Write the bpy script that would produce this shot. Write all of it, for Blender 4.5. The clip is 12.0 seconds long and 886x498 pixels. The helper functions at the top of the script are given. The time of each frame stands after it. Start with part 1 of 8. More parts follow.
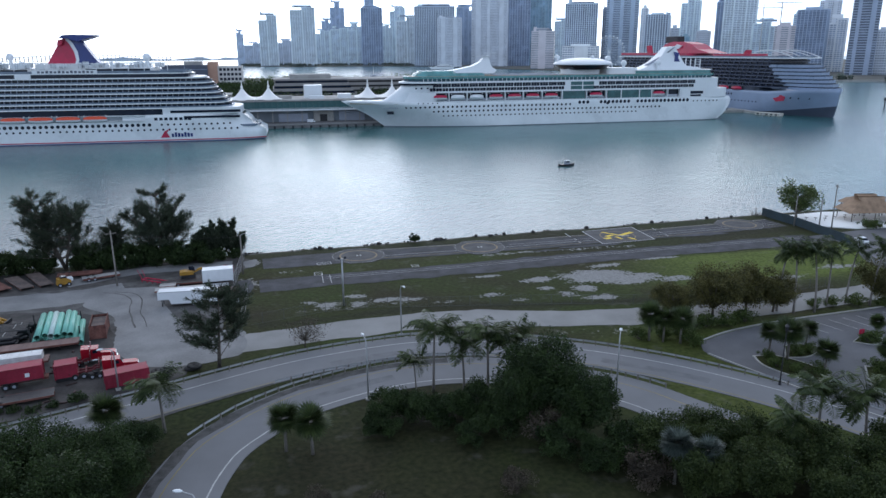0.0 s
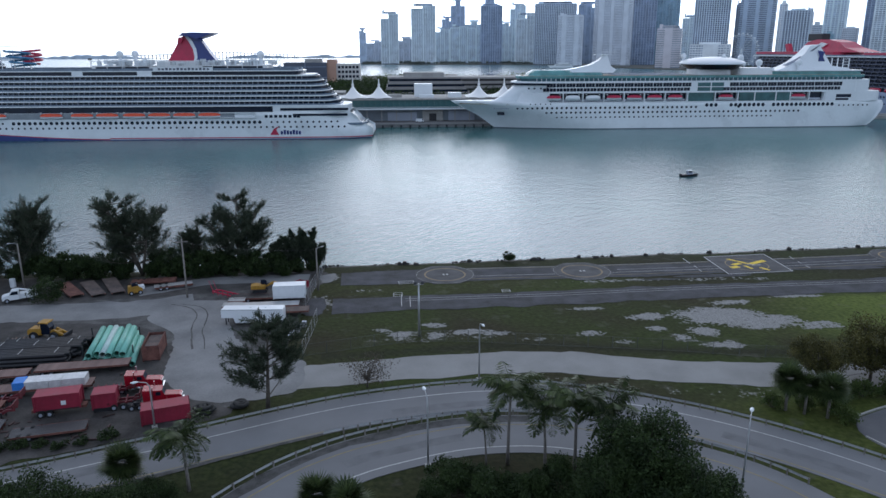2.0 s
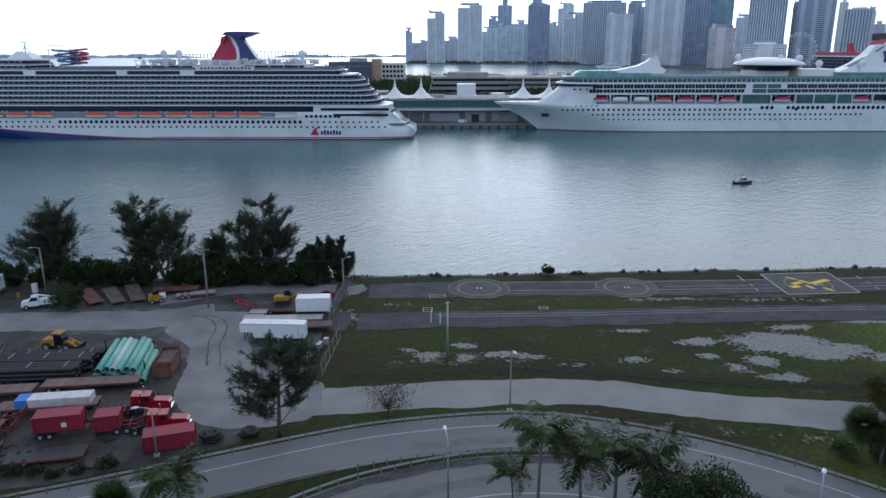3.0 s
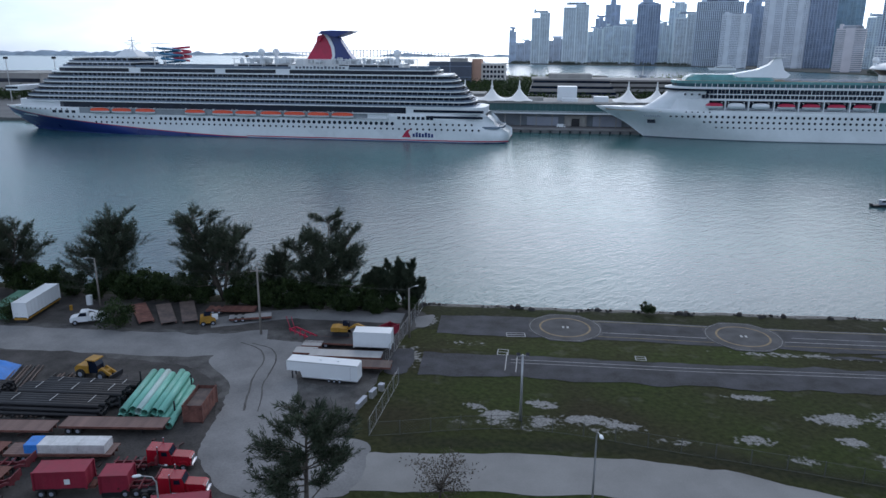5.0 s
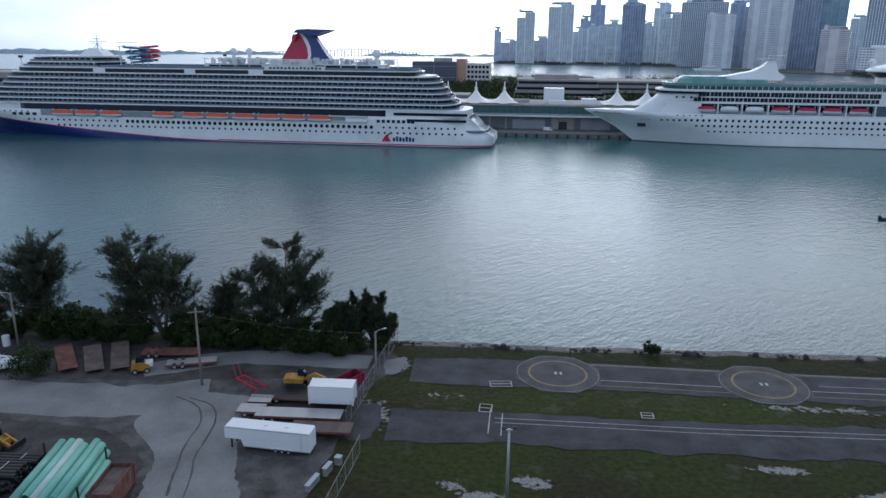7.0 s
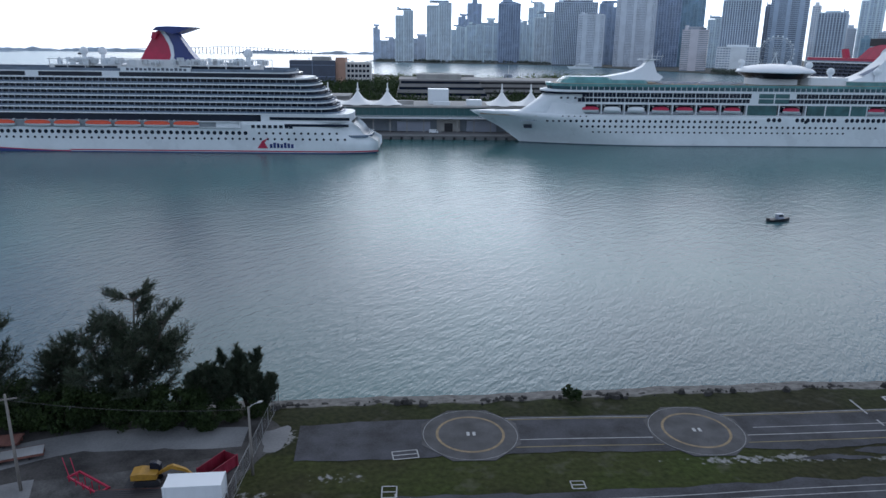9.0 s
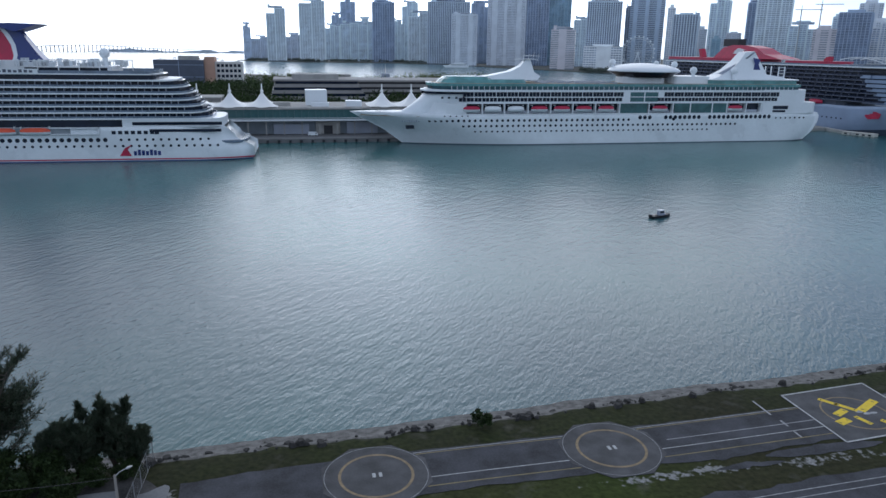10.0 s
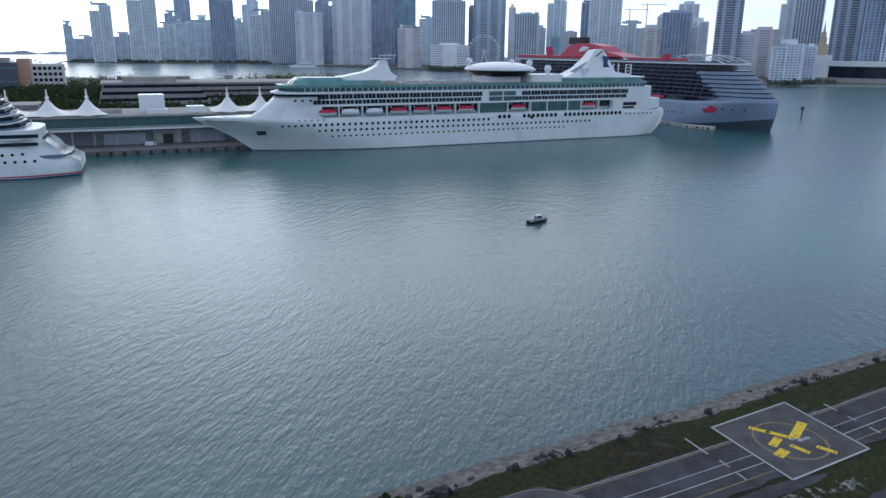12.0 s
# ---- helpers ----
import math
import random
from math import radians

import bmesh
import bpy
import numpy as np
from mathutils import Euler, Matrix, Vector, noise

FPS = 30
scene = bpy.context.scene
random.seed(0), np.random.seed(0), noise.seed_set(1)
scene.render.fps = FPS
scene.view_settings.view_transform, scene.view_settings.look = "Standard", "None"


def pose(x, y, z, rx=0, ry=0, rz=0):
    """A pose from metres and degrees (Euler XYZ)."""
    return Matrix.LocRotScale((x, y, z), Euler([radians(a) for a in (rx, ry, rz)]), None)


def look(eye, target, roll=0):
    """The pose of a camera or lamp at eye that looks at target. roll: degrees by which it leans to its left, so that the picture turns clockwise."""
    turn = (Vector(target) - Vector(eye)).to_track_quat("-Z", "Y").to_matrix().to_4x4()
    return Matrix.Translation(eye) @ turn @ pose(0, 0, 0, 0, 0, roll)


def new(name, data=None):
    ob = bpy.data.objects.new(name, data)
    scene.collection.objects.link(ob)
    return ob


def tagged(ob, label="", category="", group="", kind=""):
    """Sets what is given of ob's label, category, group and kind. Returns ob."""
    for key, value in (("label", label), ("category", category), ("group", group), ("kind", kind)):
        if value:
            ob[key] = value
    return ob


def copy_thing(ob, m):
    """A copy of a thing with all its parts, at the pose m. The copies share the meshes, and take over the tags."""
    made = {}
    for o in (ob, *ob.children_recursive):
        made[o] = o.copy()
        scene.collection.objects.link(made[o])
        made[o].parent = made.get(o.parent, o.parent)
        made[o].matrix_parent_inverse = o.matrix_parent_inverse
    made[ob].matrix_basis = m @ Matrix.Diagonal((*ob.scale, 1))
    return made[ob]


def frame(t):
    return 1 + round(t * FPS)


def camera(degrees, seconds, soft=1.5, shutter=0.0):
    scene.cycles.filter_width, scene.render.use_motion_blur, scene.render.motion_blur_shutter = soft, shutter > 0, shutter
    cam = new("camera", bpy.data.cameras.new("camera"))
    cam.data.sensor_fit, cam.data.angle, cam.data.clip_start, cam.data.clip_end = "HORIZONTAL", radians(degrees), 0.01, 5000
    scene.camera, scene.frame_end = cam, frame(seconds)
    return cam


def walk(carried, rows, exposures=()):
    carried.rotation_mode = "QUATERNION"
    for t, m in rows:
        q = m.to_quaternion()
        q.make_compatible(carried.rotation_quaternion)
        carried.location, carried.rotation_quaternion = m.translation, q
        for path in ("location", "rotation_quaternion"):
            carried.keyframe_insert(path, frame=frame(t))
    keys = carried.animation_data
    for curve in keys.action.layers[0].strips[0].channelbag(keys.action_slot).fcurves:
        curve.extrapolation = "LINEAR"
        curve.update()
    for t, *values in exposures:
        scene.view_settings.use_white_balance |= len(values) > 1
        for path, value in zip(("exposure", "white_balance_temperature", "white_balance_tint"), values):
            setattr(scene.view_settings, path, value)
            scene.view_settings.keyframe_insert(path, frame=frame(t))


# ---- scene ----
cam = camera(63.6, 12.0)
PATH = [
    (0, (6.273, -457.008, 49.529), (6.704, -455.13, 48.994), -0.3),
    (0.5, (8.494, -452.515, 49.482), (8.921, -450.637, 48.945), -0.3),
    (1, (10.27, -448.312, 49.536), (10.63, -446.42, 48.998), -0.2),
    (1.5, (11.967, -443.797, 49.438), (12.194, -441.885, 48.9), -0.2),
    (2, (13.533, -439.231, 49.353), (13.657, -437.309, 48.815), -0.2),
    (2.5, (15.035, -434.708, 49.341), (15.107, -432.783, 48.803), -0.1),
    (3, (15.881, -430.059, 49.39), (15.885, -428.133, 48.851), -0.1),
    (3.5, (16.726, -425.382, 49.397), (16.565, -423.463, 48.858), 0.1),
    (5.5, (18.164, -406.481, 49.769), (17.901, -404.573, 49.228), 0.3),
    (6, (17.859, -401.934, 49.835), (17.612, -400.025, 49.292), 0.4),
    (6.5, (17.644, -397.213, 49.88), (17.411, -395.302, 49.338), 0.5),
    (8.5, (16.295, -378.178, 50.73), (16.246, -376.254, 50.187), 0.5),
    (9, (15.581, -373.919, 51.067), (15.674, -371.997, 50.523), 0.7),
    (9.5, (14.864, -369.456, 51.206), (15.111, -367.547, 50.663), 0.8),
    (10, (14.778, -364.879, 51.382), (15.193, -362.999, 50.839), 0.8),
    (10.5, (14.973, -359.899, 51.441), (15.539, -358.059, 50.898), 0.7),
    (11, (15.117, -355.037, 51.418), (15.831, -353.25, 50.876), 0.6),
    (11.5, (15.378, -350.04, 51.37), (16.172, -348.286, 50.83), 0.6),
    (12, (16.03, -345.305, 51.424), (16.821, -343.55, 50.883), 0.5),
]
walk(cam, [(t, look(eye, target, roll)) for t, eye, target, roll in PATH], [(0.0, 0.34), (1.2, 0.24), (2.5, 0.06), (3.5, 0.05), (6.0, 0.0), (9.0, -0.04), (12.0, 0.03)])

# ---- light ----
SUN_AZ, SUN_EL = 7.0, 22.0      # degrees clockwise from +y, degrees above the horizon
world = bpy.data.worlds.new("sky")
scene.world = world
world.use_nodes = True
wn, wl = world.node_tree.nodes, world.node_tree.links
wn.clear()
w_out = wn.new("ShaderNodeOutputWorld")
w_bg = wn.new("ShaderNodeBackground")
w_sky = wn.new("ShaderNodeTexSky")
w_sky.sky_type = "NISHITA"
w_sky.sun_disc = False
w_sky.sun_elevation = radians(SUN_EL)
w_sky.sun_rotation = radians(SUN_AZ)
w_sky.air_density, w_sky.dust_density, w_sky.ozone_density = 1.0, 0.8, 2.0
w_co = wn.new("ShaderNodeTexCoord")
w_map = wn.new("ShaderNodeMapping")
w_map.inputs["Scale"].default_value = (1.0, 1.0, 3.2)
w_cl = wn.new("ShaderNodeTexNoise")
w_cl.inputs["Scale"].default_value, w_cl.inputs["Detail"].default_value = 3.0, 6.0
w_cl.inputs["Roughness"].default_value = 0.55
w_ramp = wn.new("ShaderNodeValToRGB")
w_ramp.color_ramp.elements[0].position, w_ramp.color_ramp.elements[1].position = 0.36, 0.62
w_hue = wn.new("ShaderNodeHueSaturation")           # thin overcast takes most of the colour out
w_hue.inputs["Saturation"].default_value = 0.3
w_tint = wn.new("ShaderNodeMix")
w_tint.data_type, w_tint.blend_type = "RGBA", "MULTIPLY"
w_tint.inputs["Factor"].default_value = 1.0
w_tint.inputs["B"].default_value = (0.66, 0.78, 0.98, 1)
w_mix = wn.new("ShaderNodeMix")
w_mix.data_type, w_mix.blend_type = "RGBA", "MULTIPLY"
w_mix.inputs["Factor"].default_value = 1.0
w_ramp.color_ramp.elements[0].color = (0.72, 0.77, 0.84, 1)
w_ramp.color_ramp.elements[1].color = (1.15, 1.15, 1.15, 1)
wl.new(w_co.outputs["Generated"], w_map.inputs["Vector"])
wl.new(w_map.outputs["Vector"], w_cl.inputs["Vector"])
wl.new(w_cl.outputs["Fac"], w_ramp.inputs["Fac"])
wl.new(w_sky.outputs["Color"], w_hue.inputs["Color"])
wl.new(w_hue.outputs["Color"], w_tint.inputs["A"])
wl.new(w_tint.outputs["Result"], w_mix.inputs["A"])
wl.new(w_ramp.outputs["Color"], w_mix.inputs["B"])
w_add = wn.new("ShaderNodeMix")                     # even glow of the cloud deck
w_add.data_type, w_add.blend_type = "RGBA", "ADD"
w_add.inputs["Factor"].default_value = 1.0
w_add.inputs["B"].default_value = (2.4, 2.82, 3.55, 1)
wl.new(w_mix.outputs["Result"], w_add.inputs["A"])
wl.new(w_add.outputs["Result"], w_bg.inputs["Color"])
w_bg.inputs["Strength"].default_value = 0.12
wl.new(w_bg.outputs["Background"], w_out.inputs["Surface"])
sun = new("sun", bpy.data.lights.new("sun", "SUN"))
sun.data.energy, sun.data.angle, sun.data.color = 0.62, radians(64.0), (1.0, 0.87, 0.7)
_a, _e = radians(SUN_AZ), radians(SUN_EL)
sun.matrix_world = look((0, 0, 300), (-math.sin(_a) * math.cos(_e) * 100, -math.cos(_a) * math.cos(_e) * 100, 300 - math.sin(_e) * 100))

# ---- mesh tools ----
class Mesh:
    """A growing list of corners and faces."""

    def __init__(self):
        self.v, self.f = [], []

    def add(self, verts, faces):
        n = len(self.v)
        self.v.extend(verts)
        self.f.extend([tuple(i + n for i in face) for face in faces])
        return self

    def box(self, x0, x1, y0, y1, z0, z1):
        v = [(x, y, z) for z in (z0, z1) for x, y in ((x0, y0), (x1, y0), (x1, y1), (x0, y1))]
        return self.add(v, [(3, 2, 1, 0), (4, 5, 6, 7), (0, 1, 5, 4), (1, 2, 6, 5), (2, 3, 7, 6), (3, 0, 4, 7)])

    def obox(self, c, size, rz=0, rx=0, ry=0):
        m = pose(*c, rx, ry, rz)
        a, b, d = size[0] / 2, size[1] / 2, size[2] / 2
        v = [tuple(m @ Vector((x, y, z))) for z in (-d, d) for x, y in ((-a, -b), (a, -b), (a, b), (-a, b))]
        return self.add(v, [(3, 2, 1, 0), (4, 5, 6, 7), (0, 1, 5, 4), (1, 2, 6, 5), (2, 3, 7, 6), (3, 0, 4, 7)])

    def prism(self, outline, z0, z1, grow=1.0):
        n = len(outline)
        cx, cy = sum(p[0] for p in outline) / n, sum(p[1] for p in outline) / n
        v = [(x, y, z0) for x, y in outline] + [(cx + (x - cx) * grow, cy + (y - cy) * grow, z1) for x, y in outline]
        f = [tuple(range(n - 1, -1, -1)), tuple(range(n, 2 * n))] + [(i, (i + 1) % n, n + (i + 1) % n, n + i) for i in range(n)]
        return self.add(v, f)

    def side(self, outline, y0, y1, pinch=1.0):
        """A prism whose outline lies in x and z; pinch narrows it towards the top."""
        n = len(outline)
        zs = [p[1] for p in outline]
        lo, hi = min(zs), max(zs)
        mid, half = (y0 + y1) / 2, (y1 - y0) / 2
        k = [half * (1 + (pinch - 1) * (z - lo) / (hi - lo)) for z in zs]
        v = [(x, mid - q, z) for (x, z), q in zip(outline, k)] + [(x, mid + q, z) for (x, z), q in zip(outline, k)]
        f = [tuple(range(n)), tuple(range(2 * n - 1, n - 1, -1))] + [(i, n + i, n + (i + 1) % n, (i + 1) % n) for i in range(n)]
        return self.add(v, f)

    def tube(self, a, b, r0, r1=None, n=8, caps=True):
        r1 = r0 if r1 is None else r1
        a, b = Vector(a), Vector(b)
        d = (b - a).normalized()
        u = d.orthogonal().normalized()
        w = d.cross(u)
        v = []
        for c, r in ((a, r0), (b, r1)):
            for i in range(n):
                t = 2 * math.pi * i / n
                v.append(tuple(c + (u * math.cos(t) + w * math.sin(t)) * r))
        f = [(i, (i + 1) % n, n + (i + 1) % n, n + i) for i in range(n)]
        if caps:
            f += [tuple(range(n - 1, -1, -1)), tuple(range(n, 2 * n))]
        return self.add(v, f)

    def path(self, pts, radii, n=6):
        """One bent tube through the points."""
        q = [Vector(p) for p in pts]
        last, rows = None, []
        for i, p in enumerate(q):
            d = (q[min(i + 1, len(q) - 1)] - q[max(i - 1, 0)]).normalized()
            u = d.orthogonal() if last is None else last - d * last.dot(d)
            last = u = u.normalized() if u.length > 1e-6 else d.orthogonal().normalized()
            w = d.cross(u)
            rows.append([tuple(p + (u * math.cos(2 * math.pi * k / n) + w * math.sin(2 * math.pi * k / n)) * radii[i]) for k in range(n)])
        base = len(self.v)
        self.grid(rows, close=True)
        end = base + n * (len(rows) - 1)
        self.f += [tuple(range(base + n - 1, base - 1, -1)), tuple(range(end, end + n))]
        return self

    def ball(self, c, r, seg=12, rings=8, lo=-1.0):
        rx, ry, rz = (r, r, r) if not isinstance(r, tuple) else r
        rows = []
        for j in range(rings + 1):
            a = math.asin(lo) + (math.pi / 2 - math.asin(lo)) * j / rings
            rows.append((math.cos(a), math.sin(a)))
        v = [(c[0] + rx * k * math.cos(2 * math.pi * i / seg), c[1] + ry * k * math.sin(2 * math.pi * i / seg), c[2] + rz * h) for k, h in rows for i in range(seg)]
        f = [(j * seg + i, j * seg + (i + 1) % seg, (j + 1) * seg + (i + 1) % seg, (j + 1) * seg + i) for j in range(rings) for i in range(seg)]
        f.append(tuple(range(seg - 1, -1, -1)))
        return self.add(v, f)

    def grid(self, rows, close=False):
        """Quads between rows of corners."""
        n = len(rows[0])
        v = [p for row in rows for p in row]
        f = [(j * n + i, j * n + (i + 1) % n, (j + 1) * n + (i + 1) % n, (j + 1) * n + i) for j in range(len(rows) - 1) for i in range(n if close else n - 1)]
        return self.add(v, f)

    def data(self, name, smooth=False):
        me = bpy.data.meshes.new(name)
        me.from_pydata(self.v, [], self.f)
        if smooth:
            me.polygons.foreach_set("use_smooth", [True] * len(me.polygons))
        me.update()
        return me


def part(name, m, material, parent=None, label="", smooth=False, kind=""):
    """Links a mesh as one object, under a thing or a part."""
    me = m.data(name, smooth) if isinstance(m, Mesh) else m
    if material and not me.materials:
        me.materials.append(material)
    ob = new(name, me)
    ob.parent = parent
    return tagged(ob, label, kind=kind)


def repeat(ob, m, parent):
    """Another part on the same mesh, at the pose m in its parent."""
    o = new(ob.name.split(".")[0], ob.data)
    o.parent = parent
    o.matrix_basis = m
    return o


def thing(name, label, category, m=None, group="", kind=""):
    ob = new(name)
    ob.empty_display_size = 0.5
    if m is not None:
        ob.matrix_basis = m
    return tagged(ob, label, category, group, kind)


def alone(name, m, material, label, category, kind="", smooth=False, at=None, group=""):
    ob = part(name, m, material, None, "", smooth)
    if at is not None:
        ob.matrix_basis = at
    return tagged(ob, label, category, group, kind)


def curve_through(pts, step=2.0):
    """Points along a smooth line through the given ones."""
    p = [Vector((*q[:2], 0)) for q in pts]
    p = [p[0] * 2 - p[1]] + p + [p[-1] * 2 - p[-2]]
    out = []
    for i in range(1, len(p) - 2):
        a, b, c, d = p[i - 1:i + 3]
        n = max(1, int((c - b).length / step))
        for k in range(n):
            t = k / n
            out.append(0.5 * ((2 * b) + (c - a) * t + (2 * a - 5 * b + 4 * c - d) * t * t + (3 * b - a - 3 * c + d) * t ** 3))
    out.append(p[-2])
    return out


def sides(line):
    """The left-hand normals along a line."""
    out = []
    for i in range(len(line)):
        d = (line[min(i + 1, len(line) - 1)] - line[max(i - 1, 0)]).normalized()
        out.append(Vector((-d.y, d.x, 0)))
    return out


def strip(line, left, right, z, thick=0.0, wobble=0.0, seed=0.0):
    """A ribbon along a line between two offsets to its left."""
    nrm = sides(line)
    m = Mesh()

    def off(i, o):
        w = wobble * (noise.noise(Vector((line[i].x * 0.23, line[i].y * 0.23, o + seed))) + 0.5 * noise.noise(Vector((line[i].x, line[i].y, o + seed)))) if wobble else 0
        q = line[i] + nrm[i] * (o + w)
        return q.x, q.y
    a = [off(i, left) for i in range(len(line))]
    b = [off(i, right) for i in range(len(line))]
    if thick:
        m.grid([[(*p, z - thick) for p in a], [(*p, z) for p in a], [(*p, z) for p in b], [(*p, z - thick) for p in b]])
    else:
        m.grid([[(*p, z) for p in a], [(*p, z) for p in b]])
    return m


def blob(pts, z, rough=0.6, step=0.7, seed=0.0):
    """A flat patch with an uneven edge, through the given corners."""
    line = curve_through([*pts, pts[0]], step)[:-1]
    cx, cy = sum(p.x for p in line) / len(line), sum(p.y for p in line) / len(line)
    out = []
    for p in line:
        d = Vector((p.x - cx, p.y - cy, 0))
        k = noise.noise(Vector((p.x * 0.35, p.y * 0.35, seed))) + 0.6 * noise.noise(Vector((p.x * 1.1, p.y * 1.1, seed)))
        q = p + d.normalized() * k * rough
        out.append((q.x, q.y, z))
    m = Mesh()
    m.add(out, [tuple(range(len(out)))])
    return m


# ---- materials ----
def mk(name, col, rough=0.6, metal=0.0, var=0.2, size=2.0, fine=0.2, bump=0.0, tint=None, spec=0.5, random=0.0, island=0.0):
    """A painted, stony or metal surface with variation at two scales: patches of `size` metres and grain of `fine` metres."""
    mt = bpy.data.materials.new(name)
    mt.use_nodes = True
    n, l = mt.node_tree.nodes, mt.node_tree.links
    b = n["Principled BSDF"]
    b.inputs["Roughness"].default_value, b.inputs["Metallic"].default_value = rough, metal
    b.inputs["Specular IOR Level"].default_value = spec
    co = n.new("ShaderNodeTexCoord")
    big, small = n.new("ShaderNodeTexNoise"), n.new("ShaderNodeTexNoise")
    big.inputs["Scale"].default_value, big.inputs["Detail"].default_value = 1 / size, 5
    small.inputs["Scale"].default_value, small.inputs["Detail"].default_value = 1 / fine, 3
    l.new(co.outputs["Object"], big.inputs["Vector"])
    l.new(co.outputs["Object"], small.inputs["Vector"])
    add = n.new("ShaderNodeMath")
    add.operation = "MULTIPLY_ADD"
    add.inputs[1].default_value = 0.4
    l.new(small.outputs["Fac"], add.inputs[0])
    l.new(big.outputs["Fac"], add.inputs[2])
    src = add.outputs[0]
    if random or island:
        extra = n.new("ShaderNodeObjectInfo" if random else "ShaderNodeNewGeometry")
        ad2 = n.new("ShaderNodeMath")
        ad2.operation = "MULTIPLY_ADD"
        ad2.inputs[1].default_value = random or island
        l.new(extra.outputs["Random" if random else "Random Per Island"], ad2.inputs[0])
        l.new(src, ad2.inputs[2])
        src = ad2.outputs[0]
    ramp = n.new("ShaderNodeValToRGB")
    e = ramp.color_ramp.elements
    shift = (random or island) * 0.5
    e[0].position, e[1].position = 0.45 + shift * 0.4, min(0.98, 0.95 + shift)
    other = tint or tuple(c * (1 + var) for c in col)
    e[0].color = (*[min(1, c * (1 - var)) for c in col], 1)
    e[1].color = (*[min(1, c) for c in other], 1)
    l.new(src, ramp.inputs["Fac"])
    l.new(ramp.outputs["Color"], b.inputs["Base Color"])
    rr = n.new("ShaderNodeMapRange")
    rr.inputs["To Min"].default_value, rr.inputs["To Max"].default_value = max(0.02, rough - 0.12), min(1, rough + 0.12)
    l.new(big.outputs["Fac"], rr.inputs["Value"])
    l.new(rr.outputs["Result"], b.inputs["Roughness"])
    if bump:
        bp = n.new("ShaderNodeBump")
        bp.inputs["Strength"].default_value, bp.inputs["Distance"].default_value = 0.6, bump
        l.new(small.outputs["Fac"], bp.inputs["Height"])
        l.new(bp.outputs["Normal"], b.inputs["Normal"])
    return mt


def leafy(name, dark, light, rough=0.6):
    """Foliage: each leaf takes its own shade, and lets a little light through."""
    mt = bpy.data.materials.new(name)
    mt.use_nodes = True
    n, l = mt.node_tree.nodes, mt.node_tree.links
    b = n["Principled BSDF"]
    b.inputs["Roughness"].default_value = rough
    b.inputs["Specular IOR Level"].default_value = 0.25
    geo = n.new("ShaderNodeNewGeometry")
    co = n.new("ShaderNodeTexCoord")
    nz = n.new("ShaderNodeTexNoise")
    nz.inputs["Scale"].default_value = 0.5
    l.new(co.outputs["Object"], nz.inputs["Vector"])
    av = n.new("ShaderNodeMath")
    av.operation = "MULTIPLY_ADD"
    av.inputs[1].default_value = 0.3
    l.new(geo.outputs["Random Per Island"], av.inputs[0])
    l.new(nz.outputs["Fac"], av.inputs[2])
    ramp = n.new("ShaderNodeValToRGB")
    ramp.color_ramp.elements[0].position, ramp.color_ramp.elements[1].position = 0.4, 0.9
    ramp.color_ramp.elements[0].color, ramp.color_ramp.elements[1].color = (*dark, 1), (*light, 1)
    l.new(av.outputs[0], ramp.inputs["Fac"])
    l.new(ramp.outputs["Color"], b.inputs["Base Color"])
    tr = n.new("ShaderNodeBsdfTranslucent")
    l.new(ramp.outputs["Color"], tr.inputs["Color"])
    mx = n.new("ShaderNodeMixShader")
    mx.inputs["Fac"].default_value = 0.25
    l.new(b.outputs["BSDF"], mx.inputs[1])
    l.new(tr.outputs["BSDF"], mx.inputs[2])
    l.new(mx.outputs["Shader"], n["Material Output"].inputs["Surface"])
    return mt


white_paint = mk("white_paint", (0.74, 0.77, 0.79), 0.35, var=0.06, size=18, fine=1.5)
hull_white = mk("hull_white", (0.72, 0.76, 0.78), 0.3, var=0.08, size=14, fine=2.0)
navy = mk("navy_paint", (0.012, 0.03, 0.16), 0.3, var=0.2, size=10)
red_paint = mk("red_paint", (0.44, 0.012, 0.055), 0.4, var=0.2, size=4)
orange_paint = mk("orange_paint", (0.68, 0.08, 0.03), 0.45, var=0.15, size=3)
dark_glass = mk("dark_glass", (0.009, 0.015, 0.03), 0.12, var=0.5, size=6, fine=2.2, spec=0.3)
teal_glass = mk("teal_glass", (0.035, 0.11, 0.115), 0.16, var=0.4, size=7, fine=2.4)
band_glass = mk("band_glass", (0.03, 0.085, 0.11), 0.15, var=0.4, size=7, fine=2.4)
sea_glass = mk("sea_glass", (0.1, 0.27, 0.27), 0.2, var=0.3, size=6, fine=2.0)
rail_glass = mk("rail_glass", (0.145, 0.19, 0.25), 0.15, var=0.25, size=4)
deck_teak = mk("deck_teak", (0.3, 0.24, 0.17), 0.7, var=0.15, size=6)
hull_grey = mk("hull_grey", (0.27, 0.34, 0.46), 0.4, var=0.12, size=12)
grey_paint = mk("grey_paint", (0.33, 0.36, 0.43), 0.45, var=0.12, size=12)
slate_paint = mk("slate_paint", (0.07, 0.085, 0.12), 0.4, var=0.15, size=10)
concrete = mk("concrete", (0.36, 0.35, 0.33), 0.85, var=0.22, size=6, fine=0.3)
dark_concrete = mk("dark_concrete", (0.16, 0.16, 0.16), 0.85, var=0.25, size=5)
membrane = mk("membrane", (0.82, 0.82, 0.8), 0.6, var=0.05, size=8)
steel = mk("galvanized_steel", (0.42, 0.43, 0.44), 0.45, metal=0.6, var=0.15, size=1.5)
dark_metal = mk("dark_metal", (0.03, 0.03, 0.035), 0.5, metal=0.3, var=0.3)
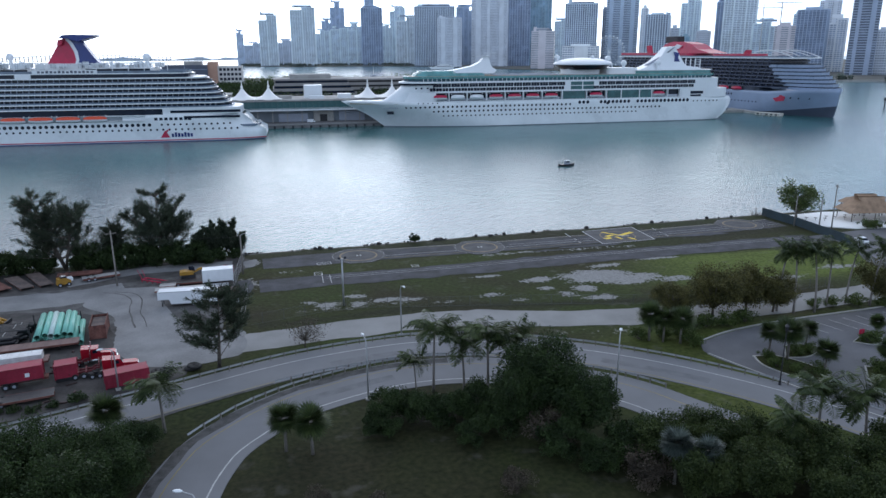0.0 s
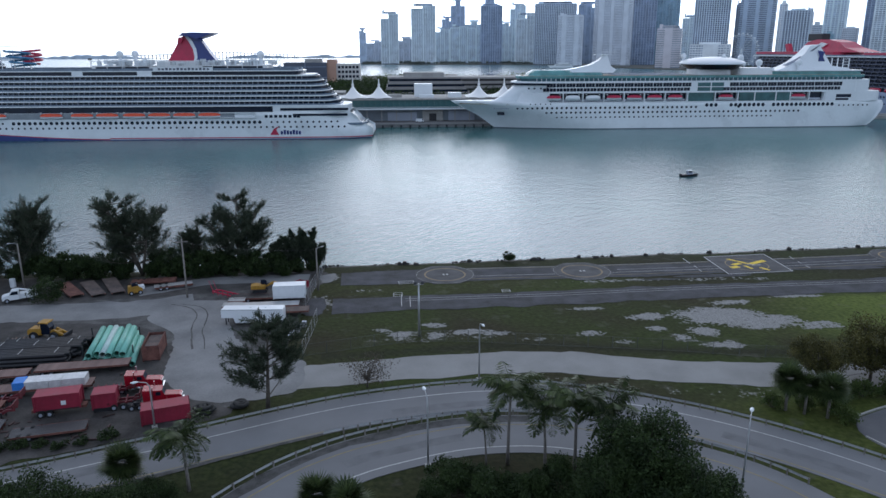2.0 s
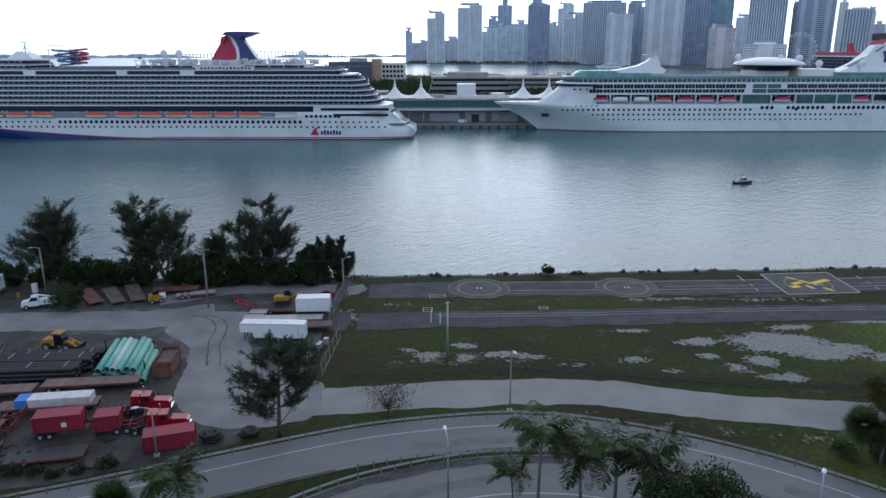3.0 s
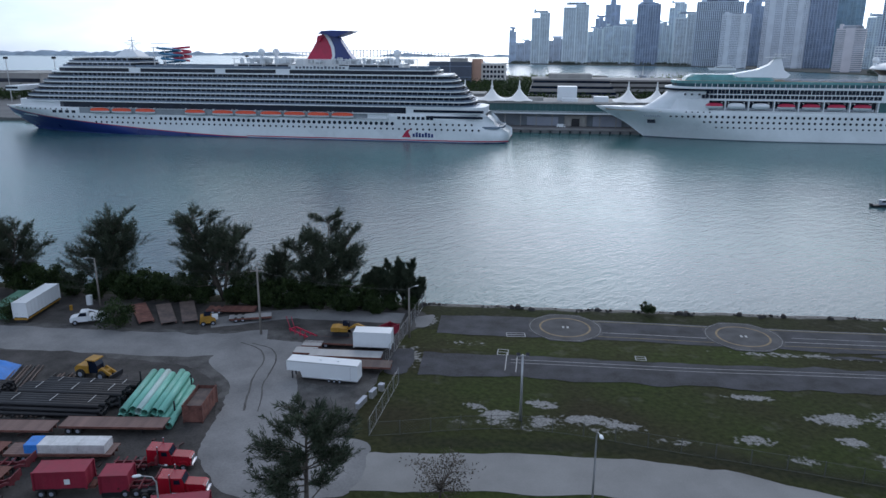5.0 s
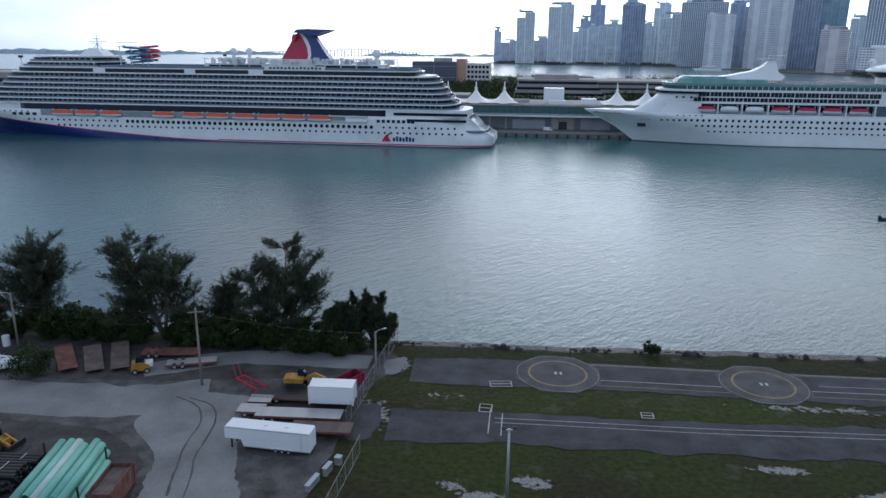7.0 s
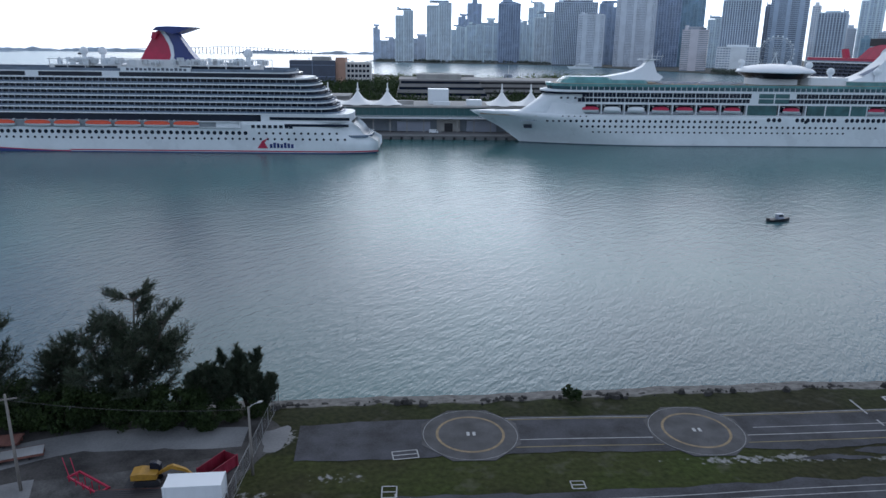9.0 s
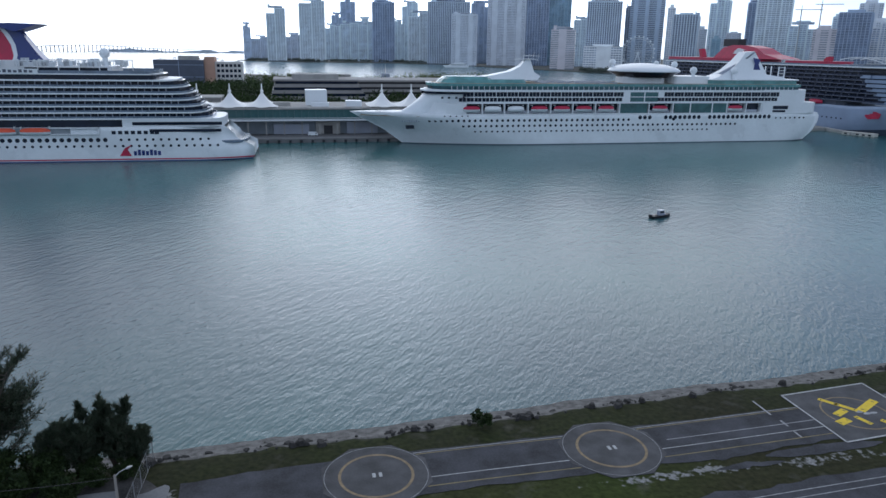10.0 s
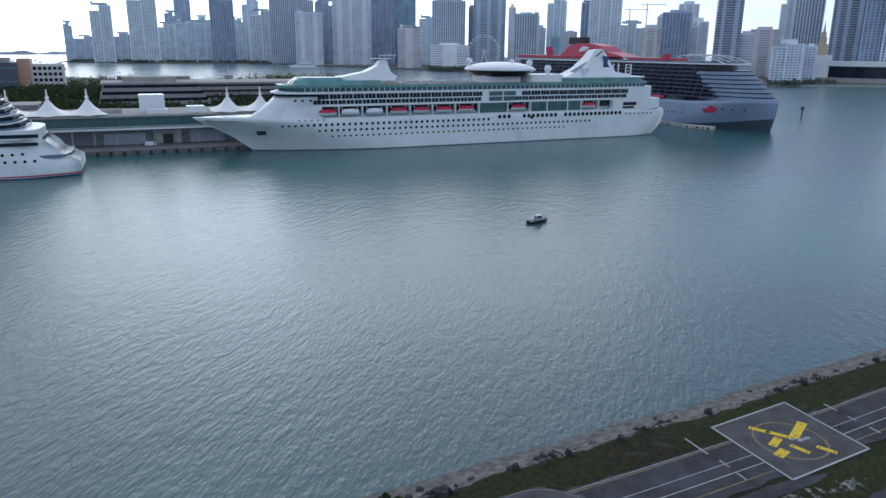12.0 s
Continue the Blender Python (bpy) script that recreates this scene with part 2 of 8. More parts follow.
asphalt = mk("asphalt", (0.165, 0.167, 0.174), 0.9, var=0.16, size=7, fine=0.12, bump=0.01)
old_asphalt = mk("old_asphalt", (0.028, 0.03, 0.036), 0.92, var=0.6, size=3.2, fine=0.25, bump=0.012, tint=(0.07, 0.071, 0.082))
pad_asphalt = mk("pad_asphalt", (0.07, 0.069, 0.071), 0.92, var=0.45, size=2.5, fine=0.15)
lot_asphalt = mk("lot_asphalt", (0.115, 0.115, 0.122), 0.9, var=0.3, size=6, fine=0.15)
limestone = mk("crushed_limestone", (0.18, 0.18, 0.183), 0.95, var=0.25, size=6, fine=0.3, bump=0.02, tint=(0.26, 0.258, 0.256))
pale_road = mk("pale_road", (0.235, 0.232, 0.225), 0.95, var=0.16, size=5, fine=0.2, bump=0.01)
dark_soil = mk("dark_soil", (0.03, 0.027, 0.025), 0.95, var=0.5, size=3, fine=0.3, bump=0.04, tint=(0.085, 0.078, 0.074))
trodden = mk("trodden_soil", (0.045, 0.042, 0.04), 0.95, var=0.5, size=2.2, fine=0.25, bump=0.03, tint=(0.13, 0.125, 0.12))
white_sand = mk("pale_marl", (0.085, 0.08, 0.072), 0.9, var=0.55, size=1.2, fine=0.2, tint=(0.22, 0.21, 0.195))
line_white = mk("line_white", (0.42, 0.42, 0.41), 0.8, var=0.25, size=0.8, fine=0.1)
worn_yellow = mk("worn_yellow", (0.25, 0.2, 0.09), 0.85, var=0.4, size=2.5, fine=0.15)
wet_dirt = mk("wet_dirt", (0.04, 0.038, 0.037), 0.85, var=0.5, size=1.2, fine=0.2, tint=(0.1, 0.098, 0.095))
patch_asphalt = mk("patch_asphalt", (0.135, 0.137, 0.143), 0.9, var=0.25, size=2, fine=0.12)
line_yellow = mk("line_yellow", (0.5, 0.33, 0.06), 0.8, var=0.3, size=0.8, fine=0.1)
faded_yellow = mk("faded_yellow", (0.24, 0.175, 0.1), 0.85, var=0.35, size=0.7, fine=0.1)
faded_white = mk("faded_white", (0.32, 0.32, 0.32), 0.85, var=0.35, size=0.7, fine=0.1)
bright_yellow = mk("bright_yellow", (0.72, 0.5, 0.02), 0.7, var=0.15, size=1)

# ---- water and land ----
def water_material():
    mt = bpy.data.materials.new("bay_water")
    mt.use_nodes = True
    n, l = mt.node_tree.nodes, mt.node_tree.links
    b = n["Principled BSDF"]
    b.inputs["IOR"].default_value = 1.333
    b.inputs["Roughness"].default_value = 0.19
    b.inputs["Specular IOR Level"].default_value = 0.5
    co = n.new("ShaderNodeTexCoord")
    patch = n.new("ShaderNodeTexNoise")
    patch.inputs["Scale"].default_value, patch.inputs["Detail"].default_value = 0.006, 4
    l.new(co.outputs["Object"], patch.inputs["Vector"])
    ramp = n.new("ShaderNodeValToRGB")
    ramp.color_ramp.elements[0].position, ramp.color_ramp.elements[1].position = 0.36, 0.66
    ramp.color_ramp.elements[0].color, ramp.color_ramp.elements[1].color = (0.048, 0.1, 0.122, 1), (0.055, 0.165, 0.16, 1)
    l.new(patch.outputs["Fac"], ramp.inputs["Fac"])
    xyz = n.new("ShaderNodeSeparateXYZ")
    l.new(co.outputs["Object"], xyz.inputs["Vector"])
    # band along the berths for silty water and the painted ship reflections
    berth = n.new("ShaderNodeMapRange")
    berth.inputs["From Min"].default_value, berth.inputs["From Max"].default_value = -110, 15
    l.new(xyz.outputs["Y"], berth.inputs["Value"])
    beyond = n.new("ShaderNodeMapRange")
    beyond.inputs["From Min"].default_value, beyond.inputs["From Max"].default_value = 420, 120
    l.new(xyz.outputs["Y"], beyond.inputs["Value"])
    both = n.new("ShaderNodeMath")
    both.operation = "MULTIPLY"
    l.new(berth.outputs["Result"], both.inputs[0])
    l.new(beyond.outputs["Result"], both.inputs[1])
    murk_reflection = n.new("ShaderNodeMath")
    murk_reflection.operation = "MULTIPLY"
    l.new(both.outputs[0], murk_reflection.inputs[0])
    l.new(patch.outputs["Fac"], murk_reflection.inputs[1])
    shoal_reflection = n.new("ShaderNodeMix")
    shoal_reflection.data_type = "RGBA"
    l.new(murk_reflection.outputs[0], shoal_reflection.inputs["Factor"])
    l.new(ramp.outputs["Color"], shoal_reflection.inputs["A"])
    # silty teal, darkened to paint in the hulls' reflection
    shoal_reflection.inputs["B"].default_value = (0.008, 0.12, 0.105, 1)
    l.new(shoal_reflection.outputs["Result"], b.inputs["Base Color"])
    last = None
    for size, dist, sx, rot in ((14.0, 0.14, 0.6, 40), (1.9, 0.23, 0.4, 50), (0.65, 0.16, 0.45, 60)):
        mp = n.new("ShaderNodeMapping")
        mp.vector_type = "TEXTURE"
        mp.inputs["Scale"].default_value = (1 / sx, 1, 1)
        mp.inputs["Rotation"].default_value = (0, 0, radians(rot))
        nz = n.new("ShaderNodeTexNoise")
        nz.inputs["Scale"].default_value, nz.inputs["Detail"].default_value = 1 / size, 3
        bp = n.new("ShaderNodeBump")
        bp.inputs["Strength"].default_value, bp.inputs["Distance"].default_value = 1.0, dist
        l.new(co.outputs["Object"], mp.inputs["Vector"])
        l.new(mp.outputs["Vector"], nz.inputs["Vector"])
        l.new(nz.outputs["Fac"], bp.inputs["Height"])
        if last:
            l.new(last.outputs["Normal"], bp.inputs["Normal"])
        last = bp
    l.new(last.outputs["Normal"], b.inputs["Normal"])
    return mt


def grass_material():
    mt = bpy.data.materials.new("rough_grass")
    mt.use_nodes = True
    n, l = mt.node_tree.nodes, mt.node_tree.links
    b = n["Principled BSDF"]
    b.inputs["Roughness"].default_value = 0.95
    b.inputs["Specular IOR Level"].default_value = 0.15
    co = n.new("ShaderNodeTexCoord")

    def nz(scale, detail):
        t = n.new("ShaderNodeTexNoise")
        t.inputs["Scale"].default_value, t.inputs["Detail"].default_value = scale, detail
        l.new(co.outputs["Object"], t.inputs["Vector"])
        return t

    def ramp(src, p0, c0, p1, c1):
        r = n.new("ShaderNodeValToRGB")
        e = r.color_ramp.elements
        e[0].position, e[1].position, e[0].color, e[1].color = p0, p1, (*c0, 1), (*c1, 1)
        l.new(src.outputs["Fac"], r.inputs["Fac"])
        return r
    def blend(fac, a, b):
        m = n.new("ShaderNodeMix")
        m.data_type = "RGBA"
        l.new(fac, m.inputs["Factor"])
        for sock, v in ((m.inputs["A"], a), (m.inputs["B"], b)):
            if isinstance(v, tuple):
                sock.default_value = (*v, 1)
            else:
                l.new(v, sock)
        return m.outputs["Result"]

    def calc(op, a, b, clamp=False):
        m = n.new("ShaderNodeMath")
        m.operation, m.use_clamp = op, clamp
        for sock, v in ((m.inputs[0], a), (m.inputs[1], b)):
            if isinstance(v, float):
                sock.default_value = v
            else:
                l.new(v, sock)
        return m.outputs[0]
    big, mid, fine, tiny = nz(0.035, 4), nz(0.3, 7), nz(1.3, 5), nz(5.0, 3)
    wear = n.new("ShaderNodeVertexColor")
    wear.layer_name = "wear"
    part_of = n.new("ShaderNodeSeparateColor")
    l.new(wear.outputs["Color"], part_of.inputs["Color"])
    bare, dark, lush_sunlit = (part_of.outputs[k] for k in ("Red", "Green", "Blue"))
    green = ramp(fine, 0.3, (0.02, 0.03, 0.006), 0.75, (0.047, 0.064, 0.015)).outputs["Color"]
    brown = ramp(fine, 0.3, (0.02, 0.019, 0.008), 0.75, (0.045, 0.04, 0.02)).outputs["Color"]
    # fresher grass, brightened further to paint a patch of sunshine
    fresh_sunlit = ramp(fine, 0.3, (0.055, 0.08, 0.013), 0.75, (0.14, 0.17, 0.038)).outputs["Color"]
    weeds = ramp(fine, 0.3, (0.013, 0.016, 0.007), 0.75, (0.036, 0.036, 0.018)).outputs["Color"]
    col = blend(ramp(big, 0.4, (0, 0, 0), 0.62, (1, 1, 1)).outputs["Color"], green, brown)
    uneven = calc("SUBTRACT", calc("MULTIPLY", mid.outputs["Fac"], 2.0), 1.0)
    col = blend(calc("MULTIPLY", calc("ADD", lush_sunlit, calc("MULTIPLY", uneven, 0.5), True), lush_sunlit), col, fresh_sunlit)
    col = blend(calc("MULTIPLY", calc("ADD", dark, calc("MULTIPLY", uneven, 0.8), True), dark), col, weeds)
    col = blend(ramp(mid, 0.60, (0, 0, 0), 0.74, (0.5, 0.5, 0.5)).outputs["Color"], col, (0.1, 0.092, 0.075))
    sand = ramp(tiny, 0.3, (0.15, 0.147, 0.14), 0.75, (0.36, 0.355, 0.345)).outputs["Color"]
    edge = calc("ADD", calc("MULTIPLY", uneven, 0.75), calc("MULTIPLY", calc("SUBTRACT", fine.outputs["Fac"], 0.5), 1.5))
    mask = calc("MULTIPLY", calc("SUBTRACT", calc("ADD", bare, edge), 0.42), 4.5, True)
    mask = calc("MULTIPLY", mask, calc("GREATER_THAN", bare, 0.02))
    col = blend(mask, col, sand)
    l.new(col, b.inputs["Base Color"])
    bp = n.new("ShaderNodeBump")
    bp.inputs["Distance"].default_value = 0.12
    l.new(fine.outputs["Fac"], bp.inputs["Height"])
    l.new(bp.outputs["Normal"], b.inputs["Normal"])
    return mt


bay_water, rough_grass = water_material(), grass_material()
wm = Mesh()
wm.add([(-4600, -900, 0), (4600, -900, 0), (4600, 4500, 0), (-4600, 4500, 0)], [(0, 1, 2, 3)])
alone("water", wm, bay_water, "rippled blue-green bay water under a bright sky", "water", "structure")

LAND = 1.5


def shore(x):
    """The y of the water's edge along the near island."""
    return -279.3 + 0.05 * max(0.0, x) + 0.9 * noise.noise(Vector((x * 0.06, 3.1, 0))) + 0.35 * noise.noise(Vector((x * 0.4, 7.7, 0)))


# bare marl showing in the grass: centre, half sizes, strength
BARE = (
    (14, -322.8, 3.4, 1.5, 0.9), (19.3, -319.1, 2.6, 1.4, 0.95), (19.7, -323.3, 2.2, 1.2, 0.8), (25.8, -322.8, 4.0, 1.5, 0.95), (30, -323.4, 4.6, 1.3, 0.8), (10, -321, 1.6, 1.0, 0.7), (22, -324.5, 14, 1.6, 0.5),
    (49.2, -312.7, 3.4, 1.0, 0.85), (46.6, -324.9, 2.6, 1.6, 0.75), (59.3, -317.7, 4.6, 1.7, 0.95), (59, -323.4, 2.0, 1.2, 0.85), (72.5, -318.5, 8.0, 4.6, 1.15), (79, -321.5, 8.0, 3.6, 1.0), (67, -325.5, 3.2, 2.2, 0.9), (67.7, -331.5, 3.6, 1.6, 0.9),
    (51.5, -329, 2.4, 1.2, 0.6), (62.8, -328, 1.8, 2.2, 0.75), (36.7, -326.7, 3.6, 0.9, 0.55), (78, -311.5, 5.0, 1.3, 0.8), (93, -308.6, 6.0, 0.9, 0.8), (88, -324, 5.0, 2.0, 0.75), (112, -328.8, 8.0, 1.6, 0.8), (130, -325, 6.0, 1.6, 0.8),
    (106, -283.4, 2.6, 0.8, 0.7), (-2.0, -306, 3.0, 5.0, 0.5), (-2.2, -290, 3.0, 3.0, 0.6), (4, -299, 5, 1.0, 0.35), (62, -296.2, 14, 1.1, 0.6), (84, -296.8, 12, 1.2, 0.6), (60, -349, 9, 1.5, 0.45), (44, -347, 10, 1.2, 0.35), (28, -341.8, 14, 1.0, 0.4),
    (6, -367, 3.0, 1.4, 0.6), (69, -282.8, 3.0, 0.7, 0.6),
)


def wear_sun_at(x, y):
    """How bare, how dark and weedy, and how lush and sun-brightened the ground is at a place."""
    bare = 0.0
    for cx, cy, rx, ry, k in BARE:
        d = ((x - cx) / rx) ** 2 + ((y - cy) / ry) ** 2
        if d < 2.6:
            bare = max(bare, k * max(0.0, 1 - 0.55 * d))
    edge = -334.2 + 2.4 * math.exp(-((x - 30) / 18) ** 2) - 0.1 * max(0.0, x - 40) if x > -4 else -340
    dark = math.exp(-((y - edge - 2.6) / 2.3) ** 2) * (1 if 0 < x < 90 else 0.2)
    if y < -352:
        dark = max(dark, 0.75)
    if -297 < y:
        dark = max(dark, 0.8)
    # greener towards +x, with the sunshine on that side painted in
    lush_sunlit = max(0.0, min(1.0, (x - 62) / 40)) * max(0.0, min(1.0, (y + 336) / 8)) * max(0.0, min(1.0, (-306 - y) / 4))
    if -302 < y < -294:
        lush_sunlit, dark = max(lush_sunlit, 0.3), max(0.0, min(0.7, (x - 40) / 50))
    # lawn by the car park, also painted as sunlit
    sunlit_lawn = max(0.0, min(1.0, (x - 48) / 16)) * max(0.0, min(1.0, (-346 - y) / 6)) * max(0.0, min(1.0, (y + 392) / 8))
    lush_sunlit, dark = max(lush_sunlit, 0.7 * sunlit_lawn), dark * (1 - sunlit_lawn)
    return bare, dark, lush_sunlit


gm = Mesh()
rows = []
gx = [-300 + 5.0 * i for i in range(56)] + [-20 + 0.8 * i for i in range(150)] + [100 + 3.0 * i for i in range(68)]
ys = [-700, -600, -520, -470, -440, -420] + [-410 + 2 * i for i in range(35)] + [-340 + 0.8 * i for i in range(57)] + [-294.4 + 0.9 * i for i in range(12)]
for y in ys:
    rows.append([(x, y, LAND + 0.03 * noise.noise(Vector((x * 0.2, y * 0.2, 0)))) for x in gx])
for off, z in ((-3.0, 1.45), (-1.6, 1.25), (-0.9, 0.6), (0.0, 0.15), (1.5, -0.3), (5.0, -1.5)):
    rows.append([(x, shore(x) + off, z + 0.12 * noise.noise(Vector((x * 0.43, off, 5)))) for x in gx])
gm.grid(rows[::-1])
ground = alone("ground", gm, rough_grass, "rough patchy grass and weeds on flat island ground", "ground", "structure", True)
wear = ground.data.attributes.new("wear", "FLOAT_COLOR", "POINT")
for k, v in enumerate(gm.v):
    wear.data[k].color = (*wear_sun_at(v[0], v[1]), 1)

# pale strip of beach and rubble along the water's edge
beach = Mesh()
b_rows = [[(-20 + 1.5 * i, shore(-20 + 1.5 * i) + o + 0.25 * noise.noise(Vector((i * 0.9, o, 2))), z) for i in range(130)] for o, z in ((-2.6, 1.2), (-2.0, 1.3), (-1.4, 1.34), (-0.8, 0.92), (0.1, 0.52), (1.4, 0.24), (2.6, 0.07), (3.8, -0.12))]
beach.grid(b_rows[::-1])
alone("beach", beach, white_sand, "narrow strip of pale sand and marl at the water's edge", "beach", "structure", True)

rng = random.Random(4)


def stone_into(m, x, y, z, r):
    n = 6
    tw = rng.random() * 6
    top = []
    base = []
    for i in range(n):
        a = tw + 2 * math.pi * i / n
        k = r * rng.uniform(0.7, 1.15)
        base.append((x + k * math.cos(a), y + k * math.sin(a), z - 0.2 * r))
        k *= rng.uniform(0.5, 0.8)
        top.append((x + k * math.cos(a), y + k * math.sin(a), z + r * rng.uniform(0.4, 0.75)))
    m.add(base + top, [(i, (i + 1) % n, n + (i + 1) % n, n + i) for i in range(n)] + [tuple(range(n, 2 * n))])


rocks = Mesh()
for i in range(1100):
    x = rng.uniform(-6, 150)
    if noise.noise(Vector((x * 0.12, 0, 9))) < 0.05 and rng.random() < 0.85:
        continue
    o = max(-2.6, min(1.6, rng.gauss(-1.0, 0.9)))
    z = 1.55 if o < -1.5 else (1.0 if o < -0.8 else (0.6 if o < 0 else 0.15))
    stone_into(rocks, x, shore(x) + o, z, rng.choice((0.1, 0.12, 0.15, 0.2, 0.25, 0.4, 0.7)))
dark_stone = mk("dark_stone", (0.03, 0.028, 0.026), 0.9, var=0.4, size=0.6, fine=0.15, island=0.3)
alone("shore_rocks", rocks, dark_stone, "dark rubble stones strewn along the water's edge", "rocks", "stuff")


def flat(name, m, material, label, category, kind="structure"):
    return alone(name, m, material, label, category, kind)


# ramps that curve past each other
R1 = [(-110, -390), (-60, -372), (-31, -361.3), (-18, -356), (0.3, -348.2), (11, -345), (24, -343.1), (33, -344), (42.5, -347), (51, -351), (59.7, -356.6), (69.7, -365.5), (80, -378), (90, -395), (102, -416)]
R2 = [(-14, -420), (-13, -394), (-11.6, -382), (-9.5, -374.5), (-7.2, -369.8), (-3.5, -365.3), (0.7, -361.4), (8.8, -356.8), (22.3, -353), (37, -354.5), (51.6, -363.1), (57.9, -369.1), (61.8, -375.4), (67, -384), (76, -402), (84, -420)]
r1, r2 = curve_through(R1, 2), curve_through(R2, 2)
flat("road", strip(r1, 0.4, -8.4, LAND + 0.06, 0.1), asphalt, "grey asphalt curved two-lane ramp with worn edges", "road")
flat("road", strip(r2, 0.2, -9.2, LAND + 0.065, 0.1), asphalt, "grey asphalt inner curved ramp with dark repair patches", "road")
flat("edge_line", strip(r1, -2.3, -2.5, LAND + 0.075), line_white, "worn white painted edge line", "road marking")
flat("edge_line", strip(r1, -7.7, -7.85, LAND + 0.075), worn_yellow, "faded yellow painted edge line", "road marking")
flat("edge_line", strip(r2, -2.3, -2.45, LAND + 0.08), worn_yellow, "faded yellow painted edge line", "road marking")
flat("edge_line", strip(r2, -7.6, -7.8, LAND + 0.08), line_white, "worn white painted edge line", "road marking")
flat("road_patch", strip(r2[6:44], 0.1, -1.5, LAND + 0.072, 0, 0.5, 1), wet_dirt, "dark wet dirt along the ramp's shoulder", "road patch")
flat("road_patch", strip(r1[18:58], -8.0, -8.7, LAND + 0.072, 0, 0.4, 2), wet_dirt, "thin line of dark dirt along the ramp's edge", "road patch")
for k, (line, i0, o) in enumerate(((r1, 40, -3.0), (r1, 62, -5.2), (r2, 30, -4.0), (r1, 84, -4.6), (r2, 62, -5.0))):
    flat("road_patch", strip(line[i0:i0 + 9], o, o - 1.7, LAND + 0.071, 0, 0.15, k), patch_asphalt, "slightly darker asphalt repair patch", "road patch")
SVC = [(-4, -335.2), (3, -334.2), (14, -332.9), (26, -331.8), (38, -332), (49, -334.9), (58, -336.9), (67, -338.6), (80, -339.8), (92, -340.2), (106, -339.4), (130, -337), (175, -333)]
svc = curve_through(SVC, 1.5)
flat("road", strip(svc, 0, -8.0, LAND + 0.05, 0.06, 0.6, 3), pale_road, "pale dusty service road between grass verges", "road")
for k, (i0, i1, a, b) in enumerate(((46, 58, -4.0, -4.15),)):
    flat("road_patch", strip(svc[i0:i1], a, b, LAND + 0.056, 0, 0.7, 30 + k), wet_dirt, "thin streak of dark mud along the dusty road", "road patch")

# gravel yard
flat("yard_soil", blob([(-140, -288), (-60, -287), (-7, -288), (-4.5, -300), (-5, -316), (-5.5, -331), (-4, -341), (-14, -350), (-40, -361), (-140, -398)], LAND + 0.036, 0.8, 1.5, 40), trodden, "trodden grey-brown ground of the storage yard", "soil")
flat("gravel_track", strip(curve_through([(-140, -309), (-74, -308), (-55, -307.5), (-38, -306.5), (-27, -303)], 1.5), 4.8, -4.8, LAND + 0.05, 0, 0.8, 1), limestone, "pale crushed-stone track across the storage yard", "gravel")
flat("gravel_track", blob([(-31, -302), (-22, -303), (-17, -305), (-18, -312), (-15, -322), (-9, -331), (-2, -333), (-2, -343), (-8, -346), (-16, -345), (-22, -338), (-24, -330), (-26, -320), (-33, -312)], LAND + 0.056, 0.8, 0.8, 2), limestone, "pale crushed-stone yard floor with tyre tracks", "gravel")
flat("gravel_track", strip(curve_through([(-40, -297), (-26, -290), (-6, -289.5)], 1.5), 2.6, -2.6, LAND + 0.052, 0, 0.7, 5), limestone, "pale crushed-stone lane below the trees", "gravel")
flat("yard_soil", blob([(-110, -340), (-70, -314), (-46, -313.5), (-34, -315.5), (-27, -322), (-23.5, -332), (-20.5, -340), (-12, -347), (-10, -349.5), (-22, -356), (-40, -362), (-80, -375)], LAND + 0.045, 1.2, 1.2, 6), dark_soil, "dark compacted soil of the storage yard", "soil")
# dark soil sheet that also paints the shade below the trees
flat("yard_soil", blob([(-120, -301), (-80, -301.5), (-50, -301), (-30, -299), (-6, -293), (-5, -284), (-40, -286), (-80, -285), (-120, -285)], LAND + 0.042, 1.2, 1.2, 7), dark_soil, "dark soil under the trees with their shade painted in", "soil")
flat("yard_gravel", blob([(-22, -315), (-12, -317), (-7, -318), (-6, -328), (-8, -336), (-14, -339), (-19, -336), (-20, -325)], LAND + 0.0505, 0.8, 0.8, 12), trodden, "trodden grey-brown soil beside the parked trailers", "gravel")
# dark soil sheet that also paints the shade beneath the trailers
flat("yard_soil", blob([(-19, -304), (-6, -299), (-5, -311), (-7, -316), (-14, -318), (-18, -312)], LAND + 0.064, 0.6, 0.8, 8), dark_soil, "dark soil under the parked trailers with their shade painted in", "soil")
for k, o in enumerate((0.0, 2.0)):
    flat("tyre_track", strip(curve_through([(-31 + o, -304.5), (-27 + o, -306.5), (-24.5 + o, -311), (-23.5 + o, -318), (-21 + o, -327)], 1), 0.12, -0.12, LAND + 0.066, 0, 0.25, k), trodden, "thin dark tyre track curving over the gravel", "tyre track")

# airfield strips with circular pads
us = curve_through([(1, -291), (30, -289.6), (56, -289.3), (81, -288.4), (101, -287.4), (144, -284.2)], 1.5)
flat("taxiway", strip(us, 4.6, -4.6, LAND + 0.05, 0, 0.6, 2), old_asphalt, "worn dark asphalt strip with faded lines", "pavement")
ls = curve_through([(0.5, -307.9), (18.4, -307), (43, -306.3), (60, -305.2), (84, -304.1), (142, -302.2)], 1.5)
flat("taxiway", strip(ls, 4.1, -4.1, LAND + 0.05, 0, 0.9, 4), old_asphalt, "worn dark asphalt strip with pale patches", "pavement")
flat("taxiway", blob([(-4.5, -303.5), (-1.5, -303), (-1.2, -311.5), (-4.5, -312)], LAND + 0.048, 0.5, 0.7, 3), old_asphalt, "broken asphalt apron by the fence", "pavement")
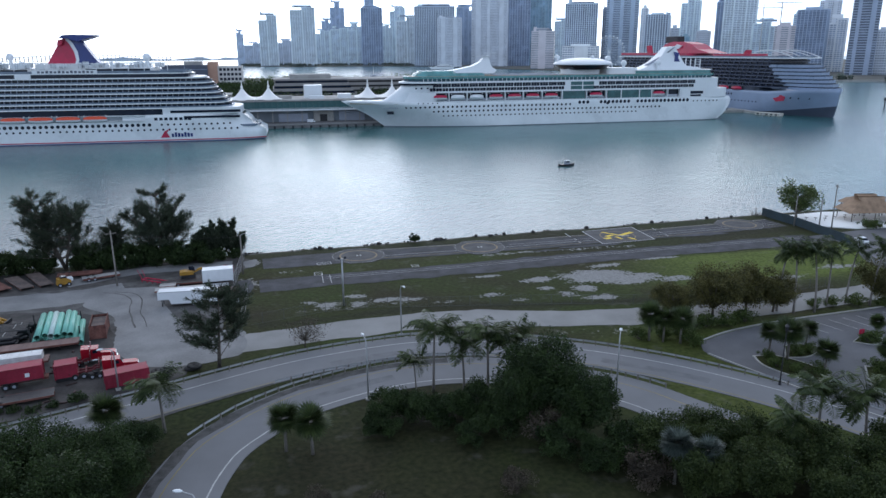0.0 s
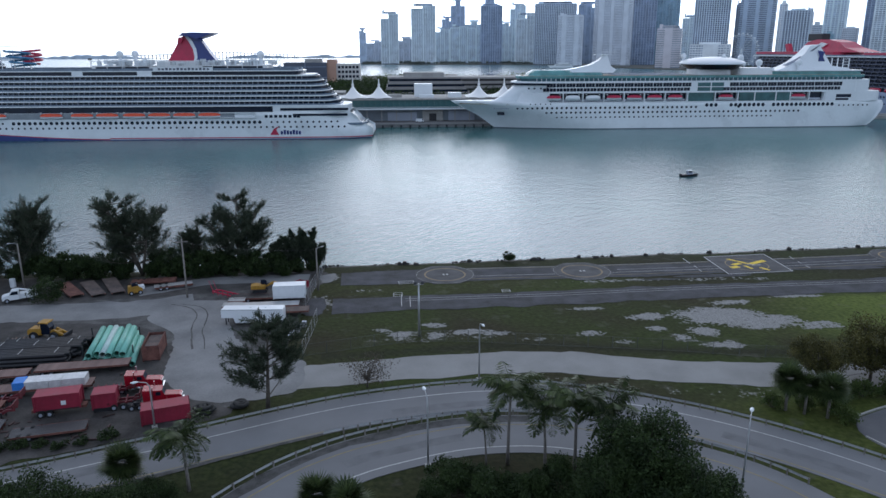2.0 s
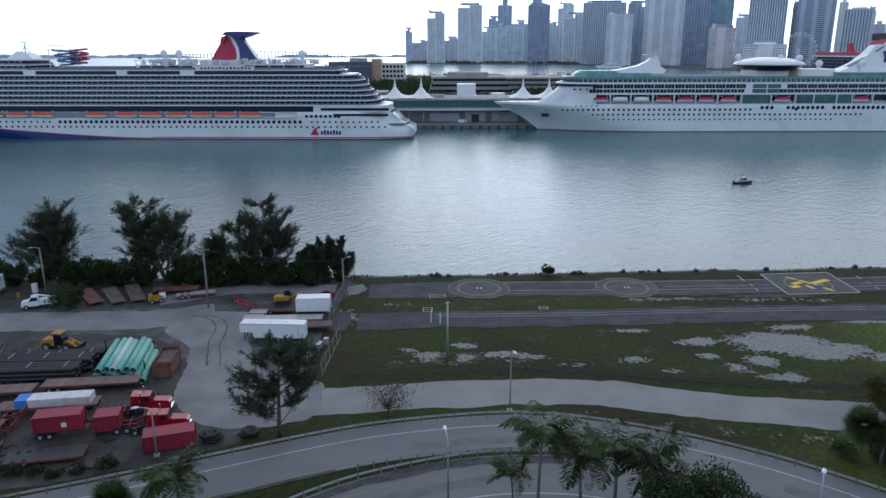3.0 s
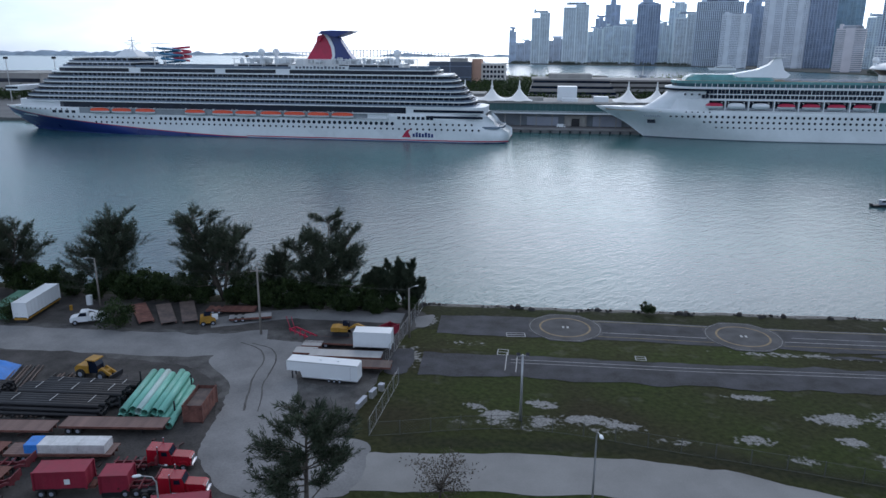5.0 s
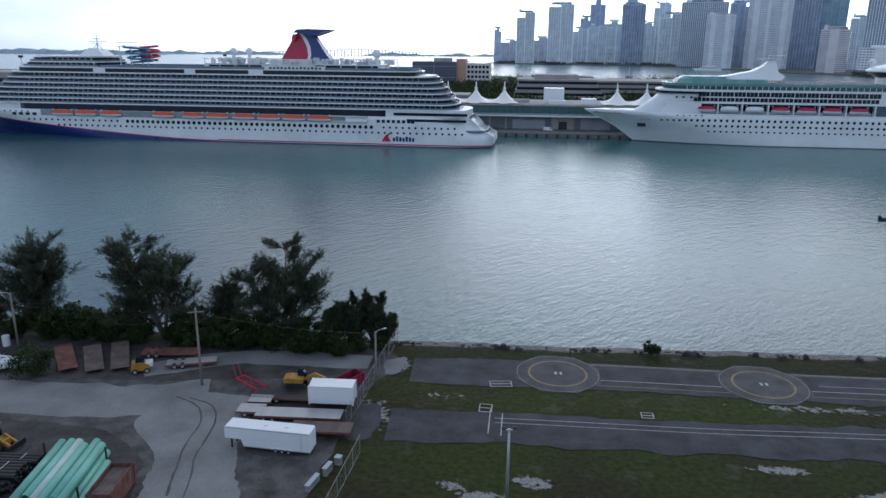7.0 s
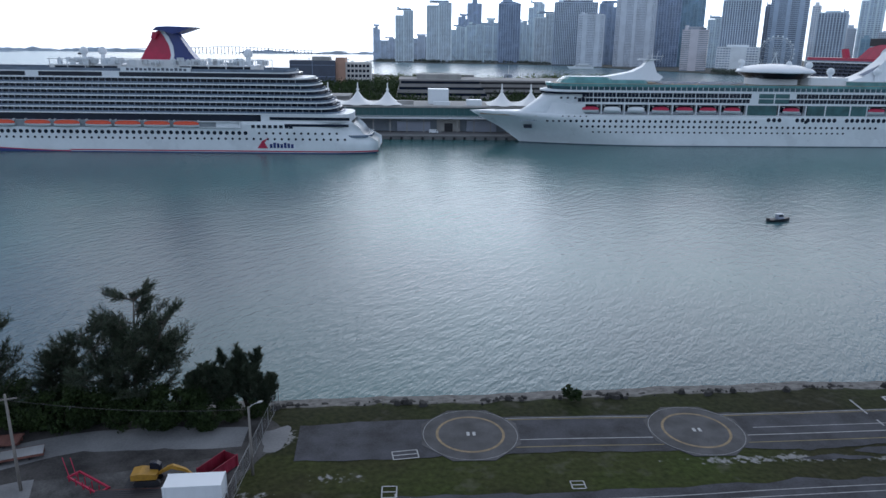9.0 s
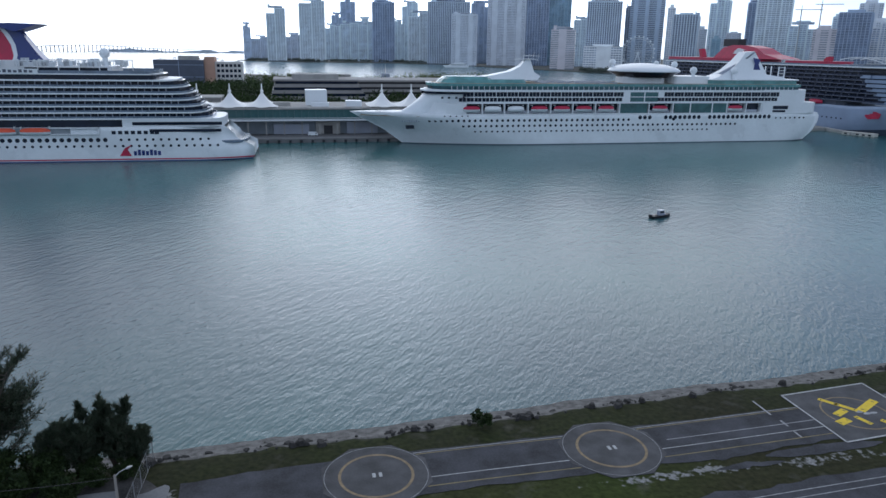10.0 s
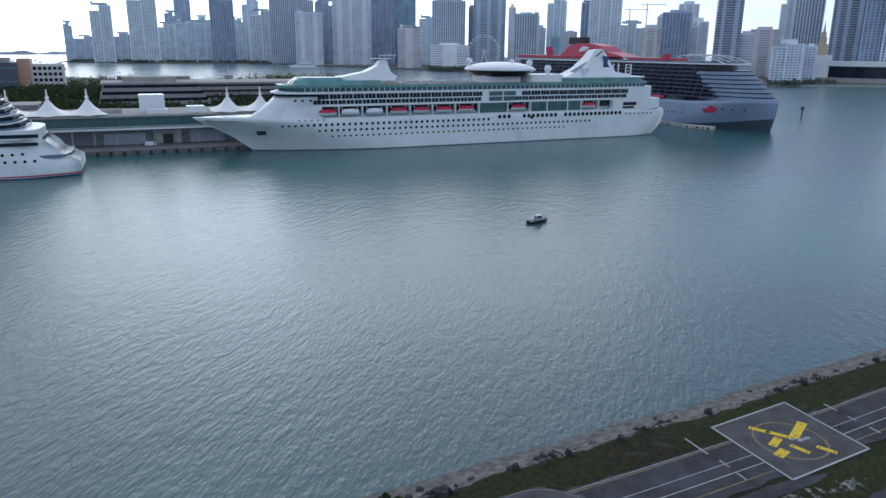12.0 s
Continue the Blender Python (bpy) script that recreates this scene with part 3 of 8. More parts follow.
flat("taxiway", blob([(-3.5, -288), (-0.5, -287), (-0.8, -292.5), (-3, -293)], LAND + 0.048, 0.5, 0.7, 5), limestone, "pale broken paving by the fence", "pavement")
for o, i0, mt_ in ((4.2, 14, faded_white), (3.85, 14, worn_yellow), (0.5, 40, faded_white), (-1.4, 18, line_white), (-3.2, 18, worn_yellow)):
    flat("strip_line", strip(us[i0:], o + 0.07, o - 0.07, LAND + 0.06), mt_, "thin worn painted line", "pavement marking")
for o in (1.3, 2.5):
    flat("strip_line", strip(ls[9:], o + 0.07, o - 0.07, LAND + 0.06), faded_white, "thin white painted line", "pavement marking")


def disc(cx, cy, r, z, n=40, inner=0.0, sx=1.0):
    m = Mesh()
    o = [(cx + r * sx * math.cos(2 * math.pi * i / n), cy + r * math.sin(2 * math.pi * i / n), z) for i in range(n)]
    if inner:
        q = [(cx + inner * sx * math.cos(2 * math.pi * i / n), cy + inner * math.sin(2 * math.pi * i / n), z) for i in range(n)]
        m.add(q + o, [(i, n + i, n + (i + 1) % n, (i + 1) % n) for i in range(n)])
    else:
        m.add(o, [tuple(range(n))])
    return m


for cx, cy, num in ((23.6, -289.4, 2), (54.3, -289.1, 2), (132.5, -283.5, 0)):
    pad = thing("helipad", "octagonal asphalt landing pad with a faded yellow ring", "helipad", group="landing pads", kind="structure")
    oct_ = Mesh()
    oct_.prism([(cx + 7.0 * math.cos(math.pi / 8 + math.pi / 4 * i), cy + 6.9 * math.sin(math.pi / 8 + math.pi / 4 * i)) for i in range(8)], LAND - 0.1, LAND + 0.085)
    part("slab", oct_, pad_asphalt, pad)
    part("ring", disc(cx, cy, 4.6, LAND + 0.092, 40, 4.25), faded_yellow, pad, "faded yellow painted ring")
    part("edge_ring", disc(cx, cy, 6.3, LAND + 0.092, 40, 6.24), faded_white, pad, "thin white painted ring")
    dig = Mesh()
    for k in range(num):
        dig.box(cx - 0.5 + k * 0.8, cx - 0.1 + k * 0.8, cy - 0.45, cy + 0.45, LAND + 0.09, LAND + 0.096)
    if num:
        part("number_bars", dig, line_white, pad, "short white painted bars")
sq = thing("helipad", "square asphalt landing pad with a yellow cross in a ring", "helipad", group="landing pads", kind="structure")
pm = Mesh()
pm.prism([(85.7, -294), (101.2, -292.9), (101.5, -278.9), (85.8, -280.2)], LAND - 0.1, LAND + 0.085)
part("slab", pm, pad_asphalt, sq)
bd = Mesh()
cor = [Vector((85.9, -293.8, 0)), Vector((101.0, -292.7, 0)), Vector((101.3, -279.1, 0)), Vector((86.0, -280.4, 0))]
for i in range(4):
    a, b = cor[i], cor[(i + 1) % 4]
    d = (b - a).normalized() * 0.13
    q = Vector((-d.y, d.x, 0))
    bd.add([(*(a - q)[:2], LAND + 0.092), (*(b - q)[:2], LAND + 0.092), (*(b + q)[:2], LAND + 0.092), (*(a + q)[:2], LAND + 0.092)], [(0, 1, 2, 3)])
part("border", bd, line_white, sq, "white painted border")
part("ring", disc(93.2, -287.1, 4.75, LAND + 0.092, 48, 4.5), faded_yellow, sq, "faded yellow painted ring")
for (ax, ay), (bx, by), w in (((90.7, -282.4), (92.2, -284.5), 0.8), ((92.1, -284.2), (93.8, -286.7), 0.8), ((94.2, -286.8), (98.7, -284.4), 1.25), ((89.8, -287.2), (92.2, -286.1), 1.1), ((88.5, -289.3), (90.6, -288.6), 1.3), ((92.2, -288.0), (92.9, -290.4), 0.75), ((95.1, -289.6), (96.2, -291.8), 0.8)):
    c = ((ax + bx) / 2, (ay + by) / 2, LAND + 0.098)
    az = math.degrees(math.atan2(by - ay, bx - ax))
    ln = math.hypot(bx - ax, by - ay)
    arm = part("arm", Mesh().obox(c, (ln, w, 0.012), az), bright_yellow, sq, "bright yellow painted arm")
    bolts = Mesh()
    for k in (-0.36, 0.36):
        q = pose(c[0], c[1], 0, 0, 0, az) @ Vector((ln * k, 0, 0))
        bolts.obox((q.x, q.y, LAND + 0.107), (0.16, 0.4, 0.008), az)
    part("mark", bolts, dark_metal, arm, "small black mark")
for k, (x, y, rx, ry) in enumerate(((95.2, -287.6, 1.3, 0.45), (93.9, -286.9, 0.6, 0.4))):
    part("scuff", blob([(x + rx * math.cos(a), y + ry * math.sin(a)) for a in (0, 0.8, 1.6, 2.4, 3.2, 4.0, 4.8, 5.6)], LAND + 0.094, 0.3, 0.25, 70.0 + k), faded_white, sq, "pale scuffed paint")


def mark_box(x, y, w, h, rz):
    m = Mesh()
    t = 0.14
    for c, s in (((0, h / 2), (w, t)), ((0, -h / 2), (w, t)), ((-w / 2, 0), (t, h)), ((w / 2, 0), (t, h)), ((0, 0), (w, t))):
        q = pose(x, y, 0, 0, 0, rz) @ Vector((c[0], c[1], 0))
        m.obox((q.x, q.y, LAND + 0.075), (*s, 0.012), rz)
    return m


for x, y, w, h, rz in ((15.0, -294.2, 3.2, 1.8, 8), (13.2, -302.0, 1.7, 2.2, 0), (35.4, -301.2, 1.6, 1.5, 0)):
    flat("paint_box", mark_box(x, y, w, h, rz), line_white, "white painted outline box with a bar", "pavement marking")
flat("strip_line", Mesh().obox((13.9, -305.6, LAND + 0.065), (0.14, 6.5, 0.012)), line_white, "thin white painted cross line", "pavement marking")
flat("strip_line", Mesh().obox((15.6, -306.2, LAND + 0.065), (0.14, 6.0, 0.012)), line_white, "thin white painted cross line", "pavement marking")
for x, ya, yb in ((80.6, -281.1, -285.3), (80.9, -287.0, -288.6), (80.75, -290.0, -291.5), (106.3, -281.7, -283.9), (106.2, -285.6, -287.0), (106.2, -289.0, -290.6)):
    flat("strip_line", Mesh().obox((x, (ya + yb) / 2, LAND + 0.066), (0.28, ya - yb, 0.012)), faded_white, "short white painted dash", "pavement marking")

# worn paving showing through the grass
for k, (x, y, rx, ry) in enumerate(((66, -293.5, 7, 0.7), (82, -294.6, 9, 1.0), (116, -291.5, 8, 0.8), (70, -296.2, 5, 0.5))):
    flat("marl_patch", blob([(x + rx * math.cos(a), y + ry * math.sin(a)) for a in (0, 0.8, 1.6, 2.4, 3.2, 4.0, 4.8, 5.6)], LAND + 0.041, 0.8, 0.6, 50.0 + k), old_asphalt, "patchy worn paving in the grass", "soil patch")

# car park
flat("car_park", blob([(74, -357), (82, -354), (95, -351.8), (118, -350), (160, -346), (170, -390), (95, -400), (86, -391), (80.5, -380), (76.5, -371), (72.5, -362)], LAND + 0.05, 0.15, 1.5, 2), lot_asphalt, "dark asphalt car park with tree shadows", "car park")
flat("car_park", blob([(140, -300), (146, -309), (140, -330), (190, -330), (220, -300), (170, -297)], LAND + 0.05, 0.2, 1.5, 3), lot_asphalt, "grey asphalt lot beside the fence", "car park")

# ---- ships ----
def hull_shape(bow, stern, half, taper, sheer):
    """Corners of a hull by station k (0 stern, 1 bow) and height z."""
    def at(table, z):
        for (z0, x0), (z1, x1) in zip(table, table[1:]):
            if z <= z1:
                return x0 + (x1 - x0) * max(0.0, (z - z0)) / (z1 - z0)
        return table[-1][1]

    def point(k, z):
        xs, xb = at(stern, z), at(bow, z)
        x = xs + (xb - xs) * k
        q = min(1.0, max(0.0, z / sheer))
        k0 = taper[0] + (taper[1] - taper[0]) * q
        t = max(0.0, (k - k0) / (1 - k0))
        w = half * (1 - t ** (1.7 + 0.7 * q))
        if k < 0.07:
            w *= 0.72 + 0.28 * math.sin(math.pi / 2 * k / 0.07)
        return x, max(w, 0.15)
    return point


def hull_mesh(point, z0, tops, levels=9, stations=60):
    m = Mesh()
    rows = []
    for i in range(stations + 1):
        k = i / stations
        k = 0.5 - 0.5 * math.cos(math.pi * k) if k > 0.5 else k
        top = tops(k)
        zs = [z0 + (top - z0) * j / levels for j in range(levels + 1)]
        ring = [(*point(k, z), z) for z in zs]
        rows.append([(x, w, z) for x, w, z in ring] + [(x, -w, z) for x, w, z in ring[::-1]])
    m.grid(rows, close=True)
    n = len(rows[0])
    m.f.append(tuple(range(n)))
    return m


def belt(point, k0, k1, lo, hi, side, out=0.06, n=40):
    """A painted band lying on the hull between two heights, given by station."""
    m = Mesh()
    rows = []
    for i in range(n + 1):
        k = k0 + (k1 - k0) * i / n
        a, b = lo(k), hi(k)
        row = []
        for j in range(5):
            z = a + (b - a) * j / 4
            x, w = point(k, z)
            row.append((x, side * (w + out), z))
        rows.append(row)
    return m.grid(rows)


def deck_outline(x0, x1, w, aft=8.0, fore=16.0, n=8):
    """A ship's deck from above: rounded aft, tapering forward."""
    pts = []
    for i in range(n + 1):
        a = math.pi / 2 + math.pi * i / n
        pts.append((x0 + aft + aft * math.cos(a), w * (abs(math.sin(a)) ** 0.6) * (1 if math.sin(a) >= 0 else -1)))
    for i in range(n + 1):
        a = -math.pi / 2 + math.pi * i / n
        pts.append((x1 - fore + fore * math.cos(a), w * (abs(math.sin(a)) ** 0.7) * (1 if math.sin(a) >= 0 else -1)))
    return pts


def place_ports(ship, proto, point, xs, z, side, sx, length):
    """Sets portholes along the hull at one height."""
    for x in xs:
        k = x / length
        for _ in range(3):
            px, w = point(k, z)
            k += (x - px) / length
        repeat(proto, Matrix.Translation((x, side * (w + 0.03), z)) @ Matrix.Diagonal((sx[0], 1, sx[1], 1)), ship)


def port_proto(name, material, parent, at, round_=True):
    m = Mesh()
    n = 8 if round_ else 4
    r = 1.0 if round_ else 1.35
    a0 = math.pi / n
    o = [(r * math.cos(a0 + 2 * math.pi * i / n), r * math.sin(a0 + 2 * math.pi * i / n)) for i in range(n)]
    m.side(o, -0.08, 0.08)
    ob = part(name, m, material, parent)
    ob.matrix_basis = at
    return ob


def balcony_deck(ship, x0, x1, w, z, pitch, side_w=1.7, white=None, glass=None, div=3.0, aft=8, fore=16, rail=True, rail_mat=None, slab=0.62):
    """One deck: slab, glazed wall set back, rail panels and the dividers between cabins."""
    white, glass = white or white_paint, glass or dark_glass
    part("deck_slab", Mesh().prism(deck_outline(x0, x1, w, aft, fore), z + 0.3 - slab, z + 0.3), white, ship)
    part("cabin_wall", Mesh().prism(deck_outline(x0 + 1.5, x1 - 2.0, w - side_w, aft, fore), z + 0.28, z + pitch - 0.28), glass, ship)
    if rail:
        out, inn = deck_outline(x0, x1, w, aft, fore), deck_outline(x0 + 0.1, x1 - 0.1, w - 0.1, aft, fore)
        n = len(out)
        m = Mesh()
        m.add([(*p, z + 0.28) for p in out] + [(*p, z + 1.12) for p in out] + [(*p, z + 1.12) for p in inn], [(i, (i + 1) % n, n + (i + 1) % n, n + i) for i in range(n)] + [(n + i, n + (i + 1) % n, 2 * n + (i + 1) % n, 2 * n + i) for i in range(n)])
        part("balcony_rail", m, rail_mat or rail_glass, ship)
    if div:
        m = Mesh()
        x = x0 + aft + 1
        while x < x1 - fore:
            for s in (-1, 1):
                m.box(x - 0.09, x + 0.09, -(w - 0.55) if s < 0 else w - side_w, -(w - side_w) if s < 0 else w - 0.55, z + 0.28, z + pitch - 0.28)
            x += div
        part("balcony_divider", m, white if white is not white_paint else grey_paint, ship, "", kind="stuff")


def lifeboat(ship, x, y, z, length, top, hull=None, side=1):
    b = new("lifeboat")
    b.parent = ship
    b.matrix_basis = Matrix.Translation((x, y, z))
    lower, upper = Mesh(), Mesh()
    rows = []
    for i in range(9):
        t = -1 + i / 4
        w = 1.7 * (1 - abs(t) ** 3.5) + 0.1
        rows.append([(t * length / 2, w * math.cos(a), -0.15 - 1.5 * math.sin(a) * (1 - 0.35 * t * t)) for a in [math.pi * j / 8 for j in range(9)]])
    lower.grid(rows)
    rows = []
    for i in range(9):
        t = -1 + i / 4
        w = 1.75 * (1 - abs(t) ** 4) + 0.08
        rows.append([(t * length / 2 * 0.97, w * math.cos(a), -0.15 + (1.75 * (1 - 0.5 * t ** 4)) * math.sin(a)) for a in [math.pi * j / 8 for j in range(9)]])
    upper.grid(rows)
    part("boat_hull", lower, hull or white_paint, b, "", True)
    part("canopy", upper, top, b, "bright lifeboat canopy", True)
    for e in (-1, 1):
        d, q = Mesh(), e * (length / 2 - 0.6)
        d.box(q - 0.15, q + 0.15, min(-2.2 * side, 0.2 * side), max(-2.2 * side, 0.2 * side), 1.7, 2.05)
        d.box(q - 0.05, q + 0.05, -0.05, 0.05, 0.6, 1.8)
        part("davit", d, white_paint, b)


def bars(name, x0, x1, z, h, n, y, material, ship, label, side=1, gap=0.35):
    """A row of plain upright bars in place of lettering, each one a part."""
    w = (x1 - x0) / n
    for i in range(n):
        m = Mesh().box(x0 + i * w, x0 + (i + 1 - gap) * w, min(y, y + 0.06 * side), max(y, y + 0.06 * side), z, z + h * (0.75 + 0.25 * ((i * 7) % 3) / 2))
        part(name, m, material, ship, label)


def radome(ship, x, y, z, r, foot=3.0):
    d = part("radome", Mesh().ball((x, y, z), r, 14, 10), white_paint, ship, "white radar dome", True)
    part("pedestal", Mesh().tube((x, y, z - foot), (x, y, z - r * 0.7), r * 0.45, r * 0.5, 10), white_paint, d)


def navy_bow_liner():
    L, half = 318, 18.6
    ship = thing("cruise_ship", "white cruise ship with navy bow, orange lifeboats and winged red funnel", "cruise ship", pose(0.5, -4, 0, 0, 0, 180 - 1.7))
    P = hull_shape([(-2, 295), (0, 297), (9, 313), (14.5, 318)], [(-2, 6), (0, 1), (1, 0), (5, 0), (7.2, 0.6), (8.0, 6.5), (12, 9), (16, 14)], half, (0.72, 0.86), 15)
    top = lambda k: 15.3 if k < 0.93 else 15.3 - 1.0 * (k - 0.93) / 0.07
    part("hull", hull_mesh(P, -2, top), hull_white, ship, "white steel hull", True)
    part("foredeck", Mesh().prism([(P(k, 15)[0], s * (P(k, 15)[1] - 0.5)) for s, ks in ((1, [0.05, 0.2, 0.5, 0.8, 0.88, 0.94, 0.985]), (-1, [0.985, 0.94, 0.88, 0.8, 0.5, 0.2, 0.05])) for k in ks], 14.0, 14.6), deck_teak, ship)
    sweep = lambda k: 0.2 + 13.6 * max(0.0, (k - 0.5) / 0.5) ** 1.6
    for s in (1, -1):
        part("bow_paint", belt(P, 0.5, 0.9995, lambda k: -1.9, sweep, s, 0.12, 80), navy, ship, "navy blue bow paint")
        part("bow_stripe", belt(P, 0.5, 0.9995, sweep, lambda k: sweep(k) + 0.5, s, 0.14, 80), red_paint, ship, "red stripe along the bow paint")
        part("boot_stripe", belt(P, 0.0, 0.5, lambda k: -1.9, lambda k: 0.4, s, 0.12), navy, ship, "navy waterline band")
        part("boot_line", belt(P, 0.0, 0.5, lambda k: 0.7, lambda k: 1.25, s, 0.13), red_paint, ship, "thin red line above the waterline")
    pr = port_proto("porthole", dark_glass, ship, Matrix.Translation((64, P(0.2, 9.6)[1] + 0.03, 9.7)))
    place_ports(ship, pr, P, [67 + 3.0 * i for i in range(46)], 9.7, 1, (1.0, 1.0), L)
    place_ports(ship, pr, P, [16 + 3.4 * i for i in range(68)], 6.9, 1, (0.62, 0.62), L)
    place_ports(ship, pr, P, [20 + 3.4 * i for i in range(12)] + [208 + 3.6 * i for i in range(16)], 9.7, 1, (0.62, 0.62), L)
    place_ports(ship, pr, P, [262 + 3.6 * i for i in range(10)], 14.0, 1, (0.45, 0.45), L)
    sqp = port_proto("square_window", dark_glass, ship, Matrix.Translation((42, half + 0.03, 13)), False)
    place_ports(ship, sqp, P, [44 + 2.7 * i for i in range(7)], 12.9, 1, (0.9, 0.8), L)
    place_ports(ship, sqp, P, [258 + 4.2 * i for i in range(4)], 12.6, 1, (1.3, 0.8), L)
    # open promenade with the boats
    # flat grey panel on the hull; its colour paints the recess's shade
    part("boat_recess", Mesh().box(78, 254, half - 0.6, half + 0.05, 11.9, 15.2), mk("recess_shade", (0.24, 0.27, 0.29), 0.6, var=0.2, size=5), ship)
    part("promenade_wall", Mesh().prism(deck_outline(22, 276, half - 0.4, 8, 18), 15.3, 18.6), dark_glass, ship, "dark glazed promenade band")
    part("front_house", Mesh().prism(deck_outline(255, 303, half - 3.2, 4, 26), 14.6, 19.0), white_paint, ship)
    part("aft_terrace", Mesh().prism(deck_outline(13, 60, half - 0.2, 8, 4), 15.3, 18.9), white_paint, ship)
    part("aft_band", Mesh().box(13.5, 52, half - 0.3, half + 0.06, 16.1, 17.5), dark_glass, ship)
    part("aft_band", Mesh().box(14, 45, half - 0.9, half + 0.07, 13.0, 14.3), dark_glass, ship)
    part("aft_rail", Mesh().prism(deck_outline(3, 18, half - 2, 6, 4), 7.6, 8.8), rail_glass, ship)
    for x, z in ((92, 13.7), (106, 13.7), (120, 13.7), (134, 13.7), (149, 13.7), (163, 13.7), (180, 13.7), (211, 13.7), (226, 13.7), (240, 13.7)):
        lifeboat(ship, x, half + 1.0, z, 12.6, orange_paint)
    part("tender_frame", Mesh().box(66, 86, half, half + 1.3, 14.9, 15.3).box(66, 86, half, half + 1.3, 12.2, 12.5).box(66, 66.4, half, half + 1.3, 12.2, 15.3), white_paint, ship)
    for i, z in enumerate((18.9, 21.6, 24.35, 27.1, 29.85, 32.6)):
        aft = 18 + 2.4 * i
        balcony_deck(ship, aft, 298 - 3.6 * i if z > 24 else 297 - 1.4 * i, half + 0.3, z, 2.75, fore=22)
    # lido deck and above
    part("lido_slab", Mesh().prism(deck_outline(33, 277, half + 0.3, 6, 20), 35.2, 35.9), white_paint, ship)
    part("lido_glazing", Mesh().prism(deck_outline(40, 272, half - 0.3, 3, 18), 35.9, 37.9), dark_glass, ship)
    for x0, x1 in ((122, 130), (212, 219), (160, 166)):
        part("lido_pier", Mesh().box(x0, x1, half - 0.5, half + 0.1, 35.9, 37.9), white_paint, ship)
    part("sun_deck", Mesh().prism(deck_outline(42, 272, half, 3, 18), 37.9, 38.4), white_paint, ship)
    part("sun_deck_floor", Mesh().prism(deck_outline(43, 268, half - 1, 3, 18), 38.4, 38.5), deck_teak, ship)
    ol, il = deck_outline(42, 220, half, 3, 8), None
    rl = Mesh()
    n = len(ol)
    rl.add([(*p, 38.4) for p in ol] + [(*p, 39.7) for p in ol], [(i, (i + 1) % n, n + (i + 1) % n, n + i) for i in range(n)])
    part("sun_deck_rail", rl, rail_glass, ship)
    for i, z in enumerate((38.4, 41.0)):
        balcony_deck(ship, 216 + 2 * i, 270 - 4 * i, half - 2 - i, z, 2.6, div=3.4, aft=3, fore=18)
    part("forward_roof", Mesh().prism(deck_outline(219, 262, half - 4, 3, 16), 43.6, 44.2), white_paint, ship)
    part("bridge_wing", Mesh().box(290, 299, -half - 2.2, half + 2.2, 24.6, 27.3), white_paint, ship)
    part("bridge_glass", Mesh().box(291, 299.2, -half - 2.3, half + 2.3, 25.5, 26.7), dark_glass, ship)
    part("name_board", Mesh().box(88, 121, half + 0.1, half + 0.3, 38.2, 40.3), white_paint, ship)
    bars("name_bar", 90, 119, 38.7, 1.3, 14, half + 0.3, slate_paint, ship, "dark lettering drawn as bars")
    # logo on the stern quarter
    part("logo_fin", Mesh().side([(53.5, 2.4), (58.6, 2.4), (56.2, 6.0), (53.2, 7.4), (55.0, 5.2)], half + 0.02, half + 0.14), red_paint, ship, "red funnel-shaped emblem")
    bars("logo_bar", 41, 53, 2.6, 2.6, 7, half + 0.04, navy, ship, "dark blue lettering drawn as bars", 1, 0.25)
    # midship deckhouse round the funnel
    part("deckhouse", Mesh().box(98, 122, -9, 9, 38.5, 43.2), white_paint, ship)
    part("deckhouse", Mesh().box(60, 98, -10, 10, 38.5, 41.2), white_paint, ship)
    part("deckhouse", Mesh().box(124, 158, -10, 10, 38.5, 41.0), white_paint, ship)
    part("deckhouse_window", Mesh().box(62, 96, 10, 10.08, 39.2, 40.6).box(126, 156, 10, 10.08, 39.2, 40.4), dark_glass, ship)
    fr = Mesh()
    for i in range(13):
        fr.box(56 + 8.4 * i, 56.3 + 8.4 * i, 12.5, 12.8, 38.5, 43.6)
        fr.box(56 + 8.4 * i, 56.3 + 8.4 * i, -12.8, -12.5, 38.5, 43.6)
    fr.box(56, 158, 12.5, 12.8, 43.4, 43.7).box(56, 158, 12.5, 12.75, 41.0, 41.15).box(56, 158, -12.8, -12.5, 43.4, 43.7)
    part("sports_frame", fr, white_paint, ship, "white steel frame of the sports deck")
    nr = random.Random(8)
    cl = Mesh()
    for i in range(90):
        x = nr.uniform(58, 156)
        w = nr.uniform(0.8, 3.2)
        cl.obox((x, nr.uniform(-6, 12), 41.5 + nr.uniform(0, 1.4)), (w, w, nr.uniform(1.2, 3.6)), nr.uniform(0, 90))
    part("deck_equipment", cl, mk("deck_gear", (0.45, 0.48, 0.5), 0.6, var=0.5, size=5, fine=1, island=0.6), ship, "", kind="stuff")
    sb = Mesh()
    for i in range(150):
        sb.obox((nr.uniform(46, 72) if i < 50 else nr.uniform(160, 214), nr.uniform(10, 17.5), 38.9), (1.7, 0.6, 0.45), nr.uniform(-15, 15))
    part("sun_lounger", sb, slate_paint, ship, "", kind="stuff")
    f = part("funnel", Mesh().side([(118.5, 40.8), (103, 40.8), (101.8, 45.5), (102.5, 50), (104.8, 54.5), (107, 57.4), (109.4, 56.4), (109.8, 54.6), (111.0, 53.2)], -4.2, 4.2, 0.62), red_paint, ship, "red body of the winged funnel")
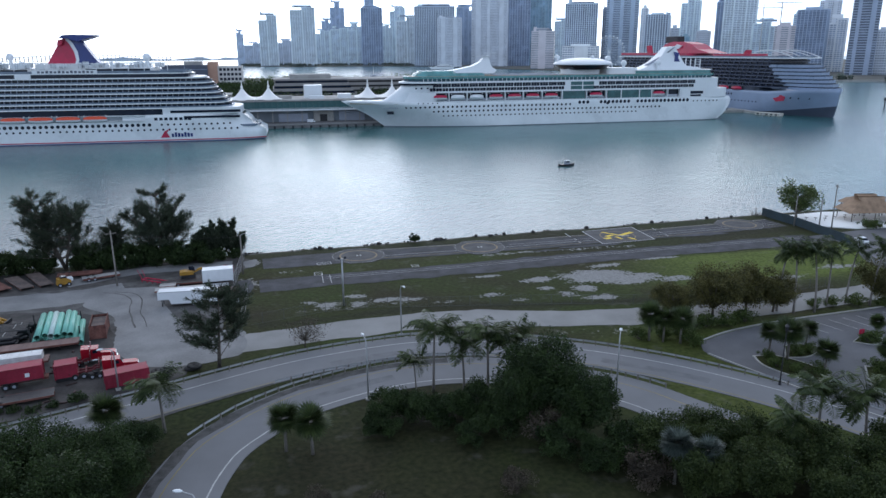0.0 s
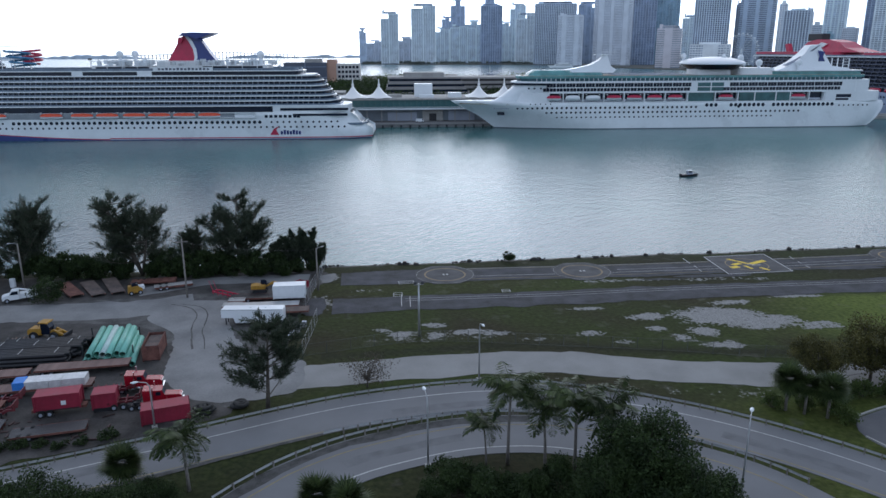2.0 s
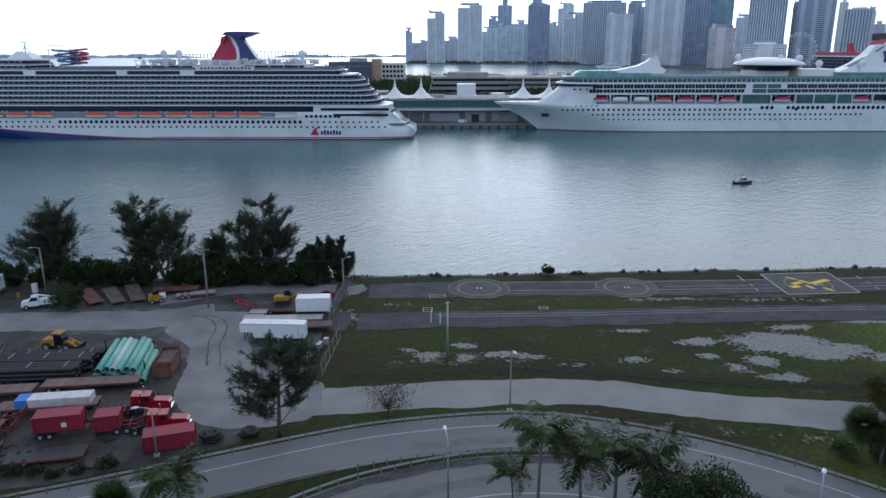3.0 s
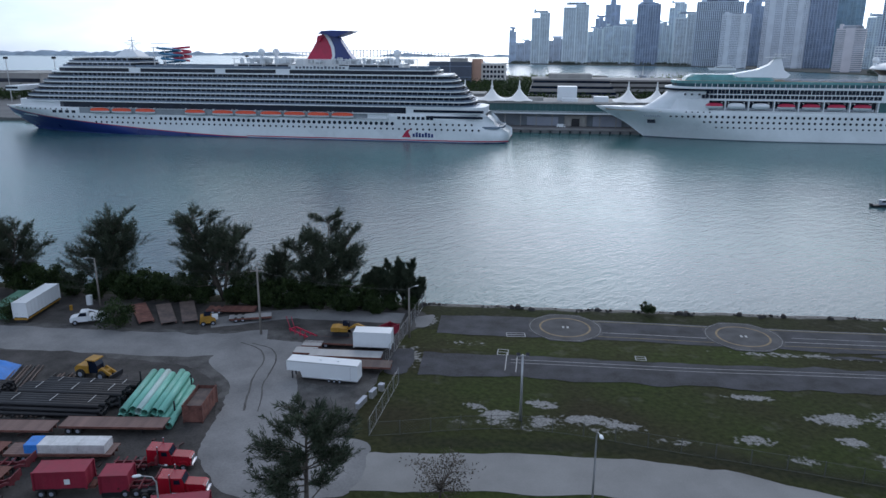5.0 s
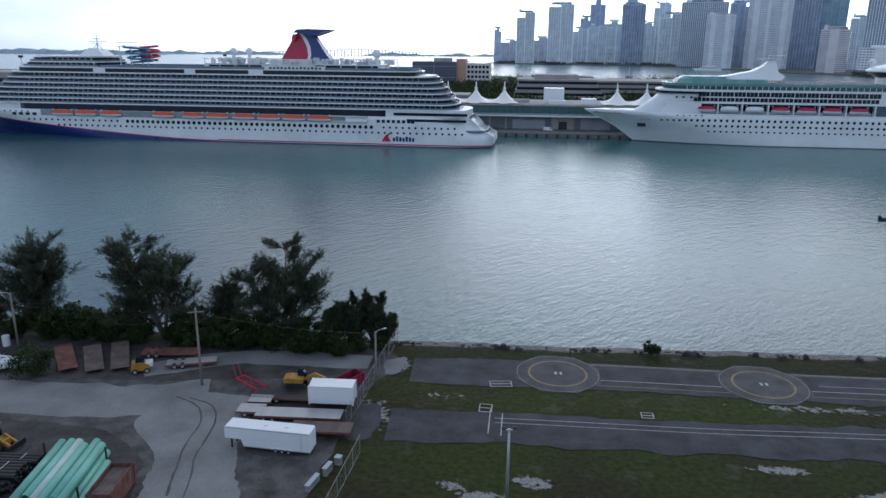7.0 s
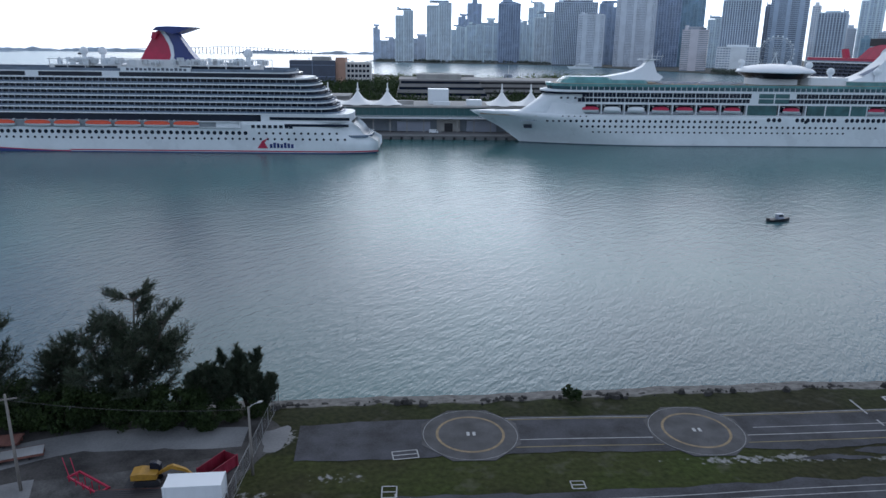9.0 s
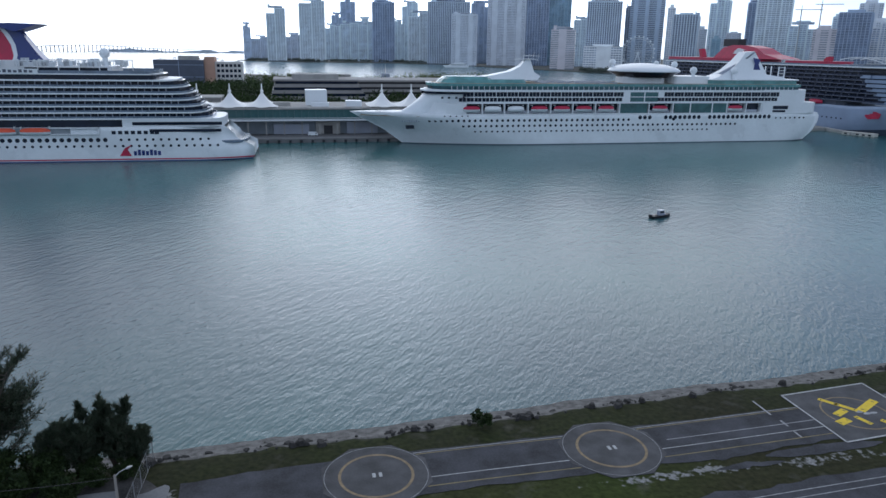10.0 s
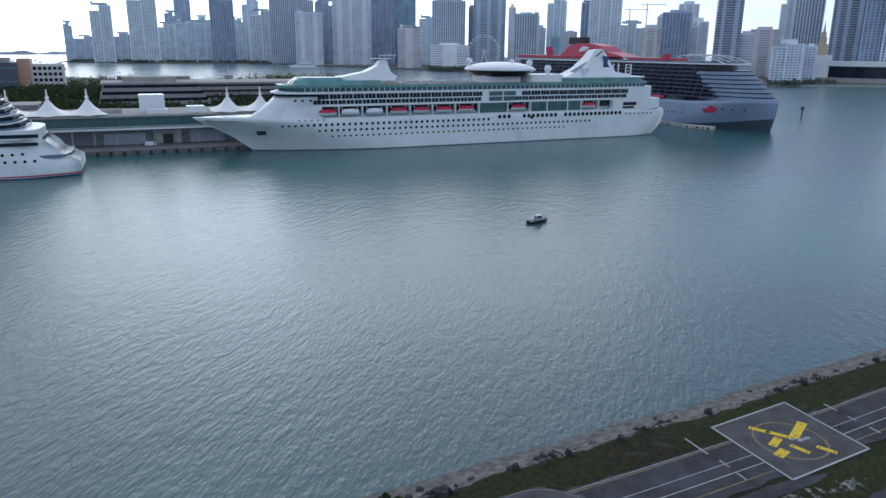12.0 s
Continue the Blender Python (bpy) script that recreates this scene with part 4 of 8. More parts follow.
    part("funnel_arc", Mesh().side([(103.4, 40.9), (101.8, 40.9), (100.2, 45.5), (100.6, 50), (102.6, 54.4), (105.2, 57.6), (107, 57.4), (104.8, 54.5), (102.5, 50), (101.8, 45.5)], -4.22, 4.22, 0.62), white_paint, f, "white curved band")
    part("funnel_back", Mesh().side([(101.8, 42), (88.5, 42), (92.5, 47), (95.8, 52), (98.5, 56.0), (105.2, 57.6), (102.6, 54.4), (100.6, 50), (100.2, 45.5)], -3.9, 3.9, 0.62), navy, f, "navy louvred back of the funnel")
    part("funnel_wing", Mesh().side([(108.6, 57.2), (106.5, 58.9), (101, 59.2), (89, 58.9), (94.5, 57.0), (99, 55.6), (104.5, 57.2)], -7.6, 7.6), navy, f, "navy wing across the funnel top")
    part("funnel_lip", Mesh().side([(110.6, 53.5), (108.6, 53.2), (107.2, 55.8), (109.6, 56.6)], -4.9, 4.9), red_paint, f)
    for x, y in ((144, 4), (138, -3)):
        radome(ship, x, y, 47.3, 2.0, 6.5)
    radome(ship, 64.5, 2, 46.8, 2.3, 6.5)
    mast = Mesh()
    mast.path([(227, 0, 44), (227, 0, 50), (227, 0, 55.6)], [0.5, 0.4, 0.15], 6)
    for e in (-1, 1):
        mast.tube((232 if e > 0 else 222, 2 * e, 44), (227, 0, 51), 0.25, 0.2, 5)
    mast.tube((221, 0, 52), (232, 0, 52), 0.15, n=5).tube((227, -5, 51), (227, 5, 51), 0.15, n=5).box(226, 228.2, -2, 2, 53.2, 53.6)
    mast.side([(236, 44), (220, 44), (224, 47.5), (230, 48.5)], -6, 6, 0.6)
    part("radar_mast", mast, white_paint, ship)
    slide = Mesh()
    pts = []
    for i in range(60):
        a = i * 0.32
        pts.append((203 + 6.5 * math.cos(a) - i * 0.06, 2 + 5.5 * math.sin(a), 49.5 - i * 0.15))
    slide.path(pts, [0.6] * 60, 6)
    part("water_slide", slide, mk("slide_blue", (0.05, 0.2, 0.36), 0.45), ship, "blue spiral water slide", True)
    sl2 = Mesh()
    sl2.path([(197 - 5 * math.cos(0.4 * i), -3 + 5 * math.sin(0.4 * i), 49.8 - 0.18 * i) for i in range(45)], [0.65] * 45, 6)
    part("water_slide", sl2, red_paint, ship, "red and white spiral water slide", True)
    tw = Mesh()
    for x, y in ((210, 6), (210, -4), (203, 6), (203, -4), (196, 2)):
        tw.tube((x, y, 38.5), (x, y, 49.8), 0.25, n=6)
    tw.box(201, 211, -5, 7, 49.2, 49.5).box(204, 212, -3, 5, 51.5, 51.8)
    part("slide_tower", tw, white_paint, ship)


def white_liner():
    L, half = 284, 16.1
    ship = thing("cruise_ship", "white cruise ship with teal glass bands and a domed lounge", "cruise ship", pose(333, 29.5, 0, 0, 0, 180))
    P = hull_shape([(-2, 253), (0, 255), (8, 266), (17.2, 284)], [(-2, 14), (0, 10), (5, 4), (10, 1), (14, 0), (17, 2)], half, (0.7, 0.83), 17)
    top = lambda k: 16.6 if k < 0.8 else 16.6 + 1.0 * ((k - 0.8) / 0.2) ** 1.3
    part("hull", hull_mesh(P, -2, top), hull_white, ship, "white steel hull", True)
    for s in (1, -1):
        part("boot_stripe", belt(P, 0.0, 0.9995, lambda k: -1.9, lambda k: 0.4, s, 0.2, 90), slate_paint, ship, "dark waterline band")
    part("foredeck", Mesh().prism([(P(k, 16.5)[0], s * (P(k, 16.5)[1] - 0.4)) for s, ks in ((1, [0.8, 0.88, 0.94, 0.985]), (-1, [0.985, 0.94, 0.88, 0.8])) for k in ks], 15.6, 16.3), deck_teak, ship)
    pr = port_proto("porthole", dark_glass, ship, Matrix.Translation((100, half + 0.03, 13.6)))
    place_ports(ship, pr, P, [14 + 3.2 * i for i in range(7)], 13.8, 1, (0.55, 0.55), L)
    place_ports(ship, pr, P, [84 + 3.0 * i for i in range(8)] + [115 + 3.0 * i for i in range(3)] + [38 + 3.0 * i for i in range(14)], 14.6, 1, (1.15, 1.2), L)
    place_ports(ship, pr, P, [128 + 3.1 * i for i in range(38)], 13.4, 1, (0.75, 0.8), L)
    place_ports(ship, pr, P, [60 + 3.1 * i for i in range(54)], 10.5, 1, (0.72, 0.72), L)
    place_ports(ship, pr, P, [78 + 3.1 * i for i in range(46)], 7.5, 1, (0.62, 0.52), L)
    place_ports(ship, pr, P, [222 + 3.2 * i for i in range(5)], 15.9, 1, (0.42, 0.4), L)
    part("bow_emblem", Mesh().side([(250.5, 9.0), (255.0, 9.0), (255.4, 11.0), (250.9, 11.0)], P(0.9, 10)[1] + 0.0, P(0.9, 10)[1] + 0.5), dark_glass, ship, "dark rectangular opening in the bow")
    bars("name_bar", 243, 258, 12.8, 0.8, 12, P(0.9, 13)[1] + 0.1, grey_paint, ship, "grey lettering drawn as bars")
    # boat deck: dark recess between white ends
    part("boat_deck_wall", Mesh().prism(deck_outline(34, 226, half - 2.6, 2, 4), 16.6, 22.4), dark_glass, ship, "dark glazed wall behind the boats")
    part("promenade_slab", Mesh().prism(deck_outline(8, 240, half + 0.1, 6, 30), 16.4, 17.0), white_paint, ship)
    part("stern_house", Mesh().prism(deck_outline(3, 44, half - 0.1, 8, 1), 16.6, 22.6), white_paint, ship)
    part("stern_house", Mesh().prism(deck_outline(11, 44, half - 0.3, 6, 1), 22.6, 30.0), white_paint, ship)
    for x0, x1, z0, z1 in ((38, 50, 18.8, 20.8), (39.5, 50, 16.9, 18.3)):
        part("stern_opening", Mesh().box(x0 - 12, x1 - 14, half - 0.6, half + 0.04, z0, z1), dark_glass, ship)
    part("fore_house", Mesh().prism(deck_outline(222, 243, half - 0.1, 1, 15), 16.6, 22.6), white_paint, ship)
    front = Mesh()
    rows = []
    for z, x, w in ((16.6, 258, 7.0), (20, 252, 10.5), (23, 248, 13), (26, 244.5, 14.8), (28.6, 242, 15.4), (29.2, 240, 15.0)):
        o = deck_outline(215, x, w, 1, min(22, x - 217), 8)
        rows.append([(px, py, z) for px, py in o])
    front.grid(rows, close=True)
    front.f.append(tuple(range(len(rows) * len(rows[0]) - len(rows[0]), len(rows) * len(rows[0]))))
    part("sloped_front", front, hull_white, ship, "smooth white sloping front", True)
    pillar = None
    for x in (226, 214, 201.5, 188, 175, 162, 148.5, 134, 116, 101, 90, 76, 66.5, 54, 44):
        for s in (-1, 1):
            mt_ = Matrix.Translation((x, s * (half - 1.2), 0))
            if pillar is None:
                pillar = part("boat_deck_pillar", Mesh().box(-0.3, 0.3, -1.3, 1.3, 17, 22.5), white_paint, ship)
                pillar.matrix_basis = mt_
            else:
                repeat(pillar, mt_, ship)
    for x0, x1 in ((117, 134), (66.5, 100)):
        part("window_wall", Mesh().box(x0, x1, half - 0.5, half - 0.2, 17, 22.4), teal_glass, ship, "tall tinted window wall")
    for x0, x1 in ((134, 226), (101, 116), (44, 66)):
        part("boat_deck_rail", Mesh().box(x0, x1, half + 0.02, half + 0.1, 18.0, 18.12).box(x0, x1, half + 0.02, half + 0.1, 17.5, 17.58), white_paint, ship)
        part("deck_locker", Mesh().box(x0 + 1, x1 - 1, half - 2.5, half - 2.3, 17.2, 18.6), grey_paint, ship)
    for x, c in ((220, red_paint), (208, white_paint), (195, white_paint), (181.5, red_paint), (168.4, red_paint), (155.4, red_paint), (142, red_paint), (109, red_paint), (61, red_paint)):
        lifeboat(ship, x, half - 0.2, 19.6, 9.5, c)
    # two window decks
    part("cabin_block", Mesh().prism(deck_outline(20, 232, half, 4, 12), 22.4, 29.6), white_paint, ship)
    wa, wb = Mesh(), Mesh()
    wa.box(-2.9, -1.05, -0.05, 0.05, -1.2, 1.2).box(-0.9, 0.9, -0.05, 0.05, -1.2, 1.2).box(1.05, 2.9, -0.05, 0.05, -1.2, 1.2)
    wb.box(-1.95, -0.1, -0.05, 0.05, -1.0, 1.0).box(0.1, 1.95, -0.05, 0.05, -1.0, 1.0)
    pa, pb = part("cabin_window", wa, dark_glass, ship), part("cabin_window", wb, dark_glass, ship)
    pa.matrix_basis, pb.matrix_basis = Matrix.Translation((36, half + 0.02, 27.4)), Matrix.Translation((36, half + 0.02, 24.6))
    for i in range(1, 31):
        if 12 <= i <= 15:
            continue
        repeat(pa, Matrix.Translation((36 + 6.2 * i, half + 0.02, 27.4)), ship)
    for i in range(1, 45):
        if 18 <= i <= 22:
            continue
        repeat(pb, Matrix.Translation((36 + 4.3 * i, half + 0.02, 24.6)), ship)
    part("atrium_window", Mesh().box(111, 128, half - 0.1, half + 0.06, 23.4, 28.6), teal_glass, ship, "tall tinted atrium window")
    part("mullion", Mesh().box(119, 119.6, half, half + 0.12, 23.4, 28.6).box(111, 128, half, half + 0.12, 25.8, 26.2), white_paint, ship)
    part("bridge_band", Mesh().prism(deck_outline(222, 244.6, half + 0.1, 1, 20), 27.5, 28.7), dark_glass, ship, "dark wrap-around bridge windows")
    part("bridge_roof", Mesh().prism(deck_outline(220, 245.2, half + 0.4, 1, 20), 28.7, 29.4), white_paint, ship)
    fw = part("front_window", Mesh().box(-0.6, 0.6, -0.08, 0.08, -0.5, 0.5), dark_glass, ship)
    fw.matrix_basis = Matrix.Translation((236, 15.0, 25.6))
    for x, y in ((232.5, 15.5), (228.5, 15.9), (224.5, 16.1)):
        repeat(fw, Matrix.Translation((x, y, 25.6)), ship)
    part("glass_band", Mesh().prism(deck_outline(16, 241, half - 0.5, 6, 16), 29.6, 31.6), band_glass, ship, "blue-green glazed gallery deck")
    bm_ = Mesh()
    for i in range(70):
        bm_.box(24 + 3 * i, 24.25 + 3 * i, half - 0.62, half - 0.38, 29.7, 31.6)
    part("gallery_mullion", bm_, white_paint, ship, "", kind="stuff")
    part("top_slab", Mesh().prism(deck_outline(14, 243, half + 0.2, 6, 16), 29.4, 29.8), white_paint, ship)
    part("teal_screen", Mesh().prism(deck_outline(15, 242, half, 6, 16), 31.6, 33.0), sea_glass, ship, "teal glass wind screen")
    part("pool_deck", Mesh().prism(deck_outline(18, 239, half - 1.2, 6, 15), 32.6, 33.1), deck_teak, ship)
    part("solarium", Mesh().prism(deck_outline(186, 236, 12, 6, 10), 33.0, 35.0, 0.94), sea_glass, ship, "teal glass solarium")
    part("solarium_roof", Mesh().prism(deck_outline(206, 234, 9, 4, 8), 35.0, 36.4, 0.85), sea_glass, ship)
    m1 = part("fore_mast", Mesh().side([(217, 34.6), (180, 34.6), (178, 36.6), (181.5, 39), (183.2, 46.0), (186.0, 45.4), (189.0, 42.0), (195, 39.2), (206, 37.0), (217, 35.6)], -6, 6, 0.25), white_paint, ship, "white raked mast")
    ant = Mesh()
    for x, z in ((181, 50.5), (184, 49.0), (187, 48.2), (190, 46.6), (178.5, 48.6)):
        ant.tube((x, 0, z - 4), (x - 1, 0, z), 0.15, 0.08, 5)
    ant.box(180, 191, -3, 3, 45.6, 45.9).box(177.5, 186, -2, 2, 47.4, 47.6)
    part("antenna", ant, white_paint, m1)
    part("lounge_pylon", Mesh().prism(deck_outline(102, 128, 9, 4, 4), 33, 38.0), white_paint, ship)
    part("lounge_window", Mesh().tube((113, 0, 36.4), (113, 0, 39.7), 15.0, 20.2, 32), dark_glass, ship, "dark ring of lounge windows")
    part("lounge_roof", Mesh().ball((113, 0, 39.6), (20.8, 20.8, 4.6), 32, 8, 0.0), white_paint, ship, "shallow white domed lounge roof", True)
    for x, y, z, r in ((108, 5, 44.2, 1.5), (97, 6, 43.6, 1.9), (85, 7, 40.4, 2.1), (59, 8, 40.4, 2.1), (130, -6, 44.5, 1.8)):
        radome(ship, x, y, z, r, 6)
    part("spa_house", Mesh().prism(deck_outline(74, 100, 10, 3, 3), 33, 37.2), white_paint, ship)
    fn = part("funnel", Mesh().side([(74, 35.2), (22, 35.2), (24, 36.6), (36, 38.4), (44, 51.6), (50, 51.2), (54, 46), (60, 40.6), (66, 37.6)], -7, 7, 0.5), white_paint, ship, "white raked funnel with a navy emblem")
    fins = Mesh()
    for i in range(5):
        fins.side([(44 + 1.7 * i, 51.2 - 1.2 * i), (45 + 1.7 * i, 51.2 - 1.2 * i), (62 + 1.4 * i, 38.5), (60 + 1.4 * i, 38.5)], 3.2, 3.9 + 0.5)
    part("fin", fins, grey_paint, fn)
    part("emblem", Mesh().side([(40, 40.5), (45, 40.5), (44.5, 44.5), (46, 48), (41, 47), (42, 44)], 5.6, 5.75), navy, fn, "navy emblem drawn as a plain shape")
    part("funnel_base", Mesh().prism(deck_outline(16, 80, 12, 5, 8), 33, 35.3), sea_glass, ship)
    part("funnel_base_roof", Mesh().prism(deck_outline(15, 81, 12.6, 5, 8), 35.2, 35.7), white_paint, ship)
    wl_ = Mesh()
    for x in (24, 28):
        wl_.box(x, x + 0.5, 6, 6.5, 35.5, 43).box(x, x + 0.5, -6.5, -6, 35.5, 43)
    for k in range(4):
        wl_.box(24, 28.5, 6, 6.4, 37 + 1.8 * k, 37.3 + 1.8 * k)
    part("climbing_frame", wl_, white_paint, ship)
    nr = random.Random(5)
    sb = Mesh()
    for i in range(200):
        sb.obox((nr.uniform(134, 180), nr.uniform(-12, 14), 33.5), (1.7, 0.6, 0.5), nr.uniform(-20, 20))
    part("sun_lounger", sb, grey_paint, ship, "", kind="stuff")


def grey_liner():
    L, half = 279, 19
    ship = thing("cruise_ship", "grey-hulled cruise ship with dark balcony rows and red topsides", "cruise ship", pose(380, 277, 0, 0, 0, -84))
    P = hull_shape([(-2, 276), (0, 277.5), (10, 280), (20.5, 281)], [(-2, 5), (0, 2), (6, 0), (18, 3)], half, (0.74, 0.9), 19)
    top = lambda k: 17.0 if k < 0.8 else 17.0 + 3.6 * ((k - 0.8) / 0.2) ** 0.8
    part("hull", hull_mesh(P, -2, top), hull_grey, ship, "pale grey steel hull", True)
    boot = lambda k: 1.0 + 7.5 * max(0.0, (k - 0.78) / 0.22) ** 1.3
    for s in (1, -1):
        part("boot_paint", belt(P, 0.0, 0.9995, lambda k: -1.9, boot, s, 0.3, 90), slate_paint, ship, "dark slate lower bow")
    part("emblem", Mesh().side([(239, 10), (247, 11), (248, 14), (243, 15.5), (238, 14), (236, 12)], -P(0.87, 13)[1] - 0.2, -P(0.87, 13)[1] + 0.1), red_paint, ship, "red emblem drawn as a plain shape")
    pr = port_proto("porthole", dark_glass, ship, Matrix.Translation((100, -half - 0.03, 9)))
    place_ports(ship, pr, P, [150 + 4 * i for i in range(18)], 8.5, -1, (0.6, 0.6), L)
    place_ports(ship, pr, P, [176 + 3.2 * i for i in range(5)] + [252, 258, 265], 13.5, -1, (0.8, 0.8), L)
    part("boat_recess", Mesh().prism(deck_outline(40, 216, half - 2.2, 3, 6), 17, 20.2), slate_paint, ship)
    for i in range(9):
        lifeboat(ship, 70 + 15.5 * i, -half + 0.3, 18.4, 12.5, red_paint, red_paint, -1)
    navy_glass = mk("navy_glass", (0.022, 0.03, 0.055), 0.2, var=0.4, size=5, spec=0.3)
    deck_line = mk("deck_line", (0.15, 0.17, 0.23), 0.5, var=0.1, size=8)
    for i in range(8):
        balcony_deck(ship, 6 + 1.0 * i, 246 - 1.2 * i, half + 0.2, 20.4 + 2.75 * i, 2.75, glass=dark_glass, white=deck_line, fore=10, div=6.4, rail_mat=navy_glass, slab=0.34)
    for i in range(7):
        z, x, w = 19.2 + 2.75 * i, 277.5 - 3.9 * i, min(half, 13.0 + 1.4 * i)
        part("front_deck", Mesh().prism(deck_outline(226 + 1.5 * i, x, w, 1, 26, 8), z, z + 2.0), hull_grey, ship, "pale grey stepped front deck")
        part("front_window", Mesh().prism(deck_outline(227 + 1.5 * i, x - 0.9, w - 0.5, 1, 26, 8), z + 2.0, z + 2.75), dark_glass, ship, "dark window band across the front")
    part("top_deck", Mesh().prism(deck_outline(10, 250, half + 0.4, 5, 16), 42.2, 43.0), white_paint, ship)
    part("rail", Mesh().prism(deck_outline(12, 246, half - 0.4, 5, 16), 43.0, 44.0), rail_glass, ship)
    part("red_house", Mesh().prism(deck_outline(6, 126, 14, 5, 6), 43.0, 46.2), red_paint, ship, "red top deck house")
    part("red_house", Mesh().prism(deck_outline(150, 196, 12, 4, 5), 43.0, 45.6), red_paint, ship, "red forward deck house")
    fn = part("funnel", Mesh().side([(68, 46), (146, 46), (140, 47.2), (127, 49.6), (117, 54.2), (105, 56.2), (88, 56.6), (77, 54.6)], -10, 10, 0.7), red_paint, ship, "red rounded funnel casing")
    part("funnel_pipe", Mesh().box(72, 90, -4, 4, 55.6, 61.5), dark_metal, fn, "black exhaust block")
    part("emblem", Mesh().side([(92, 49.5), (100, 50), (105, 52.8), (97, 54), (94, 52.2)], -9.7, -7.6), white_paint, fn, "white emblem drawn as a plain shape")
    part("mast", Mesh().side([(46, 43), (41, 43), (37, 53), (41, 53.5)], -2, 2), red_paint, ship, "red raked mast")
    part("mast", Mesh().side([(184, 45), (178, 45), (181, 48.4), (184, 48.8)], -2, 2), red_paint, ship, "red raked mast")
    for y in (-13, -4, 5, 13):
        part("arch", Mesh().path([(204 + 4.2 * i, y, 43 + 5.5 * math.sin(math.pi * (0.25 + 0.75 * i / 10))) for i in range(11)], [0.35] * 11, 5), white_paint, ship, "white arch of the forward canopy")
    part("forward_canopy", Mesh().prism(deck_outline(206, 248, 14, 2, 14), 43.0, 44.0), rail_glass, ship)


navy_bow_liner()
white_liner()
grey_liner()

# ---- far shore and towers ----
# glass and frame colours, paled with the distance haze painted into them
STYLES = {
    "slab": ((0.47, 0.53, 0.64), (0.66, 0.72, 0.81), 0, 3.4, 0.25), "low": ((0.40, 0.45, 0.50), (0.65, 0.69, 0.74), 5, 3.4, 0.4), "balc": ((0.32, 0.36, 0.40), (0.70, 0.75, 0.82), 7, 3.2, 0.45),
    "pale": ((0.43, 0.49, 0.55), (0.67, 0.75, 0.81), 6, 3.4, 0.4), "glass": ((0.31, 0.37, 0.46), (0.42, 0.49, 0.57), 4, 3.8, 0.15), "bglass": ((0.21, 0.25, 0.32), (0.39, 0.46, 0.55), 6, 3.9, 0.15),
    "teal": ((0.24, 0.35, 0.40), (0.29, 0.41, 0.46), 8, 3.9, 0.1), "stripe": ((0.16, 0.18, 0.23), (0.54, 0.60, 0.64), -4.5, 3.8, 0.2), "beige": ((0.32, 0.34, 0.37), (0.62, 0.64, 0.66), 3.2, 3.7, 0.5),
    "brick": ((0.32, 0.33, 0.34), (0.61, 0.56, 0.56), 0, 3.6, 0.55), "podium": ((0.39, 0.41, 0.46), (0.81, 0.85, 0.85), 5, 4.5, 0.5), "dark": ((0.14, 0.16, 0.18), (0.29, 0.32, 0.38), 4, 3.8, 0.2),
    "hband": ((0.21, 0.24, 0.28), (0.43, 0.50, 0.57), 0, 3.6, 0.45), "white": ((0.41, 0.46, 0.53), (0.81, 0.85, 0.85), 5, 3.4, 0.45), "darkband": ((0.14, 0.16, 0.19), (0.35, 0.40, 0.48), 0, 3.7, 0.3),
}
# shifts both colours further to blue, as painted haze
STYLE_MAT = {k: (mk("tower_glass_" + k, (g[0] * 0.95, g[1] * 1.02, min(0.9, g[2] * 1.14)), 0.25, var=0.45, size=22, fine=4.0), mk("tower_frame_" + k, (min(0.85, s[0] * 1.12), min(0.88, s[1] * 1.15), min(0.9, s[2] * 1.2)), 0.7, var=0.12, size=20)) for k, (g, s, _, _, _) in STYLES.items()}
LOOKS = {"slab": "slim pale grey", "low": "low grey", "balc": "pale balconied", "pale": "pale grey", "glass": "hazy blue glass", "bglass": "blue glass", "teal": "teal glass", "stripe": "white-ribbed dark glass", "beige": "beige stone", "brick": "brick-red", "podium": "white podium", "dark": "dark glass", "hband": "horizontally banded grey", "white": "white", "darkband": "dark banded"}
count = [0]


